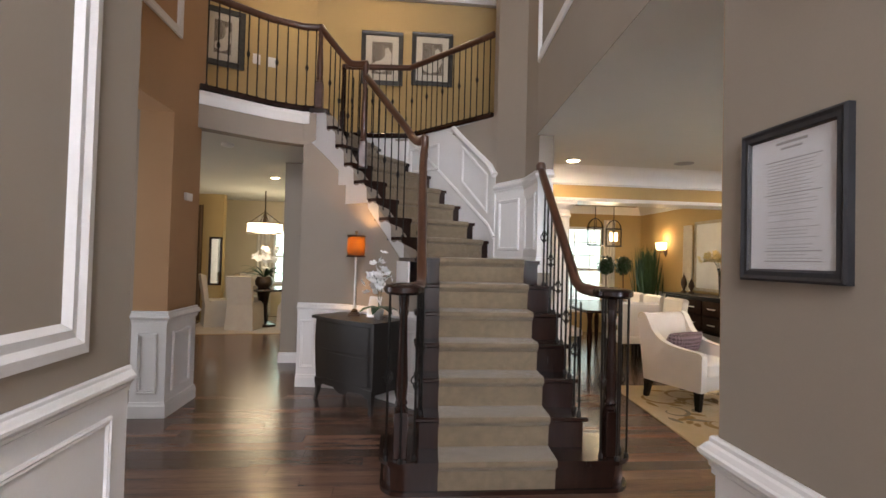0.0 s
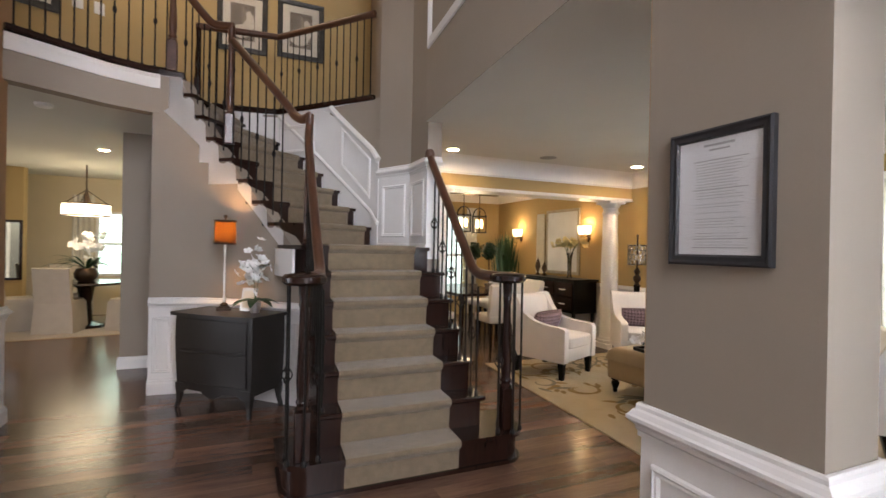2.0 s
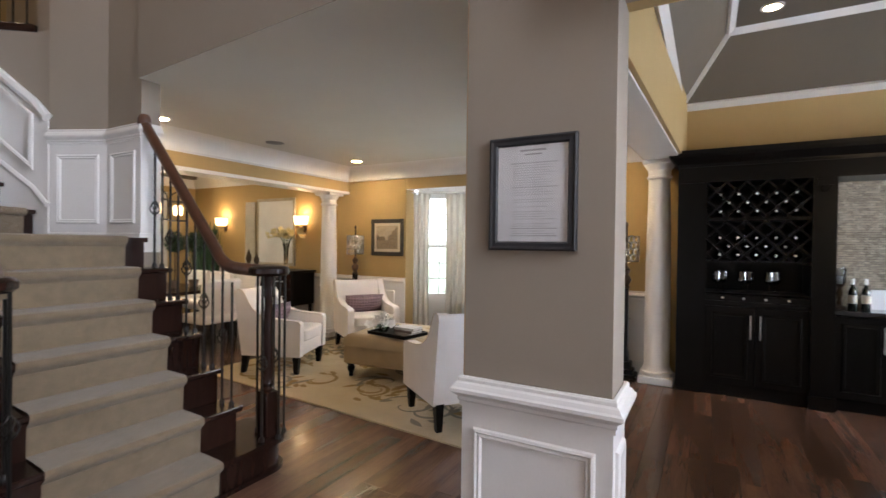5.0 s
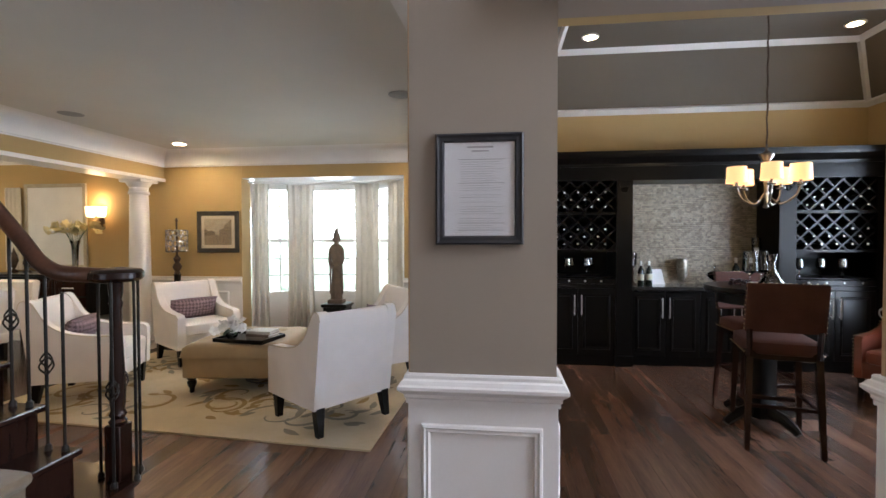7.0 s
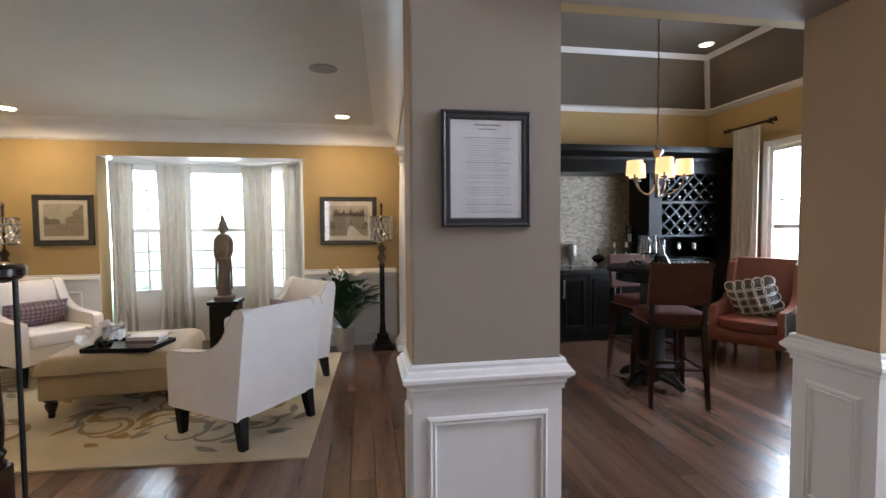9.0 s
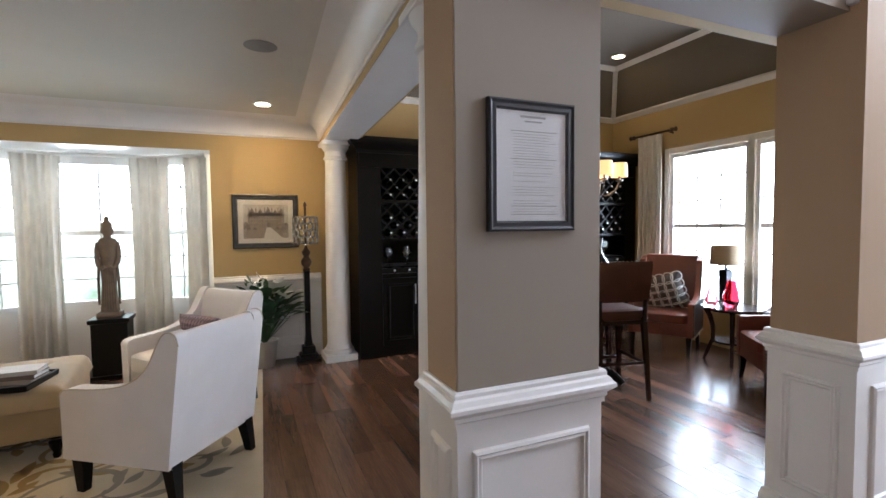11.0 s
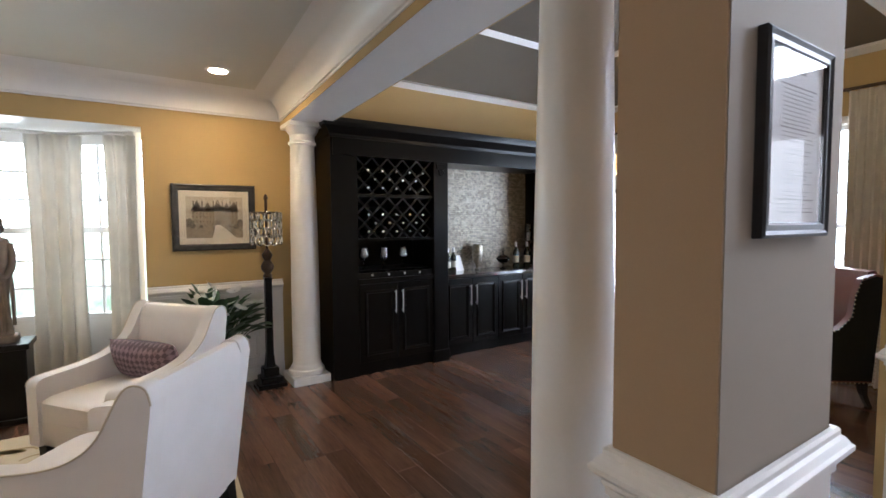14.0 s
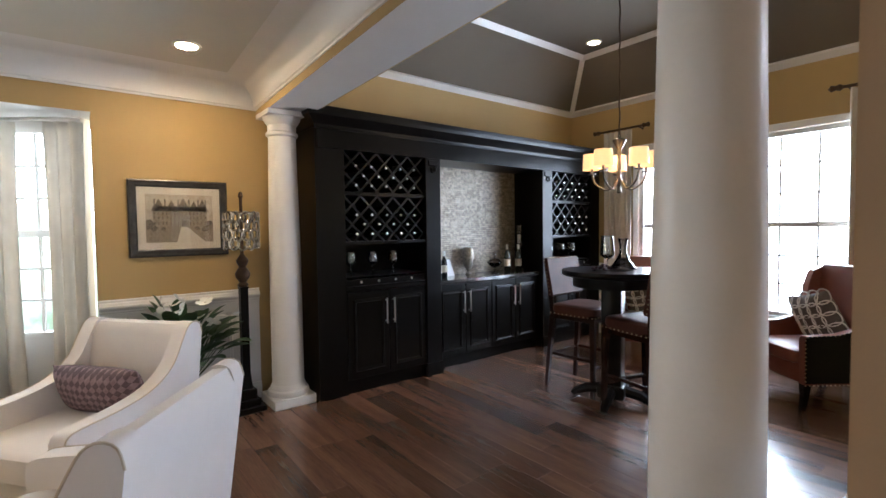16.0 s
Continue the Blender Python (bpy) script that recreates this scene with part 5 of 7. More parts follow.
ped = thing("pedestal", "black square pedestal in the bay window", "pedestal", (4.86, 2.97, 0))
bm = bmesh.new()
box(bm, (-0.155, -0.165, 0), (0.155, 0.165, 0.04), 0.006), box(bm, (-0.135, -0.145, 0.04), (0.135, 0.145, 0.53), 0.004), box(bm, (-0.155, -0.165, 0.53), (0.155, 0.165, 0.572), 0.006)
part("pedestal_body", bm, EBONY, ped)
bm = bmesh.new()
box(bm, (-0.085, -0.095, 0.0), (0.085, 0.095, 0.05), 0.006)
EL = [(0.078, 0.06, 0.05), (0.074, 0.06, 0.09), (0.066, 0.055, 0.17), (0.060, 0.052, 0.28), (0.062, 0.052, 0.38), (0.068, 0.056, 0.47), (0.060, 0.050, 0.54), (0.066, 0.052, 0.61), (0.076, 0.052, 0.67), (0.080, 0.048, 0.715), (0.068, 0.042, 0.745), (0.034, 0.034, 0.757), (0.030, 0.032, 0.775), (0.040, 0.042, 0.79), (0.045, 0.050, 0.825), (0.044, 0.048, 0.86), (0.048, 0.05, 0.875), (0.044, 0.046, 0.887), (0.030, 0.03, 0.905), (0.022, 0.022, 0.92), (0.025, 0.025, 0.935), (0.014, 0.014, 0.955), (0.004, 0.004, 0.968)]
loft(bm, [[(ry * math.sin(2 * math.pi * k / 24), rx * math.cos(2 * math.pi * k / 24), z) for k in range(24)] for rx, ry, z in EL])
for sd_ in (-1, 1):
    tube(bm, smooth_line([(0.0, sd_ * 0.070, 0.71), (0.0, sd_ * 0.085, 0.62), (-0.02, sd_ * 0.080, 0.53), (-0.05, sd_ * 0.05, 0.47), (-0.06, sd_ * 0.015, 0.485)], 4), [0.026] * 5 + [0.023] * 6 + [0.019] * 6, 8)
    puff(bm, (0.0, sd_ * 0.046, 0.82), (0.012, 0.008, 0.028), 0.8, 8, 6)
    tube(bm, [(-0.02, sd_ * 0.074, 0.50), (-0.015, sd_ * 0.080, 0.34), (-0.01, sd_ * 0.082, 0.12)], [0.012, 0.014, 0.010], 6)
for k in range(7):
    u = -0.05 + 0.0167 * k
    tube(bm, [(-0.053 + 0.25 * abs(u), u * 0.8, 0.46), (-0.05 + 0.2 * abs(u), u, 0.28), (-0.06 + 0.2 * abs(u), u * 1.15, 0.08)], 0.006, 5)
for z, r0 in ((0.545, 0.056), (0.735, 0.062)):
    tube(bm, [(r0 * 0.85 * math.sin(a), r0 * math.cos(a) * 1.05, z) for a in np.linspace(0, 2 * math.pi, 21)], 0.007, 5)
puff(bm, (-0.05, 0.0, 0.818), (0.010, 0.008, 0.014), 0.8, 8, 6)
st = part("statue", bm, STONE, None, "", 60)
st.location = (4.86, 2.98, 0.572)
tagged(st, "carved stone standing figure on a black pedestal", "statue")


def curtain(name, a, b, z0, z1, label, folds=7, depth=0.035, gather=0.0, m=None):
    """Cloth hanging in folds from a to b on plan."""
    a, b = Vector(a), Vector(b)
    d = b - a
    n = Vector((d.y, -d.x)).normalized()
    t = thing(name, label, "curtain", (a.x, a.y, 0))
    bm = bmesh.new()
    rings = []
    N = folds * 8
    r = random.Random(folds)
    ph = [r.uniform(-0.6, 0.6) for _ in range(folds + 2)]
    for j in range(9):
        f = j / 8
        z = z1 + (z0 - z1) * f
        row = []
        for i in range(N + 1):
            u = i / N
            k = u * folds
            off = depth * (0.55 + 0.45 * f) * math.sin(2 * math.pi * k + ph[int(k)] * f)
            uu = 0.5 + (u - 0.5) * (1 - gather * math.sin(math.pi * f) * 0.6)
            p = d * uu + n * off
            row.append((p.x, p.y, z))
        rings.append(row)
    loft(bm, rings, False, False)
    part("cloth", bm, m or CURTAIN, t, "", 80)
    return t


SHEER = mat("sheer_cloth", (0.76, 0.725, 0.66), None, 0.9, scale=9, bump=0.05, fine=500)
_n = SHEER.node_tree
_b, _tl, _tp, _m1, _m2 = _n.nodes["Principled BSDF"], _n.nodes.new("ShaderNodeBsdfTranslucent"), _n.nodes.new("ShaderNodeBsdfTransparent"), _n.nodes.new("ShaderNodeMixShader"), _n.nodes.new("ShaderNodeMixShader")
_tl.inputs["Color"].default_value = (0.48, 0.43, 0.36, 1)
_m1.inputs[0].default_value, _m2.inputs[0].default_value = 0.13, 0.0
_n.links.new(_b.outputs[0], _m1.inputs[1]), _n.links.new(_tl.outputs[0], _m1.inputs[2])
_n.links.new(_m1.outputs[0], _m2.inputs[1]), _n.links.new(_tp.outputs[0], _m2.inputs[2])
_n.links.new(_m2.outputs[0], _n.nodes["Material Output"].inputs["Surface"])
LBL = "pale sheer curtain hanging in the bay window"
curtain("curtain", (4.90, 4.17), (5.02, 3.96), 0.01, 2.13, LBL, 3, 0.045, 0.2, SHEER)
curtain("curtain", (5.14, 3.78), (5.24, 3.42), 0.01, 2.13, LBL, 4, 0.05, 0.15, SHEER)
curtain("curtain", (5.24, 2.86), (5.12, 2.48), 0.01, 2.13, LBL, 4, 0.05, 0.15, SHEER)
curtain("curtain", (5.02, 2.34), (4.90, 2.12), 0.01, 2.13, LBL, 3, 0.045, 0.2, SHEER)
rod = thing("curtain_rod", "thin white curtain rod following the bay", "curtain rod", (0, 0, 0))
bm = bmesh.new()
tube(bm, [(4.86, 4.17, 2.14), (5.2, 3.62, 2.14), (5.2, 2.68, 2.14), (4.86, 2.13, 2.14)], 0.012, 8)
part("rod", bm, WHITE, rod)


def can_light(x, y, z, lens=None):
    t = thing("ceiling_light", "round white recessed ceiling light, lit", "ceiling light", (x, y, z), 0, "recessed ceiling lights")
    bm = bmesh.new()
    lathe(bm, [(0.062, -0.001), (0.085, -0.001), (0.085, -0.008), (0.062, -0.010)], n=24)
    part("trim_ring", bm, WHITE, t)
    bm = bmesh.new()
    lathe(bm, [(0.0, -0.003), (0.062, -0.003), (0.062, -0.005), (0.0, -0.0055)], n=20)
    part("lens", bm, lens or CANGLOW, t, "glowing lens")


CANGLOW = glow("lit_lens", (1.0, 0.70, 0.38), CAN_W)
for x, y in ((4.13, 1.60), (4.22, 4.67), (1.66, 4.83)):
    can_light(x, y, LIV)
sp = thing("ceiling_speaker", "round grey ceiling speaker", "speaker", (2.69, 1.67, LIV))
bm = bmesh.new()
lathe(bm, [(0.0, -0.006), (0.09, -0.006), (0.1, -0.004), (0.1, -0.001)], n=24)
part("grille", bm, mat("grey_grille", (0.34, 0.33, 0.31), None, 0.7), sp)
copy_thing(sp, pose(2.87, 4.73, LIV))

# ---- bar room things ----
FRONT, BACK = 4.33, 4.775
SHELF = 0.976    # top of the shelf for glasses
barc = thing("bar_cabinet", "built-in black-brown bar cabinet with wine racks and panelled doors", "cabinet", (0, 0, 0))


def bpart(name, boxes, m=EBONY, label="", bevel=0.0, parent=None):
    bm = bmesh.new()
    for lo, hi in boxes:
        box(bm, lo, hi, bevel)
    return part(name, bm, m, parent or barc, label, 0)


bpart("side_panel", [((FRONT, 0.66, 0), (BACK, 0.70, 2.24))])
bpart("side_panel", [((FRONT, -3.10, 0), (BACK, -3.06, 2.24))])
bpart("back_panel", [((4.755, -3.06, 0), (BACK, 0.66, 2.24))])
bpart("stile", [((FRONT, 0.45, 0), (FRONT + 0.04, 0.66, 2.02))])
for y0, y1 in ((-0.52, -0.35), (-2.15, -1.98)):
    bpart("pilaster", [((FRONT - 0.02, y0, 0), (BACK - 0.02, y1, 2.02)), ((FRONT - 0.035, y0 - 0.01, 0), (FRONT, y1 + 0.01, 0.12)), ((FRONT - 0.03, y0 + 0.03, 1.95), (FRONT, y1 - 0.03, 2.0))], bevel=0.003)
    bm = bmesh.new()
    for r0 in (0.02, 0.032):
        tube(bm, [(FRONT - 0.024, (y0 + y1) / 2 + r0 * math.cos(a), 1.92 + r0 * math.sin(a)) for a in np.linspace(0, 6.283, 13)], 0.004, 4)
    part("rosette", bm, EBONY, barc)
bpart("stile", [((FRONT, -3.06, 0), (FRONT + 0.04, -2.92, 2.02))])
bpart("frieze", [((FRONT - 0.01, -3.08, 2.02), (FRONT + 0.05, 0.68, 2.2)), ((FRONT + 0.05, -3.06, 2.02), (BACK - 0.02, 0.66, 2.04))])
bm = bmesh.new()
sweep(bm, [(0, 2.17), (0.015, 2.17), (0.02, 2.2), (0.05, 2.23), (0.085, 2.26), (0.095, 2.29), (0.10, 2.325), (0, 2.325)], [(BACK, 0.69), (FRONT, 0.69), (FRONT, -3.10), (BACK, -3.10)])
part("cornice", bm, EBONY, barc, "moulded cornice", 0)
bpart("top_board", [((FRONT, -3.10, 2.24), (BACK, 0.69, 2.32))])
SLAT = mat("black_lattice_wood", (0.006, 0.005, 0.0045), None, 0.3, scale=6, bump=0.02, spec=0.2)
# towers
for y1, y0 in ((0.45, -0.35), (-2.15, -2.92)):
    bpart("shelf", [((FRONT + 0.005, y0, 1.655), (BACK - 0.02, y1, 1.685))])
    bpart("shelf", [((FRONT + 0.005, y0, 1.25), (BACK - 0.02, y1, 1.275))])
    bpart("shelf", [((FRONT - 0.01, y0, 0.86), (BACK - 0.02, y1, 0.90))])
    bpart("bottle_rail", [((FRONT + 0.01, y0, 0.90), (FRONT + 0.03, y1, 0.955))])
    bpart("glass_shelf", [((FRONT + 0.03, y0, 0.968), (BACK - 0.02, y1, 0.976))])
    for z0, z1 in ((1.685, 2.02), (1.275, 1.655)):
        bm = bmesh.new()
        W, H, st_ = y1 - y0, z1 - z0, 0.16
        for sg in (1, -1):
            k = -H
            while k < W:
                a0, a1 = max(0, k), min(W, k + H)
                za, zb = (a0 - k), (a1 - k)
                p, q = y0 + a0, y0 + a1
                if sg < 0:
                    p, q = y1 - a0, y1 - a1
                xs = FRONT + 0.03 + 0.006 * (sg > 0)
                ny, nz = (-0.0065, 0.0065) if sg > 0 else (0.0065, 0.0065)
                loft(bm, [[(xs, p - ny, z0 + za - nz), (xs, p + ny, z0 + za + nz), (xs + 0.2, p + ny, z0 + za + nz), (xs + 0.2, p - ny, z0 + za - nz)], [(xs, q - ny, z0 + zb - nz), (xs, q + ny, z0 + zb + nz), (xs + 0.2, q + ny, z0 + zb + nz), (xs + 0.2, q - ny, z0 + zb - nz)]])
                k += st_
        part("lattice", bm, SLAT, barc, "diamond lattice wine rack", 0)
WHITECAP = mat("pale_bottle_foil", (0.86, 0.85, 0.82), None, 0.35, 0.0)
WINE = mat("dark_bottle_glass", (0.012, 0.018, 0.012), None, 0.08, 0, bump=0, coat=0.5)
LABELP = mat("cream_bottle_label", (0.60, 0.55, 0.45), None, 0.7)
_cap = None


def rack_bottle(y, z):
    global _cap
    t = thing("wine_bottle", "dark wine bottle with pale foil cap lying in the rack", "wine bottle", (FRONT + 0.004, y, z), 0, "bottles in the wine rack")
    if _cap is None:
        a, b = bmesh.new(), bmesh.new()
        lathe(a, [(0.0, 0.0), (0.010, 0.001), (0.0115, 0.003), (0.0115, 0.008)], n=10)
        lathe(b, [(0.0125, 0.008), (0.015, 0.09), (0.036, 0.13), (0.036, 0.3), (0.0, 0.3)], n=10)
        for q in (a, b):
            bmesh.ops.rotate(q, verts=q.verts[:], cent=(0, 0, 0), matrix=Matrix.Rotation(math.pi / 2, 3, "Y"))
        _cap = (mesh("cap", a, WHITECAP, 40), mesh("bottle_glass", b, WINE, 40))
    for nm, me in zip(("cap", "bottle_glass"), _cap):
        o = new(nm, me)
        o.parent = t


for y1, y0 in ((0.45, -0.35), (-2.15, -2.92)):
    for zr in (1.74, 1.335):
        for j in range(3):
            for i in range(5):
                y = y1 - 0.11 - i * 0.145 - (0.07 if j % 2 else 0)
                if y > y0 + 0.05:
                    rack_bottle(y, zr + j * 0.08)
    for i in range(4):
        rack_bottle(y1 - 0.14 - i * 0.17, 0.93)


def goblet(bm, at, h=0.17, r=0.035, up=True):
    x, y, z = at
    pr = [(0.032, 0), (0.030, 0.003), (0.005, 0.007), (0.004, 0.08), (0.02, 0.09), (r, 0.115), (r, 0.14), (r * 0.82, h), (r * 0.78, h), (r * 0.94, 0.14), (r * 0.94, 0.118), (0.015, 0.095), (0.0, 0.092)]
    if not up:
        pr = [(a, h - b) for a, b in pr][::-1]
    lathe(bm, pr, at, 14)


for y1 in (0.36, -2.25):
    for i in range(6):
        gl = thing("wine_glass", "clear stemmed wine glass on the cabinet shelf", "wine glass", (FRONT + 0.10 + 0.1 * (i % 2), y1 - 0.055 * (i % 2) - 0.21 * (i // 2), SHELF), 0, "wine glasses on the cabinet shelf")
        bm = bmesh.new()
        goblet(bm, (0, 0, 0), 0.20, 0.042)
        part("goblet", bm, GLASS, gl)


def cab_door(y0, y1, z0, z1, x, hand):
    d = bpart("door", [((x, y0, z0), (x + 0.02, y1, z1))], bevel=0.002)
    bm = bmesh.new()
    ring_panel(bm, (x, y1 - 0.05), (x, y0 + 0.05), z0 + 0.06, z1 - 0.06, 0.03, 0.012)
    part("raised_panel", bm, EBONY, d, "", 0)
    bm = bmesh.new()
    yh = y0 + 0.035 if hand < 0 else y1 - 0.035
    zt = z1 - 0.07
    tube(bm, [(x - 0.032, yh, zt - 0.22), (x - 0.032, yh, zt)], 0.0065, 8)
    for z in (zt - 0.2, zt - 0.02):
        tube(bm, [(x, yh, z), (x - 0.032, yh, z)], 0.005, 6)
    part("handle", bm, CHROME, d, "slim chrome bar handle")


for y1, y0 in ((0.45, -0.35), (-2.15, -2.92)):
    m_ = (y0 + y1) / 2
    cab_door(m_ + 0.003, y1 - 0.004, 0.12, 0.85, FRONT - 0.004, -1)
    cab_door(y0 + 0.004, m_ - 0.003, 0.12, 0.85, FRONT - 0.004, 1)
    bpart("toe_kick", [((FRONT + 0.02, y0, 0), (FRONT + 0.05, y1, 0.12))])
    bpart("base_box", [((FRONT + 0.02, y0, 0.12), (BACK - 0.02, y1, 0.86))])
CX = FRONT + 0.06
bpart("base_box", [((CX + 0.02, -1.98, 0.10), (BACK - 0.02, -0.52, 0.83)), ((CX + 0.03, -1.98, 0), (CX + 0.06, -0.52, 0.1))])
for k in range(4):
    y1 = -0.53 - k * 0.3625
    cab_door(y1 - 0.357, y1, 0.11, 0.82, CX, -1 if k % 2 == 0 else 1)
COUNTER = mat("black_granite", (0.015, 0.014, 0.014), (0.05, 0.045, 0.04), 0.12, scale=60, bump=0, fine=200, coat=0.3)
bpart("countertop", [((CX - 0.03, -1.98, 0.83), (BACK - 0.02, -0.52, 0.87))], COUNTER, "polished black stone counter", 0.004)
# mosaic back panel: many small tiles of uneven depth
MOS = mat("grey_mosaic_tile", (0.36, 0.31, 0.235), (0.25, 0.21, 0.155), 0.45, 0.1, scale=30, bump=0.05, fine=80)
_mi = MOS.node_tree
_rn, _hv = _mi.nodes.new("ShaderNodeNewGeometry"), _mi.nodes.new("ShaderNodeHueSaturation")
_mr = _mi.nodes.new("ShaderNodeMapRange")
_mr.inputs["To Min"].default_value, _mr.inputs["To Max"].default_value = 0.72, 1.3
_mi.links.new(_rn.outputs["Random Per Island"], _mr.inputs["Value"]), _mi.links.new(_mr.outputs["Result"], _hv.inputs["Value"])
_src = _mi.nodes["Principled BSDF"].inputs["Base Color"].links[0].from_socket
_mi.links.new(_src, _hv.inputs["Color"]), _mi.links.new(_hv.outputs["Color"], _mi.nodes["Principled BSDF"].inputs["Base Color"])
r_ = random.Random(5)
bm = bmesh.new()
ty = -1.975
vsum = []
z = 0.872
while z < 2.03:
    y = -1.98
    while y < -0.53:
        wd = r_.choice((0.022, 0.034, 0.048))
        xx = 4.747 - r_.uniform(0, 0.004)
        y2, z2 = min(y + wd - 0.002, -0.522), z + 0.020
        q = [bm.verts.new(p) for p in ((xx, y, z), (xx, y2, z), (xx, y2, z2), (xx, y, z2))]
        b = [bm.verts.new(p) for p in ((4.752, y, z), (4.752, y2, z), (4.752, y2, z2), (4.752, y, z2))]
        bm.faces.new(q[::-1])
        for i in range(4):
            bm.faces.new((q[i], q[(i + 1) % 4], b[(i + 1) % 4], b[i]))
        y += wd
    z += 0.022
mos = part("mosaic", bm, MOS, barc, "grey shimmering mosaic back panel", 0)
tagged(mos, kind="stuff")


def bottle(at, label, h=0.30, m=WINE, cap=WHITECAP):
    t = thing("wine_bottle", label, "wine bottle", at)
    bm = bmesh.new()
    s = h / 0.3
    lathe(bm, [(0.0, 0), (0.034 * s, 0.0), (0.037 * s, 0.005), (0.037 * s, 0.17 * s), (0.030 * s, 0.2 * s), (0.015 * s, 0.225 * s), (0.013 * s, 0.27 * s), (0.0, 0.27 * s)], n=16)
    part("bottle_glass", bm, m, t)
    bm = bmesh.new()
    lathe(bm, [(0.0375 * s, 0.06 * s), (0.0375 * s, 0.14 * s)], n=16)
    part("label", bm, LABELP, t, "cream paper label")
    bm = bmesh.new()
    lathe(bm, [(0.0145 * s, 0.245 * s), (0.0145 * s, 0.3 * s), (0.0, 0.301 * s)], n=12)
    part("foil_cap", bm, cap, t)


for y, x in ((-0.68, 4.56), (-0.78, 4.60), (-1.70, 4.60), (-1.83, 4.55)):
    bottle((x, y, 0.87), "dark wine bottle with cream label on the counter", 0.31 if y < -1 else 0.27)
ic = thing("wine_card", "small framed card leaning on the bar counter", "card", (4.66, -0.90, 0.87), -80)
bm = bmesh.new()
loft(bm, [[(-0.08, 0.0, 0), (0.08, 0.0, 0), (0.06, 0.05, 0.17), (-0.06, 0.05, 0.17)], [(-0.08, 0.012, 0), (0.08, 0.012, 0), (0.06, 0.062, 0.17), (-0.06, 0.062, 0.17)]])
part("card_body", bm, PAPER, ic, "", 0)
ur = thing("tall_urn", "patterned silver urn with a lid on the bar counter", "urn", (4.66, -1.16, 0.87))
bm = bmesh.new()
lathe(bm, [(0.03, 0), (0.035, 0.01), (0.012, 0.03), (0.02, 0.05), (0.05, 0.1), (0.062, 0.2), (0.058, 0.27), (0.045, 0.29), (0.05, 0.3), (0.0, 0.302)], n=18)
part("body", bm, mat("etched_silver", (0.5, 0.46, 0.38), (0.2, 0.18, 0.15), 0.3, 0.8, scale=40, bump=0.4, fine=70), ur)
cp = thing("glass_compote", "glass lidded compote of nuts on the counter", "compote", (4.56, -1.46, 0.87))
bm = bmesh.new()
lathe(bm, [(0.04, 0), (0.04, 0.006), (0.008, 0.02), (0.008, 0.06), (0.05, 0.08), (0.085, 0.12), (0.083, 0.124), (0.045, 0.085), (0.0, 0.07)], n=20)
part("bowl", bm, GLASS, cp)
bm = bmesh.new()
lathe(bm, [(0.0, 0.075), (0.04, 0.085), (0.07, 0.115), (0.04, 0.13), (0.0, 0.135)], n=16)
part("nuts", bm, mat("brown_nuts", (0.22, 0.12, 0.06), (0.12, 0.06, 0.03), 0.6, scale=60, bump=0.8), cp)
bm = bmesh.new()
lathe(bm, [(0.078, 0.122), (0.05, 0.155), (0.008, 0.17), (0.008, 0.2), (0.014, 0.215), (0.004, 0.25), (0, 0.25)], n=20)
part("lid", bm, GLASS, cp)
for y, h in ((-0.60, 0.30), (-1.92, 0.44)):
    ch = thing("candle_holder", "dark turned candle holder with a glass hurricane", "candle holder", (4.62, y, 0.87))
    bm = bmesh.new()
    lathe(bm, [(0.05, 0), (0.05, 0.015), (0.02, 0.03), (0.014, 0.08), (0.025, h * 0.45), (0.014, h * 0.6), (0.04, h * 0.7), (0.045, h * 0.72), (0.0, h * 0.72)], n=16)
    part("stem", bm, BRONZE, ch)
    bm = bmesh.new()
    lathe(bm, [(0.03, h * 0.72), (0.045, h * 0.78), (0.05, h * 1.2), (0.047, h * 1.2), (0.042, h * 0.78), (0.0, h * 0.73)], n=18)
    part("hurricane", bm, GLASS, ch)
    bm = bmesh.new()
    lathe(bm, [(0.0, h * 0.735), (0.022, h * 0.735), (0.022, h * 0.95), (0.0, h * 0.955)], n=12)
    part("candle", bm, PETAL, ch)

# pub table and stools
tb = thing("pub_table", "round black pub table on a pedestal with four feet", "table", (2.85, -1.06, 0), 20)
bm = bmesh.new()
lathe(bm, [(0.0, 0.995), (0.36, 0.995), (0.38, 1.005), (0.385, 1.02), (0.38, 1.04), (0.0, 1.04)], n=40)
part("tabletop", bm, EBONY, tb)
bm = bmesh.new()
lathe(bm, [(0.30, 0.915), (0.30, 0.995), (0.28, 0.995)], n=40)
part("apron", bm, EBONY, tb)
bm = bmesh.new()
box(bm, (-0.075, -0.075, 0.08), (0.075, 0.075, 0.995), 0.01, 2)
box(bm, (-0.1, -0.1, 0.06), (0.1, 0.1, 0.16), 0.01, 2)
part("pedestal", bm, EBONY, tb)
for k in range(4):
    bm = bmesh.new()
    a = k * math.pi / 2
    tube(bm, [(0.08 * math.cos(a), 0.08 * math.sin(a), 0.11), (0.2 * math.cos(a), 0.2 * math.sin(a), 0.09), (0.29 * math.cos(a), 0.29 * math.sin(a), 0.045), (0.31 * math.cos(a), 0.31 * math.sin(a), 0.025)], [0.045, 0.04, 0.03, 0.025], 8)
    part("foot", bm, EBONY, tb)
NAIL = mat("brass_nailhead", (0.45, 0.36, 0.22), None, 0.3, 0.9, bump=0)


def nails(pts, parent, name="nailheads"):
    bm = bmesh.new()
    for p in pts:
        bmesh.ops.create_icosphere(bm, subdivisions=1, radius=0.006, matrix=Matrix.Translation(p))
    tagged(part(name, bm, NAIL, parent, "row of brass nailheads"), kind="stuff")


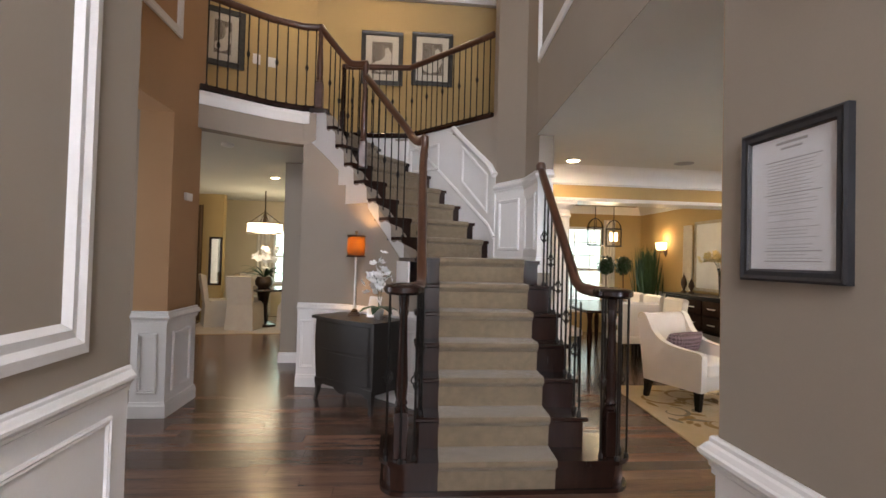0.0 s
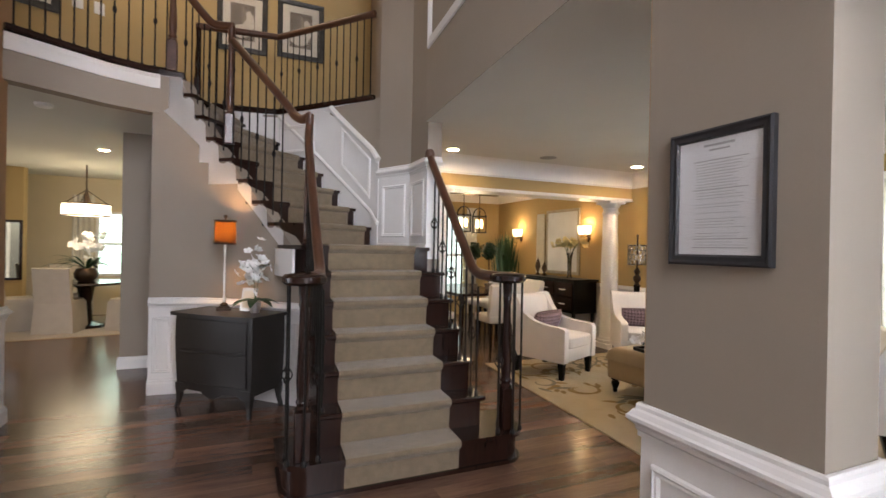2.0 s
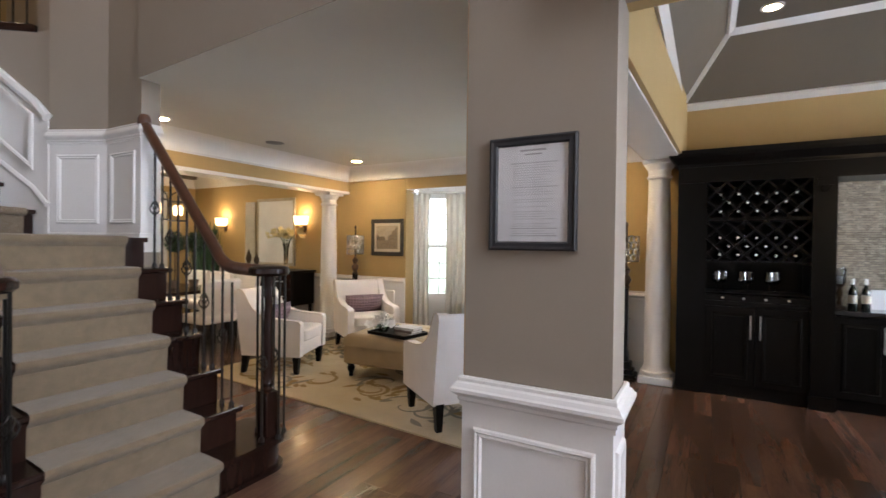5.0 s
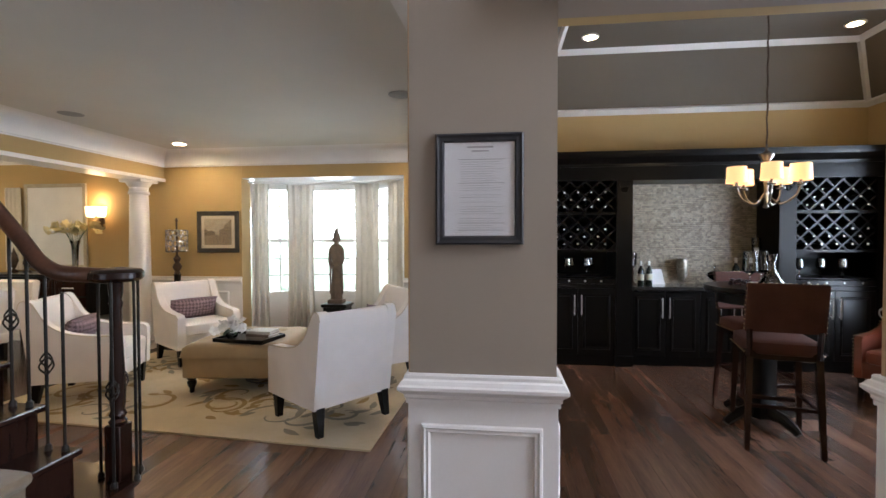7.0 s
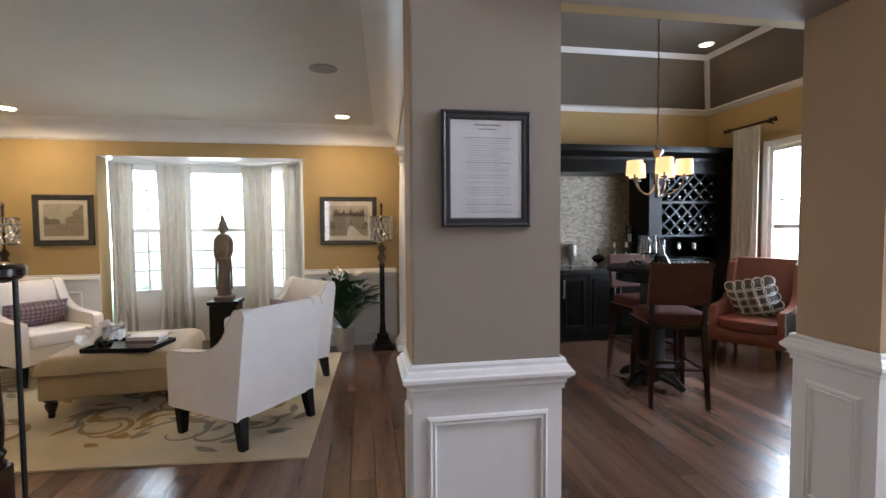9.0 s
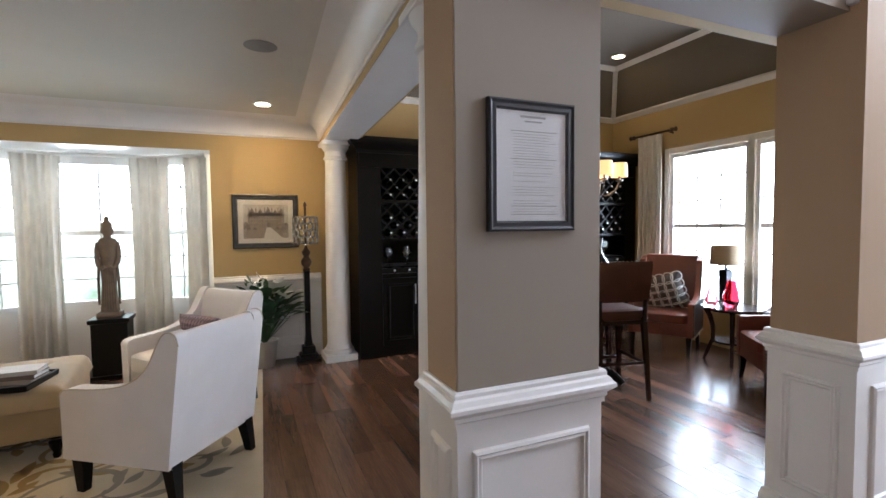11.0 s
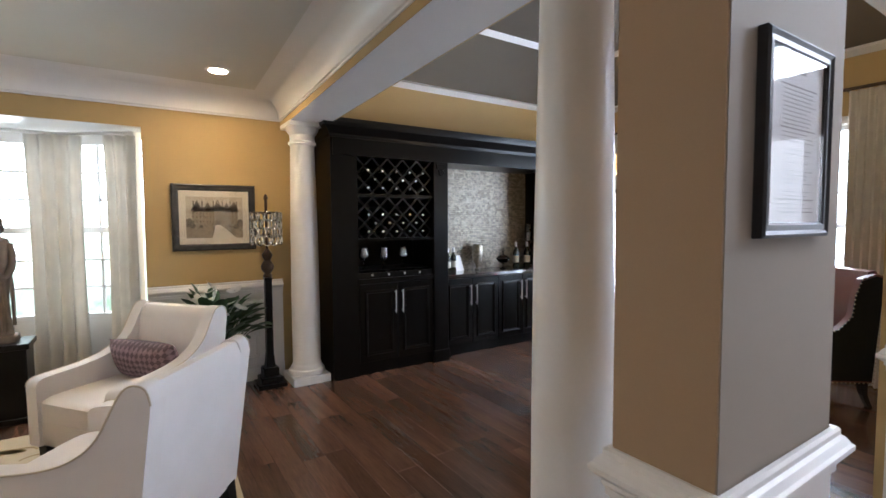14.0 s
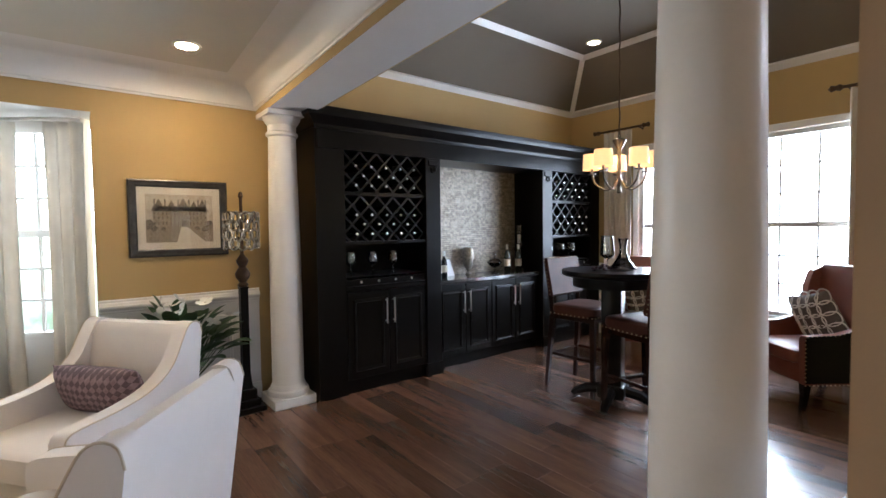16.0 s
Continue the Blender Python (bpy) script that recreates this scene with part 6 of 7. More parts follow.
def bar_stool(at, rz, label):
    t = thing("bar_stool", label, "bar stool", (*at, 0), rz, "stools round the pub table")
    for x, y in ((-0.19, -0.2), (0.19, -0.2), (-0.19, 0.19), (0.19, 0.19)):
        bm = bmesh.new()
        ex = 0.02 if x > 0 else -0.02
        ey = -0.05 if y < 0 else 0.01
        loft(bm, [[(x + ex + q * 0.014, y + ey + p * 0.014, 0) for q, p in ((-1, -1), (1, -1), (1, 1), (-1, 1))], [(x + q * 0.02, y + p * 0.02, 0.62) for q, p in ((-1, -1), (1, -1), (1, 1), (-1, 1))]])
        part("leg", bm, DARKWOOD, t, "", 0)
    for nm, lo, hi in (("stretcher", (-0.18, 0.175, 0.22), (0.18, 0.2, 0.25)), ("stretcher", (-0.2, -0.2, 0.28), (-0.18, 0.19, 0.305)), ("stretcher", (0.18, -0.2, 0.28), (0.2, 0.19, 0.305)), ("stretcher", (-0.18, -0.225, 0.28), (0.18, -0.205, 0.305))):
        bm = bmesh.new()
        box(bm, lo, hi, 0.003)
        part(nm, bm, DARKWOOD, t)
    bm = bmesh.new()
    box(bm, (-0.215, -0.21, 0.60), (0.215, 0.21, 0.66), 0.006)
    part("seat_rail", bm, DARKWOOD, t)
    bm = bmesh.new()
    puff(bm, (0, 0, 0.675), (0.225, 0.22, 0.055), 0.35, 24, 10)
    part("seat", bm, LEATHER, t, "brown leather seat")
    nails([(s * 0.222, -0.2 + i * 0.04, 0.645) for s in (-1, 1) for i in range(11)] + [(-0.2 + i * 0.04, 0.218, 0.645) for i in range(11)], t)
    bm = bmesh.new()
    extr(bm, [(-0.218, 0.785), (-0.272, 1.085), (-0.26, 1.108), (-0.233, 1.103), (-0.175, 0.80), (-0.185, 0.785)], "x", -0.222, 0.222, 0.012, 2)
    bk = part("backrest", bm, LEATHER, t, "brown leather back")
    nails([(s * 0.224, -0.205 - 0.055 * i / 9, 0.80 + 0.032 * i) for s in (-1, 1) for i in range(10)] + [(-0.2 + i * 0.036, -0.25, 1.107) for i in range(12)], bk)
    for s in (-1, 1):
        bm = bmesh.new()
        tube(bm, [(s * 0.19, -0.2, 0.6), (s * 0.195, -0.215, 0.8)], 0.018, 6)
        part("back_post", bm, DARKWOOD, t)


bar_stool((2.54, -0.985), -104, "brown leather bar stool with nailheads, back to the entry")
bar_stool((3.20, -1.21), 92, "brown leather bar stool with nailheads by the bar")
DEC = thing("decanter", "clear glass wine decanter on the pub table", "decanter", (2.79, -1.095, 1.04))
bm = bmesh.new()
lathe(bm, [(0.0, 0.0), (0.09, 0.0), (0.095, 0.015), (0.05, 0.08), (0.028, 0.13), (0.025, 0.18), (0.04, 0.24), (0.037, 0.24), (0.022, 0.18), (0.025, 0.132), (0.045, 0.085), (0.088, 0.018), (0.0, 0.008)], n=24)
part("body", bm, GLASS, DEC)
for dx, dy in ((2.847, -0.975), (2.92, -1.09)):
    gl = thing("wine_glass", "large clear wine glass on the pub table", "wine glass", (dx, dy, 1.04), 0, "glasses on the pub table")
    bm = bmesh.new()
    goblet(bm, (0, 0, 0), 0.26, 0.054)
    part("goblet", bm, GLASS, gl)
gr = thing("grape_bunch", "bunch of dark grapes on the pub table", "grapes", (2.85, -0.88, 1.04))
r_ = random.Random(3)
for i in range(22):
    bm = bmesh.new()
    bmesh.ops.create_icosphere(bm, subdivisions=2, radius=0.014, matrix=Matrix.Translation((r_.gauss(0, 0.03), r_.gauss(0, 0.03), 0.014 + abs(r_.gauss(0, 0.015)))))
    part("grape", bm, mat("dark_grape", (0.03, 0.008, 0.015), None, 0.3) if i == 0 else bpy.data.materials["dark_grape"], gr)


WING = [(-0.30, 0.20), (-0.36, 1.0), (-0.30, 1.02), (-0.20, 0.98), (-0.16, 0.86), (-0.14, 0.70), (-0.05, 0.60), (0.08, 0.565), (0.31, 0.555), (0.325, 0.53), (0.32, 0.20)]
PATT = mat("lattice_cloth", (0.10, 0.085, 0.08), (0.13, 0.11, 0.10), 0.9, bump=0.2)
PATW = mat("white_lattice_yarn", (0.72, 0.70, 0.67), None, 0.9, bump=0.2)


def wing_chair(at, rz, label):
    t = thing("wing_chair", label, "armchair", (*at, 0), rz, "leather chairs by the window")
    for s in (-1, 1):
        bm = bmesh.new()
        extr(bm, WING, "x", s * 0.27, s * 0.325, 0.012, 2)
        a = part("side", bm, COGNAC, t)
        bm = bmesh.new()
        extr(bm, [(y * 0.985, 0.02 + z * 0.965) for y, z in WING], "x", s * 0.325, s * 0.333, 0.002, 1)
        part("outer_panel", bm, EBONY, a, "dark leather outside panel")
        P = [Vector((s * 0.334, y, z)) for y, z in WING]
        pts = []
        for p, q in zip(P, P[1:] + P[:1]):
            n = max(1, int((q - p).length / 0.03))
            pts += [p.lerp(q, i / n) for i in range(n)]
        nails(pts, a)
    bm = bmesh.new()
    extr(bm, [(-0.30, 0.2), (-0.36, 1.0), (-0.33, 1.04), (-0.28, 1.03), (-0.18, 0.40), (-0.18, 0.2)], "x", -0.275, 0.275, 0.015, 2)
    part("backrest", bm, COGNAC, t)
    bm = bmesh.new()
    box(bm, (-0.272, -0.2, 0.20), (0.272, 0.315, 0.34), 0.01, 2)
    part("seat_frame", bm, COGNAC, t)
    bm = bmesh.new()
    puff(bm, (0, 0.07, 0.385), (0.272, 0.27, 0.06), 0.3, 24, 10)
    part("seat_cushion", bm, COGNAC, t)
    for x, y, k in ((-0.28, -0.26, -0.06), (0.28, -0.26, -0.06), (-0.28, 0.28, 0.02), (0.28, 0.28, 0.02)):
        bm = bmesh.new()
        loft(bm, [[(x + q * r, y + k * f * f + p * r, z) for q, p in ((-1, -1), (1, -1), (1, 1), (-1, 1))] for r, z, f in ((0.016, 0, 1), (0.02, 0.1, 0.5), (0.028, 0.21, 0))])
        part("leg", bm, EBONY, t, "", 0)
    pl = thing("throw_pillow", "grey and white lattice throw pillow on a leather chair", "pillow", (0, 0, 0))
    pl.matrix_basis = pose(*at, 0, 0, 0, rz) @ pose(0.03, -0.06, 0.62, -20, 14, 0)
    bm = bmesh.new()
    cushion(bm, 0.215, 0.085, 0.215, 0.07)
    cov = part("cover", bm, PATT, pl)
    bm = bmesh.new()
    for i in range(-2, 3):
        for j in range(-2, 3):
            if abs(i) + abs(j) > 4:
                continue
            cx, cz = i * 0.088, j * 0.088
            rr = 0.056
            pts = []
            for a in np.linspace(0, 2 * math.pi, 15):
                x, z = cx + rr * math.cos(a), cz + rr * math.sin(a)
                ux, uz = min(0.99, abs(x) / 0.205), min(0.99, abs(z) / 0.205)
                dep = 0.085 * (1 - ux ** 3) ** 0.55 * (1 - uz ** 3) ** 0.55 + 0.001
                pts.append((x, dep, z))
            tube(bm, pts, 0.0062, 4)
    part("lattice_weave", bm, PATW, cov, "white lattice pattern")


wing_chair((3.36, -2.58), 30, "cognac leather wing chair with nailheads beside the curtain")
wing_chair((1.92, -2.40), -38, "cognac leather wing chair with dark outside panels")
sd = thing("side_table", "round dark side table with curved legs and a lower shelf", "side table", (2.66, -2.70, 0))
bm = bmesh.new()
lathe(bm, [(0.0, 0.53), (0.27, 0.53), (0.285, 0.545), (0.285, 0.56), (0.0, 0.57)], n=36)
part("tabletop", bm, DARKWOOD, sd)
bm = bmesh.new()
lathe(bm, [(0.0, 0.2), (0.18, 0.2), (0.185, 0.21), (0.18, 0.22), (0.0, 0.22)], n=30)
part("lower_shelf", bm, DARKWOOD, sd)
for k in range(4):
    a = k * math.pi / 2 + 0.6
    bm = bmesh.new()
    tube(bm, [((q) * math.cos(a), (q) * math.sin(a), z) for q, z in ((0.25, 0.0), (0.22, 0.08), (0.17, 0.22), (0.17, 0.34), (0.2, 0.46), (0.24, 0.53))], [0.016, 0.016, 0.018, 0.022, 0.024, 0.024], 8)
    part("leg", bm, DARKWOOD, sd)
tl = thing("table_lamp", "table lamp with tan drum shade and black base", "table lamp", (2.80, -2.78, 0.57))
bm = bmesh.new()
loft(bm, [[(s * q, s * p, z) for q, p in ((-1, -1), (1, -1), (1, 1), (-1, 1))] for s, z in ((0.055, 0), (0.055, 0.02), (0.035, 0.03), (0.045, 0.34), (0.01, 0.36), (0.01, 0.44))])
part("base", bm, EBONY, tl, "", 0)
bm = bmesh.new()
lathe(bm, [(0.15, 0.40), (0.14, 0.60), (0.137, 0.60), (0.147, 0.40)], n=30)
part("shade", bm, mat("tan_shade", (0.55, 0.43, 0.28), None, 0.8, bump=0.1, fine=300), tl, "tan fabric shade")
PINK = glass_mat("pink_glass", (0.9, 0.35, 0.42))
RED = glass_mat("red_glass", (0.75, 0.06, 0.10))
for x, y, s, m_ in ((2.62, -2.62, 1.3, RED), (2.745, -2.50, 0.95, PINK)):
    v = thing("glass_vase", "small %s glass vase on the side table" % ("red" if m_ is RED else "pink"), "vase", (x, y, 0.57))
    bm = bmesh.new()
    lathe(bm, [(a * s, b * s) for a, b in ((0.0, 0), (0.04, 0), (0.06, 0.05), (0.055, 0.1), (0.035, 0.17), (0.033, 0.2), (0.028, 0.2), (0.03, 0.17), (0.05, 0.1), (0.054, 0.05), (0.0, 0.012))], n=20)
    part("body", bm, m_, v)

# drapes and short rods beside the window
for x0, x1 in ((4.22, 3.84), (1.86, 1.55)):
    curtain("curtain", (x0, -3.03), (x1, -3.03), 0.01, 2.52, "cream drape hanging beside the window", 5, 0.035, 0.1)
    rd = thing("curtain_rod", "short dark curtain rod with carved finials", "curtain rod", (0, 0, 0), 0, "rods over the window")
    bm = bmesh.new()
    tube(bm, [(x0 + 0.05, -3.03, 2.54), (x1 - 0.12, -3.03, 2.54)], 0.014, 10)
    part("rod", bm, BRONZE, rd)
    for xe, s in ((x0 + 0.05, 1), (x1 - 0.12, -1)):
        bm = bmesh.new()
        tube(bm, [(xe, -3.03, 2.54), (xe + s * 0.02, -3.03, 2.54), (xe + s * 0.05, -3.03, 2.54), (xe + s * 0.08, -3.03, 2.54), (xe + s * 0.1, -3.03, 2.54)], [0.016, 0.03, 0.02, 0.03, 0.006], 10)
        part("finial", bm, BRONZE, rd)
        bm = bmesh.new()
        tube(bm, [(xe - s * 0.04, -3.128, 2.52), (xe - s * 0.04, -3.03, 2.535)], 0.01, 6)
        part("bracket", bm, BRONZE, rd)

# chandelier
SHADEG = glow("warm_lit_shade", (1.0, 0.64, 0.27), 0.62)
NICKEL = mat("dark_nickel", (0.20, 0.18, 0.16), None, 0.3, 0.95, bump=0)


def chandelier(at, ceil_z, arms, rad, label, shade_m=SHADEG, watts=4.0):
    t = thing("chandelier", label, "chandelier", at)
    bm = bmesh.new()
    lathe(bm, [(0.01, -0.25), (0.02, -0.24), (0.012, -0.2), (0.025, -0.16), (0.012, -0.12), (0.018, -0.05), (0.012, 0.0), (0.016, 0.08), (0.05, 0.14), (0.05, 0.15), (0.012, 0.17), (0.008, 0.22)], n=16)
    part("stem", bm, NICKEL, t)
    bm = bmesh.new()
    H = ceil_z - at[2]
    n = 26
    tube(bm, [(0.003 * math.sin(i * 1.7), 0.003 * math.cos(i * 1.7), 0.2 + (H - 0.22) * i / n) for i in range(n + 1)], 0.006, 5)
    part("chain", bm, BRONZE, t)
    bm = bmesh.new()
    lathe(bm, [(0.06, H - 0.03), (0.06, H - 0.002)], n=20)
    part("canopy", bm, CHROME, t)
    for k in range(arms):
        a = 2 * math.pi * k / arms + 0.3
        c, s = math.cos(a), math.sin(a)
        bm = bmesh.new()
        tube(bm, smooth_line([(0.01 * c, 0.01 * s, -0.14), (rad * 0.4 * c, rad * 0.4 * s, -0.22), (rad * 0.85 * c, rad * 0.85 * s, -0.17), (rad * c, rad * s, -0.09)]), 0.008, 6)
        lathe(bm, [(0.03, -0.095), (0.032, -0.085), (0.01, -0.08), (0.01, -0.03)], (rad * c, rad * s, 0), 10)
        arm = part("arm", bm, NICKEL, t)
        bm = bmesh.new()
        lathe(bm, [(0.070, -0.06), (0.064, 0.06), (0.062, 0.06), (0.068, -0.06)], (rad * c, rad * s, 0), 22)
        part("shade", bm, shade_m, arm, "small lit fabric shade")
    lamp("POINT", "chandelier_glow", (at[0], at[1], at[2] + 0.08), watts, (1.0, 0.74, 0.45), 0.12)


chandelier((2.80, -1.055, 1.87), 3.42, 5, 0.205, "five-arm chrome chandelier with lit cream shades")
BARCAN = glow("dimmer_lit_lens", (1.0, 0.72, 0.42), CAN_W * 0.2)
for x, y in ((3.95, -2.42), (3.95, 0.0), (1.8, -2.3)):
    can_light(x, y, 3.419, BARCAN)

# ---- foyer things ----
chest = thing("chest", "dark espresso bombe chest with shaped apron and tapered feet", "chest", (-0.57, 4.55, 0), -42.5)
# local: x along the front, -y the front
bm = bmesh.new()
W2, D2 = 0.41, 0.20
rings = []
for z, b in ((0.17, 0.955), (0.22, 0.965), (0.35, 0.985), (0.5, 1.0), (0.62, 1.005), (0.74, 1.0), (0.80, 0.99)):
    rings.append([(-W2 * b, D2, z), (-W2 * b, -D2 * b, z), (-W2 * 0.5, -D2 * b - 0.02, z), (0, -D2 * b - 0.028, z), (W2 * 0.5, -D2 * b - 0.02, z), (W2 * b, -D2 * b, z), (W2 * b, D2, z)])
loft(bm, rings)
part("case", bm, CHESTWOOD, chest, "", 30)
bm = bmesh.new()
prism(bm, [(-0.44, 0.21), (-0.44, -0.23), (-0.22, -0.26), (0, -0.27), (0.22, -0.26), (0.44, -0.23), (0.44, 0.21)], 0.80, 0.828)
part("top", bm, CHESTWOOD, chest, "", 0)
for z0, z1 in ((0.52, 0.78), (0.24, 0.50)):
    bm = bmesh.new()
    pr = []
    for z, dep in ((z0, 0.0), (z0 + 0.004, 0.003), (z1 - 0.004, 0.003), (z1, 0.0)):
        pr.append([(x, -D2 - 0.006 - 0.026 * math.cos(x / 0.40 * 1.5) - dep, z) for x in np.linspace(-0.36, 0.36, 9)])
    loft(bm, pr, False, False)
    d = part("drawer_front", bm, CHESTWOOD, chest, "", 30)
bm = bmesh.new()
ap = [(-0.40, 0.17)] + [(x, 0.155 - 0.035 * math.cos(x * 15.7)) for x in np.linspace(-0.34, 0.34, 21)] + [(0.40, 0.17), (0.40, 0.22), (-0.40, 0.22)]
extr(bm, ap, "y", -0.205, -0.19)
part("apron", bm, CHESTWOOD, chest, "", 0)
for x in (-0.37, 0.37):
    for y in (-0.175, 0.175):
        bm = bmesh.new()
        sx, sy = (1 if x > 0 else -1), (1 if y > 0 else -1)
        loft(bm, [[(x + sx * o + q * r, y + sy * o + p * r, z) for q, p in ((-1, -1), (1, -1), (1, 1), (-1, 1))] for r, z, o in ((0.014, 0, 0.02), (0.016, 0.08, 0.005), (0.03, 0.2, 0.0))])
        part("foot", bm, CHESTWOOD, chest, "", 0)
CM = chest.matrix_basis


def on_chest(x, y):
    p = CM @ Vector((x, y, 0.828))
    return (p.x, p.y, p.z)


ORANGE = bpy.data.materials.new("amber_mica")
ORANGE.use_nodes = True
_n = ORANGE.node_tree
_tl, _m1 = _n.nodes.new("ShaderNodeBsdfTranslucent"), _n.nodes.new("ShaderNodeMixShader")
_tl.inputs["Color"].default_value = (0.125, 0.075, 0.026, 1)
_n.nodes["Principled BSDF"].inputs["Base Color"].default_value = (0.28, 0.11, 0.04, 1)
_n.nodes["Principled BSDF"].inputs["Roughness"].default_value = 0.5
_m1.inputs[0].default_value = 0.85
_n.links.new(_n.nodes["Principled BSDF"].outputs[0], _m1.inputs[1]), _n.links.new(_tl.outputs[0], _m1.inputs[2])
_n.links.new(_m1.outputs[0], _n.nodes["Material Output"].inputs["Surface"])
buf = thing("buffet_lamp", "slim buffet lamp with a glowing orange shade", "table lamp", on_chest(-0.12, 0.04))
bm = bmesh.new()
box(bm, (-0.06, -0.06, 0), (0.06, 0.06, 0.02), 0.004), box(bm, (-0.045, -0.045, 0.02), (0.045, 0.045, 0.035), 0.004)
lathe(bm, [(0.03, 0.035), (0.035, 0.05), (0.012, 0.07)], n=14)
part("base", bm, BRONZE, buf)
bm = bmesh.new()
lathe(bm, [(0.011, 0.07), (0.016, 0.1), (0.009, 0.14), (0.012, 0.3), (0.008, 0.45), (0.012, 0.585)], n=12)
part("stem", bm, CHROME, buf, "clear and silver stem")
bm = bmesh.new()
lathe(bm, [(0.085, 0.595), (0.088, 0.695), (0.085, 0.795), (0.082, 0.795), (0.085, 0.695), (0.082, 0.595)], n=28)
sh = part("shade", bm, ORANGE, buf, "glowing orange mica drum shade")
for z in (0.59, 0.79):
    bm = bmesh.new()
    tube(bm, [(0.088 * math.cos(a), 0.088 * math.sin(a), z + 0.005) for a in np.linspace(0, 2 * math.pi, 25)], 0.010, 6)
    part("band", bm, BRONZE, sh, "dark bronze band")
bm = bmesh.new()
lathe(bm, [(0.0, 0.77), (0.006, 0.775), (0.006, 0.815), (0.018, 0.835), (0.018, 0.845), (0.0, 0.855)], n=12)
part("finial", bm, BRONZE, buf)
bp = on_chest(-0.12, 0.04)
lamp("POINT", "buffet_lamp_bulb", (bp[0], bp[1], bp[2] + 0.72), 13.0, (1.0, 0.55, 0.22), 0.03)
pf = thing("photo_frame", "small silver photo frame with a plain grey print", "photo frame", on_chest(0.10, 0.08), -30)
bm = bmesh.new()
loft(bm, [[(-0.07, 0, 0), (0.07, 0, 0), (0.07, 0.05, 0.2), (-0.07, 0.05, 0.2)], [(-0.07, 0.012, 0), (0.07, 0.012, 0), (0.07, 0.062, 0.2), (-0.07, 0.062, 0.2)]])
part("frame", bm, SILVER, pf, "", 0)
bm = bmesh.new()
loft(bm, [[(-0.05, 0.002, 0.025), (0.05, 0.002, 0.025), (0.05, 0.040, 0.175), (-0.05, 0.040, 0.175)], [(-0.05, 0.006, 0.025), (0.05, 0.006, 0.025), (0.05, 0.045, 0.175), (-0.05, 0.045, 0.175)]])
part("print", bm, MATBOARD, pf, "", 0)
orc = thing("orchid", "white orchid in a small silver pot on the chest", "orchid", on_chest(0.24, 0.02))
bm = bmesh.new()
lathe(bm, [(0.035, 0), (0.045, 0.04), (0.05, 0.1), (0.046, 0.1), (0.0, 0.09)], n=18)
part("pot", bm, SILVER, orc)
for k in range(7):
    bm = bmesh.new()
    a = k * 0.9
    leaf_bm(bm, (0, 0, 0.1), (math.cos(a), math.sin(a), 0.35), 0.22, 0.04, 0.5)
    part("leaf", bm, LEAF, orc)
for k in range(3):
    bm = bmesh.new()
    a = k * 2.1
    tube(bm, smooth_line([(0, 0, 0.1), (0.02 * math.cos(a), 0.02 * math.sin(a), 0.25), (0.05 * math.cos(a), 0.05 * math.sin(a), 0.38), (0.11 * math.cos(a), 0.11 * math.sin(a), 0.42)]), 0.003, 5)
    part("stem", bm, LEAF, orc)
flowers(orc, 44, (0, 0, 0.39), (0.05, 0.05, 0.085), 0.04, 21)

th = thing("wall_thermostat", "small white thermostat box on the wall", "thermostat", (-2.17, 4.42, 1.93))
bm = bmesh.new()
box(bm, (0, -0.06, -0.035), (0.03, 0.06, 0.035), 0.006, 2)
part("housing", bm, WHITE, th)
sn = thing("wall_sensor", "small white corner sensor under the header", "sensor", (1.0, -0.469, 2.29))
bm = bmesh.new()
box(bm, (-0.39, 0.0, -0.025), (-0.351, 0.04, 0.07), 0.01, 2)
part("housing", bm, WHITE, sn)
sm = thing("smoke_detector", "round white smoke detector on the hall ceiling", "smoke detector", (-2.14, 5.3, 2.64))
bm = bmesh.new()
lathe(bm, [(0.0, -0.035), (0.05, -0.035), (0.065, -0.025), (0.07, -0.001)], n=24)
part("housing", bm, WHITE, sm)

# upstairs pictures and switches
def draw_abstract(t, hw, hh):
    bars(t, [(-hw, hw, -hh, hh)], SEPDARK, -0.0104, "print_ground")
    ink(t, [[(hw * x, hh * z) for x, z in ((-0.9, -0.7), (-0.2, -0.9), (0.5, -0.75), (0.95, -0.2), (0.9, 0.35), (0.55, 0.7), (0.25, 0.55), (0.3, 0.2), (0.0, -0.1), (-0.5, -0.2), (-0.95, -0.4))]], SEPLIGHT, -0.0108, "printed_shape")
    ink(t, [[(hw * x, hh * z) for x, z in ((-0.1, -0.1), (0.3, 0.2), (0.2, 0.75), (-0.1, 0.9), (-0.05, 0.4))]], SEPMID, -0.0111, "printed_fold")


picture((-0.535, 6.85, 4.37), 0, 0.62, 0.80, 0.07, "framed monochrome print on the upstairs gold wall", FRAMEB, draw_abstract, 0.09)
picture((0.21, 6.85, 4.40), 0, 0.62, 0.80, 0.07, "framed monochrome print on the upstairs gold wall", FRAMEB, draw_abstract, 0.09)
picture((-2.62, 6.325, 4.29), 25, 0.55, 0.78, 0.08, "dark framed print on the upstairs side wall", FRAMEB, draw_abstract, 0.09)
for x, y in ((-2.23, 6.504), (-2.05, 6.588)):
    o = thing("wall_plate", "white switch plate on the upstairs wall", "switch", (x, y, 4.1), 25)
    bm = bmesh.new()
    box(bm, (-0.05, -0.008, -0.07), (0.05, 0.0, 0.07), 0.003)
    part("plate", bm, WHITE, o)
GALCAN = glow("gallery_lit_lens", (1.0, 0.72, 0.42), CAN_W * 0.65)
can_light(-0.4, 6.1, TOP - 0.001, GALCAN)
can_light(-1.7, 5.9, TOP - 0.001, GALCAN)

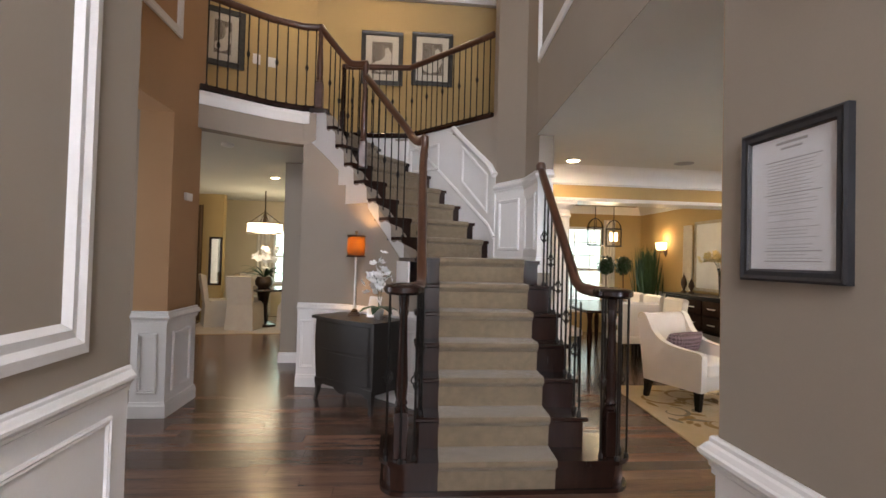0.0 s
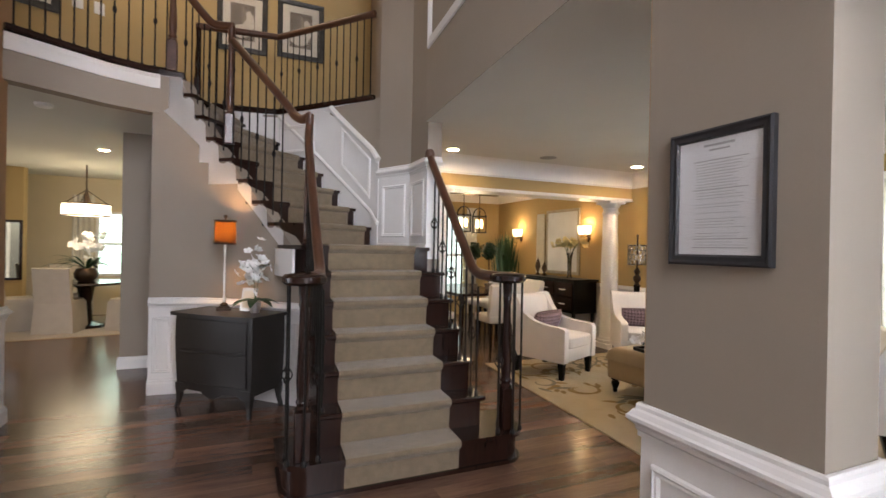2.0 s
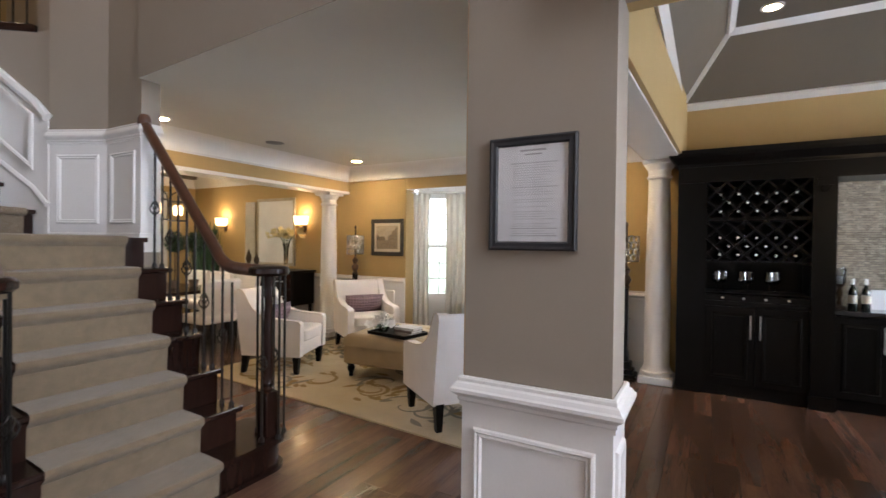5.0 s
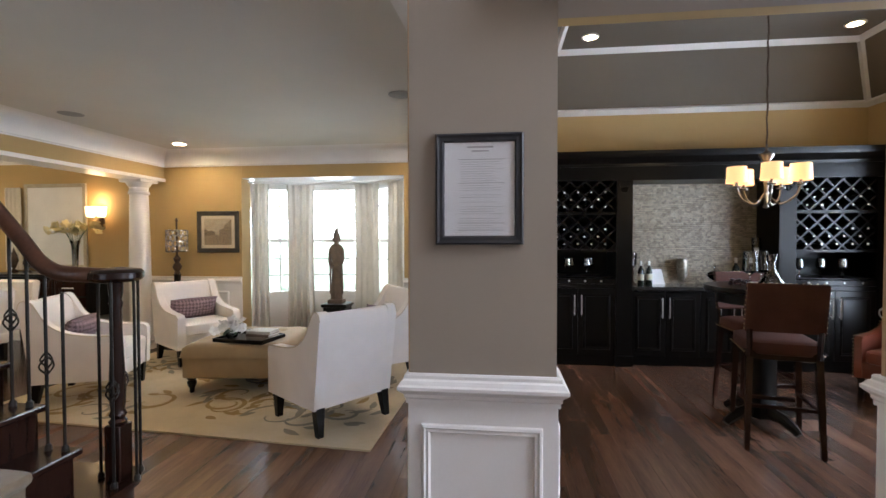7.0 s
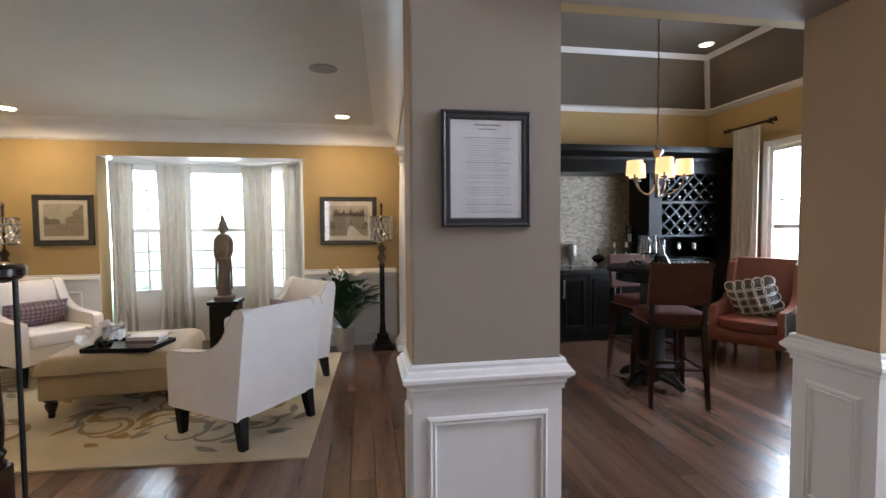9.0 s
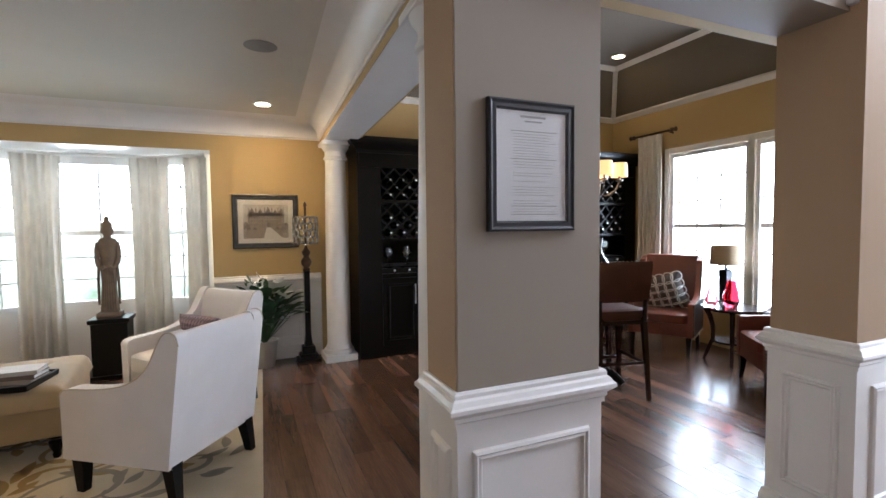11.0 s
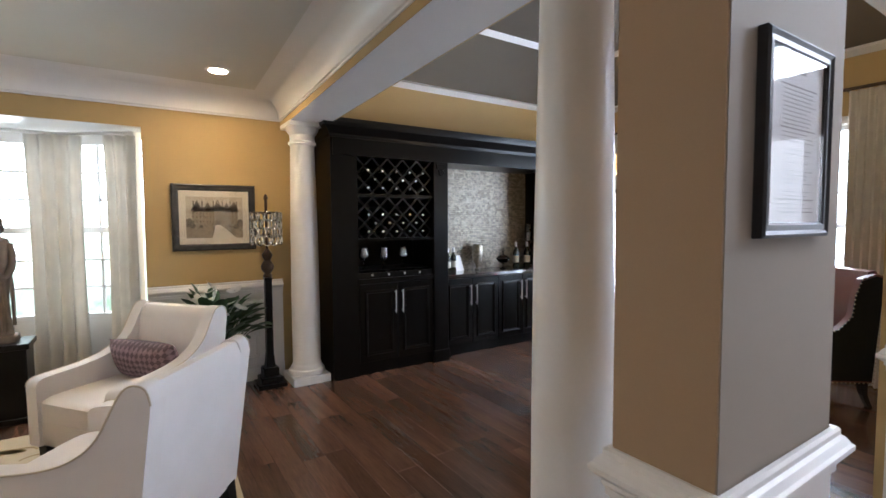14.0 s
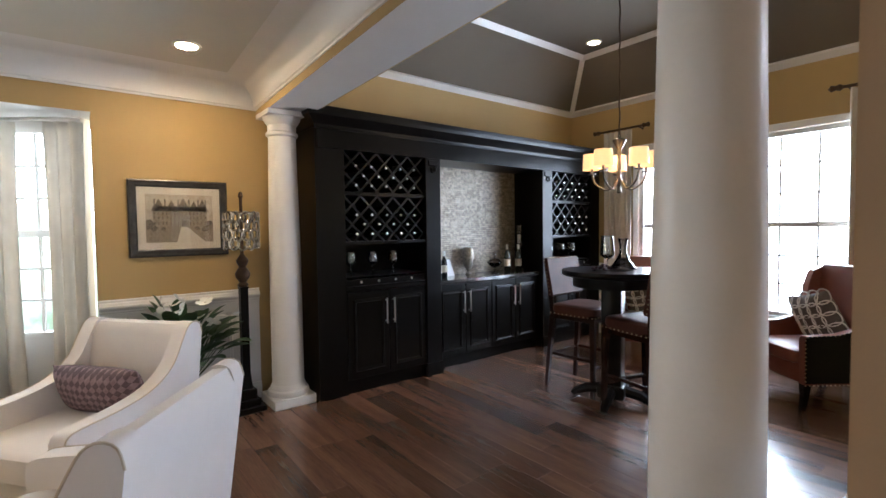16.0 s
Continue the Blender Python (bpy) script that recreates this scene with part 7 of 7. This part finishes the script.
# ---- nook ----
ntab = thing("nook_table", "round dark dining table in the breakfast nook", "table", (-2.85, 9.45, 0))
bm = bmesh.new()
lathe(bm, [(0, 0.72), (0.62, 0.72), (0.64, 0.735), (0.62, 0.755), (0, 0.755)], n=40)
part("tabletop", bm, DARKWOOD, ntab)
bm = bmesh.new()
lathe(bm, [(0.3, 0), (0.28, 0.05), (0.1, 0.1), (0.08, 0.4), (0.12, 0.65), (0.2, 0.72)], n=20)
part("pedestal", bm, DARKWOOD, ntab)
nrug = thing("nook_rug", "tan bound rug under the nook table", "rug", (-2.95, 9.6, 0), 8)
bm = bmesh.new()
box(bm, (-1.2, -1.15, 0), (1.2, 1.15, 0.012), 0.004)
part("weave", bm, OTTO, nrug)


def slip_chair(at, rz):
    t = thing("slipcovered_chair", "cream slipcovered dining chair at the nook table", "chair", (*at, 0.012), rz, "slipcovered chairs round the nook table")
    bm = bmesh.new()
    loft(bm, [[(-0.27, -0.26, 0), (0.27, -0.26, 0), (0.26, 0.26, 0), (-0.26, 0.26, 0)], [(-0.24, -0.24, 0.46), (0.24, -0.24, 0.46), (0.235, 0.24, 0.46), (-0.235, 0.24, 0.46)]])
    part("skirt", bm, SLIP, t)
    bm = bmesh.new()
    extr(bm, [(-0.25, 0.46), (-0.33, 0.98), (-0.30, 1.0), (-0.24, 0.98), (-0.17, 0.46)], "x", -0.235, 0.235, 0.015, 2)
    part("backrest", bm, SLIP, t)
    bm = bmesh.new()
    puff(bm, (0, 0.03, 0.47), (0.235, 0.22, 0.04), 0.35)
    part("seat", bm, SLIP, t)


for x, y, a in ((-3.06, 9.05, -8), (-3.72, 9.45, -62), (-2.12, 9.05, 62), (-3.3, 10.25, 205)):
    slip_chair((x, y), a)
npl = thing("potted_orchid", "white orchids and leaves in a dark bowl on the nook table", "plant", (-2.85, 9.45, 0.755))
bm = bmesh.new()
lathe(bm, [(0.1, 0), (0.16, 0.06), (0.17, 0.14), (0.13, 0.22), (0.12, 0.22), (0.0, 0.2)], n=20)
part("bowl", bm, BRONZE, npl)
r_ = random.Random(8)
for i in range(26):
    bm = bmesh.new()
    a = r_.uniform(0, 6.28)
    leaf_bm(bm, (0, 0, 0.2), (math.cos(a), math.sin(a), r_.uniform(0.5, 1.6)), r_.uniform(0.5, 0.8), 0.024, 0.5)
    part("leaf", bm, LEAF, npl)
flowers(npl, 22, (0, 0, 0.60), (0.09, 0.09, 0.07), 0.085, 5)
nch = thing("nook_chandelier", "drum chandelier with glowing cream glass", "chandelier", (-2.8, 9.2, 1.92))
bm = bmesh.new()
lathe(bm, [(0.33, -0.09), (0.33, 0.09), (0.32, 0.09), (0.32, -0.09)], n=8)
part("drum", bm, glow("lit_cream_glass", (1.0, 0.84, 0.58), 2.6), nch, "glowing cream glass drum", 0)
for z in (-0.095, 0.09):
    bm = bmesh.new()
    tube(bm, [(0.335 * math.cos(a), 0.335 * math.sin(a), z) for a in np.linspace(0, 2 * math.pi, 9)], 0.01, 4)
    part("ring", bm, BRONZE, nch)
bm = bmesh.new()
tube(bm, [(0, 0, 0.09), (0, 0, 0.35), (0, 0, 0.72)], [0.05, 0.012, 0.012], 8)
for a in range(4):
    tube(bm, [(0.3 * math.cos(a * 1.57), 0.3 * math.sin(a * 1.57), 0.09), (0, 0, 0.32)], 0.008, 5)
part("stem", bm, BRONZE, nch)
lamp("POINT", "nook_glow", (-2.8, 9.2, 1.75), 17, (1.0, 0.80, 0.52), 0.6)
can_light(-2.2, 7.54, 2.639)
for x0, x1 in ((-3.45, -3.1), (-1.65, -1.42)):
    curtain("curtain", (x0, 10.93), (x1, 10.93), 0.02, 2.3, "pale drape beside the nook window", 4, 0.03)
gwall = structure("wall_nook_gold", [((-6.0, 10.0, 0), (-3.86, 10.15, 2.64))], GOLD, "gold painted wall beyond the nook")
mir = thing("tall_mirror", "tall dark-framed mirror on the gold wall", "mirror", (-3.99, 9.995, 1.25))
bm = bmesh.new()
for lo, hi in (((-0.13, -0.03, -0.5), (-0.09, 0, 0.5)), ((0.09, -0.03, -0.5), (0.13, 0, 0.5)), ((-0.09, -0.03, 0.46), (0.09, 0, 0.5)), ((-0.09, -0.03, -0.5), (0.09, 0, -0.46))):
    box(bm, lo, hi, 0.004)
part("frame", bm, DARKWOOD, mir)
bm = bmesh.new()
box(bm, (-0.095, -0.012, -0.465), (0.095, -0.004, 0.465))
part("mirror_glass", bm, mat("mirror", (0.5, 0.48, 0.45), None, 0.03, 1.0, bump=0), mir, "", 0)
BROWNCLOTH = mat("brown_drape_cloth", (0.13, 0.07, 0.035), (0.09, 0.05, 0.025), 0.85, scale=9, bump=0.1, fine=500)
curtain("curtain", (-4.44, 9.93), (-4.24, 9.93), 0.02, 2.4, "dark brown drape beside the tall mirror", 3, 0.03, 0.0, BROWNCLOTH)

# ---- dining room ----
dtab = thing("dining_table", "long dark dining table with place settings", "dining table", (2.9, 7.1, 0))
bm = bmesh.new()
box(bm, (-0.5, -0.95, 0.72), (0.5, 0.95, 0.76), 0.006)
part("tabletop", bm, DARKWOOD, dtab)
for x in (-0.42, 0.42):
    for y in (-0.85, 0.85):
        bm = bmesh.new()
        lathe(bm, [(0.025, 0), (0.03, 0.1), (0.04, 0.4), (0.03, 0.6), (0.045, 0.72)], (x, y, 0), 12)
        part("leg", bm, DARKWOOD, dtab)


def dining_chair(at, rz):
    t = thing("dining_chair", "cream upholstered dining chair with dark legs", "chair", (*at, 0), rz, "chairs round the dining table")
    bm = bmesh.new()
    box(bm, (-0.24, -0.24, 0.38), (0.24, 0.24, 0.49), 0.03, 3)
    part("seat", bm, LINEN, t)
    bm = bmesh.new()
    extr(bm, [(-0.22, 0.44), (-0.30, 0.90), (-0.26, 0.93), (-0.21, 0.9), (-0.15, 0.44)], "x", -0.24, 0.24, 0.02, 2)
    part("backrest", bm, LINEN, t)
    for x in (-0.2, 0.2):
        for y in (-0.2, 0.2):
            bm = bmesh.new()
            loft(bm, [[(x + q * r, y + p * r, z) for q, p in ((-1, -1), (1, -1), (1, 1), (-1, 1))] for r, z in ((0.014, 0), (0.022, 0.4))])
            part("leg", bm, EBONY, t, "", 0)


for x, y, a in ((3.65, 6.5, 90), (3.65, 7.1, 90), (3.65, 7.7, 90), (2.15, 6.5, -90), (2.15, 7.1, -90), (2.15, 7.7, -90), (2.9, 5.95, 0)):
    dining_chair((x, y), a)
for x in (2.93, 3.20):
    tp = thing("topiary", "round clipped topiary ball in a small pot", "topiary", (x, 6.75, 0.76), 0, "topiaries on the dining table")
    bm = bmesh.new()
    lathe(bm, [(0.05, 0), (0.07, 0.1), (0.065, 0.1), (0.0, 0.09)], n=16)
    part("pot", bm, STONE, tp)
    bm = bmesh.new()
    tube(bm, [(0, 0, 0.09), (0.005, 0, 0.3), (0, 0, 0.55)], 0.008, 6)
    part("stem", bm, BRONZE, tp)
    r_ = random.Random(int(x * 100))
    bm = bmesh.new()
    bmesh.ops.create_icosphere(bm, subdivisions=2, radius=0.105, matrix=Matrix.Translation((0, 0, 0.63)))
    for i in range(520):
        u = Vector((r_.gauss(0, 1), r_.gauss(0, 1), r_.gauss(0, 1))).normalized()
        p = u * 0.13 * r_.uniform(0.75, 1.0) + Vector((0, 0, 0.63))
        leaf_bm(bm, p, u + Vector((r_.gauss(0, 0.5), r_.gauss(0, 0.5), r_.gauss(0, 0.5))), 0.035, 0.011, 0.2, 2)
    tagged(part("foliage", bm, LEAF, tp), kind="stuff")
gp = thing("tall_grass_plant", "tall grassy plant in a dark pot in the corner", "plant", (4.48, 8.4, 0))
bm = bmesh.new()
lathe(bm, [(0.15, 0), (0.2, 0.5), (0.19, 0.5), (0, 0.45)], n=18)
part("pot", bm, EBONY, gp)
r_ = random.Random(2)
for i in range(280):
    bm = bmesh.new()
    a = r_.uniform(0, 6.28)
    leaf_bm(bm, (r_.gauss(0, 0.07), r_.gauss(0, 0.07), 0.45), (0.2 * math.cos(a) * r_.random(), 0.2 * math.sin(a) * r_.random(), 1), r_.uniform(0.8, 1.45), 0.013, 0.05, 4)
    part("blade", bm, LEAF, gp)
sbd = thing("sideboard", "dark wood sideboard with drawers and slender legs", "sideboard", (4.52, 6.7, 0))
bm = bmesh.new()
box(bm, (-0.23, -0.74, 0.42), (0.22, 0.74, 0.93), 0.006), box(bm, (-0.25, -0.77, 0.93), (0.23, 0.77, 0.96), 0.006)
part("case", bm, EBONY, sbd)
for k in range(3):
    for j in range(2):
        bm = bmesh.new()
        y0 = -0.70 + k * 0.47
        box(bm, (-0.242, y0, 0.46 + j * 0.23), (-0.23, y0 + 0.45, 0.67 + j * 0.23), 0.004)
        d = part("drawer_front", bm, DARKWOOD, sbd)
        bm = bmesh.new()
        tube(bm, [(-0.26, y0 + 0.15, 0.56 + j * 0.23), (-0.26, y0 + 0.3, 0.56 + j * 0.23)], 0.008, 6)
        part("handle", bm, CHROME, d)
for x in (-0.19, 0.18):
    for y in (-0.69, 0.69):
        bm = bmesh.new()
        lathe(bm, [(0.015, 0), (0.02, 0.1), (0.028, 0.3), (0.03, 0.42)], (x, y, 0), 10)
        part("leg", bm, EBONY, sbd)
fv = thing("flower_vase", "tall glass vase of yellow flowers on the sideboard", "flowers", (4.5, 6.35, 0.96))
bm = bmesh.new()
lathe(bm, [(0.045, 0), (0.03, 0.05), (0.04, 0.35), (0.06, 0.42), (0.056, 0.42), (0.036, 0.35), (0.0, 0.03)], n=16)
part("vase", bm, GLASS, fv)
for k in range(9):
    bm = bmesh.new()
    a = k * 0.7
    tube(bm, smooth_line([(0, 0, 0.04), (0.02 * math.cos(a), 0.02 * math.sin(a), 0.35), (0.12 * math.cos(a), 0.14 * math.sin(a), 0.58)]), 0.004, 5)
    part("stem", bm, LEAF, fv)
YEL = mat("pale_yellow_petal", (0.70, 0.63, 0.38), (0.62, 0.54, 0.3), 0.6, scale=30)
flowers(fv, 38, (0, 0, 0.58), (0.10, 0.14, 0.035), 0.065, 31, YEL)
for y, h in ((7.25, 0.34), (7.05, 0.26)):
    fi = thing("finial_ornament", "bronze finial ornament on the sideboard", "ornament", (4.5, y, 0.96))
    bm = bmesh.new()
    lathe(bm, [(0.045, 0), (0.045, 0.02), (0.015, 0.05), (0.05, h * 0.45), (0.04, h * 0.65), (0.012, h * 0.85), (0.0, h)], n=14)
    part("body", bm, BRONZE, fi)
shp = thing("framed_wall_panel", "pale framed panel with drapes over the sideboard", "wall panel", (4.78, 6.9, 1.55))
bm = bmesh.new()
box(bm, (-0.02, -0.42, -0.5), (-0.004, 0.42, 0.55))
part("panel", bm, PAPER, shp, "", 0)
bm = bmesh.new()
for lo, hi in (((-0.03, -0.47, -0.55), (0, -0.42, 0.6)), ((-0.03, 0.42, -0.55), (0, 0.47, 0.6)), ((-0.03, -0.42, 0.55), (0, 0.42, 0.6)), ((-0.03, -0.42, -0.55), (0, 0.42, -0.5))):
    box(bm, lo, hi, 0.004)
part("frame", bm, SEPIA, shp)
curtain("curtain", (4.72, 7.62), (4.72, 7.38), 0.98, 2.1, "pale patterned drape over the sideboard", 4, 0.025)
SCG = glow("lit_sconce_glass", (1.0, 0.70, 0.36), 3.5)


def sconce(y):
    t = thing("wall_sconce", "double-shade bronze wall sconce, lit", "wall sconce", (4.78, y, 1.74), 0, "dining-room sconces")
    bm = bmesh.new()
    box(bm, (-0.02, -0.04, -0.14), (0, 0.04, 0.12), 0.006, 2)
    lathe(bm, [(0.0, -0.18), (0.015, -0.17), (0.01, -0.14)], (-0.01, 0, 0), 10)
    part("back_plate", bm, BRONZE, t)
    for s in (-1, 1):
        bm = bmesh.new()
        tube(bm, smooth_line([(-0.02, 0, -0.06), (-0.07, s * 0.04, -0.1), (-0.10, s * 0.075, -0.05)]), 0.007, 6)
        a = part("arm", bm, BRONZE, t)
        bm = bmesh.new()
        lathe(bm, [(0.04, -0.05), (0.058, 0.0), (0.062, 0.09), (0.058, 0.09), (0.054, 0.0), (0.036, -0.045)], (-0.10, s * 0.075, 0), 18)
        part("shade", bm, SCG, a, "glowing glass shade")
    lamp("POINT", "sconce_glow", (4.68, y, 1.9), 2.8, (1.0, 0.7, 0.36), 0.06)


sconce(6.21)
sconce(8.25)
for x in (2.9, 3.3):
    pn = thing("pendant_lantern", "domed iron cage lantern with lit candles", "pendant lamp", (x, 7.1 if x < 3 else 7.3, 1.9), 0, "dining lanterns")
    bm = bmesh.new()
    for k in range(6):
        a = k * math.pi / 3
        tube(bm, smooth_line([(0.13 * math.cos(a), 0.13 * math.sin(a), -0.2), (0.13 * math.cos(a), 0.13 * math.sin(a), 0.08), (0.08 * math.cos(a), 0.08 * math.sin(a), 0.19), (0, 0, 0.23)]), 0.006, 5)
    for z in (-0.2, 0.08):
        tube(bm, [(0.13 * math.cos(a), 0.13 * math.sin(a), z) for a in np.linspace(0, 2 * math.pi, 19)], 0.007, 5)
    part("cage", bm, IRON, pn)
    bm = bmesh.new()
    tube(bm, [(0, 0, 0.22), (0, 0, 0.72)], 0.006, 6)
    part("rod", bm, IRON, pn)
    for k in range(4):
        bm = bmesh.new()
        a = k * math.pi / 2
        lathe(bm, [(0.012, -0.12), (0.014, -0.06), (0.02, -0.02), (0.004, 0.03), (0, 0.03)], (0.055 * math.cos(a), 0.055 * math.sin(a), 0), 8)
        part("candle_bulb", bm, SCG, pn, "glowing candle bulb")
lamp("POINT", "lantern_glow", (3.1, 7.2, 1.6), 14, (1.0, 0.78, 0.48), 0.15)
can_light(3.6, 8.3, 2.619)
for x0, x1 in ((4.2, 3.95), (2.35, 2.05)):
    curtain("curtain", (x0, 9.13), (x1, 9.13), 0.02, 2.3, "pale drape beside the dining window", 4, 0.03)
cof = structure("beam_coffer", [((1.6, 6.3, 2.5), (4.3, 6.42, 2.62)), ((1.6, 8.4, 2.5), (4.3, 8.52, 2.62))], TAUPE, "taupe coffer edges on the dining ceiling")
bm = bmesh.new()
sweep(bm, [(0, 2.42), (0.02, 2.42), (0.06, 2.5), (0.12, 2.58), (0.14, 2.619), (0, 2.619)], [(1.1, 9.2), (4.78, 9.2), (4.78, 5.62)])
tagged(part("trim_crown", bm, WHITE, None, "", 30), "white crown moulding", kind="structure")
bm = bmesh.new()
box(bm, (-1.0, -2.52, 0), (0.8, -2.46, 0.12)), box(bm, (-1.0, -2.52, 2.1), (0.8, -2.46, 2.2)), box(bm, (-0.45, -2.52, 0.12), (-0.37, -2.46, 2.1)), box(bm, (0.17, -2.52, 0.12), (0.25, -2.46, 2.1)), box(bm, (-1.0, -2.52, 2.9), (0.8, -2.46, 3.0)), box(bm, (-0.14, -2.52, 3.0), (-0.06, -2.46, 4.6)), box(bm, (-1.0, -2.52, 3.75), (0.8, -2.46, 3.82))
tagged(part("door_1", bm, WHITE, None, "", 0), "white glazed entrance door and window frames", kind="structure")

# ---- floor planks, laid along x ----
PW = 0.138
prng = random.Random(12)
_plank = {}


def plank_mesh(L):
    if L not in _plank:
        bm = bmesh.new()
        a, b, e = L / 2 - 0.0004, PW / 2 - 0.0004, 0.0013
        loft(bm, [[(-a, -b, -0.012), (a, -b, -0.012), (a, b, -0.012), (-a, b, -0.012)], [(-a, -b, -e), (a, -b, -e), (a, b, -e), (-a, b, -e)], [(-a + e, -b + e, 0), (a - e, -b + e, 0), (a - e, b - e, 0), (-a + e, b - e, 0)]])
        _plank[L] = mesh("plank", bm, WALNUT, 0)
    return _plank[L]


rest_v, rest_f, near = [], [], 0
row = 0
while -3.2 + row * PW < 11.2:
    y = -3.2 + (row + 0.5) * PW
    x = -6.2 - prng.uniform(0, 1.2)
    while x < 5.4:
        L = prng.choice((0.75, 0.95, 1.2, 1.45, 1.7))
        cx = x + L / 2
        if near < 298 and ((0.6 < cx < 5.0 and -3.2 < y < 2.2) or (-1.4 < cx <= 0.6 and 0.9 < y < 3.4)):
            o = new("plank", plank_mesh(L))
            o.parent = floor
            o.location = (cx, y, 0)
            near += 1
        else:
            k = len(rest_v)
            a, b, e = L / 2 - 0.0004, PW / 2 - 0.0004, 0.0013
            for ax, ay, z in ((a, b, -0.012), (a, b, -e), (a - e, b - e, 0.0)):
                rest_v += [(cx - ax, y - ay, z), (cx + ax, y - ay, z), (cx + ax, y + ay, z), (cx - ax, y + ay, z)]
            for q in (0, 4):
                rest_f += [(k + q + i, k + q + (i + 1) % 4, k + q + 4 + (i + 1) % 4, k + q + 4 + i) for i in range(4)]
            rest_f.append((k + 8, k + 9, k + 10, k + 11))
        x += L
    row += 1
me = bpy.data.meshes.new("planks")
me.from_pydata(rest_v, [], rest_f)
me.materials.append(WALNUT)
pk = new("planks", me)
pk.parent = floor
tagged(pk, "dark walnut planks further off", kind="stuff")
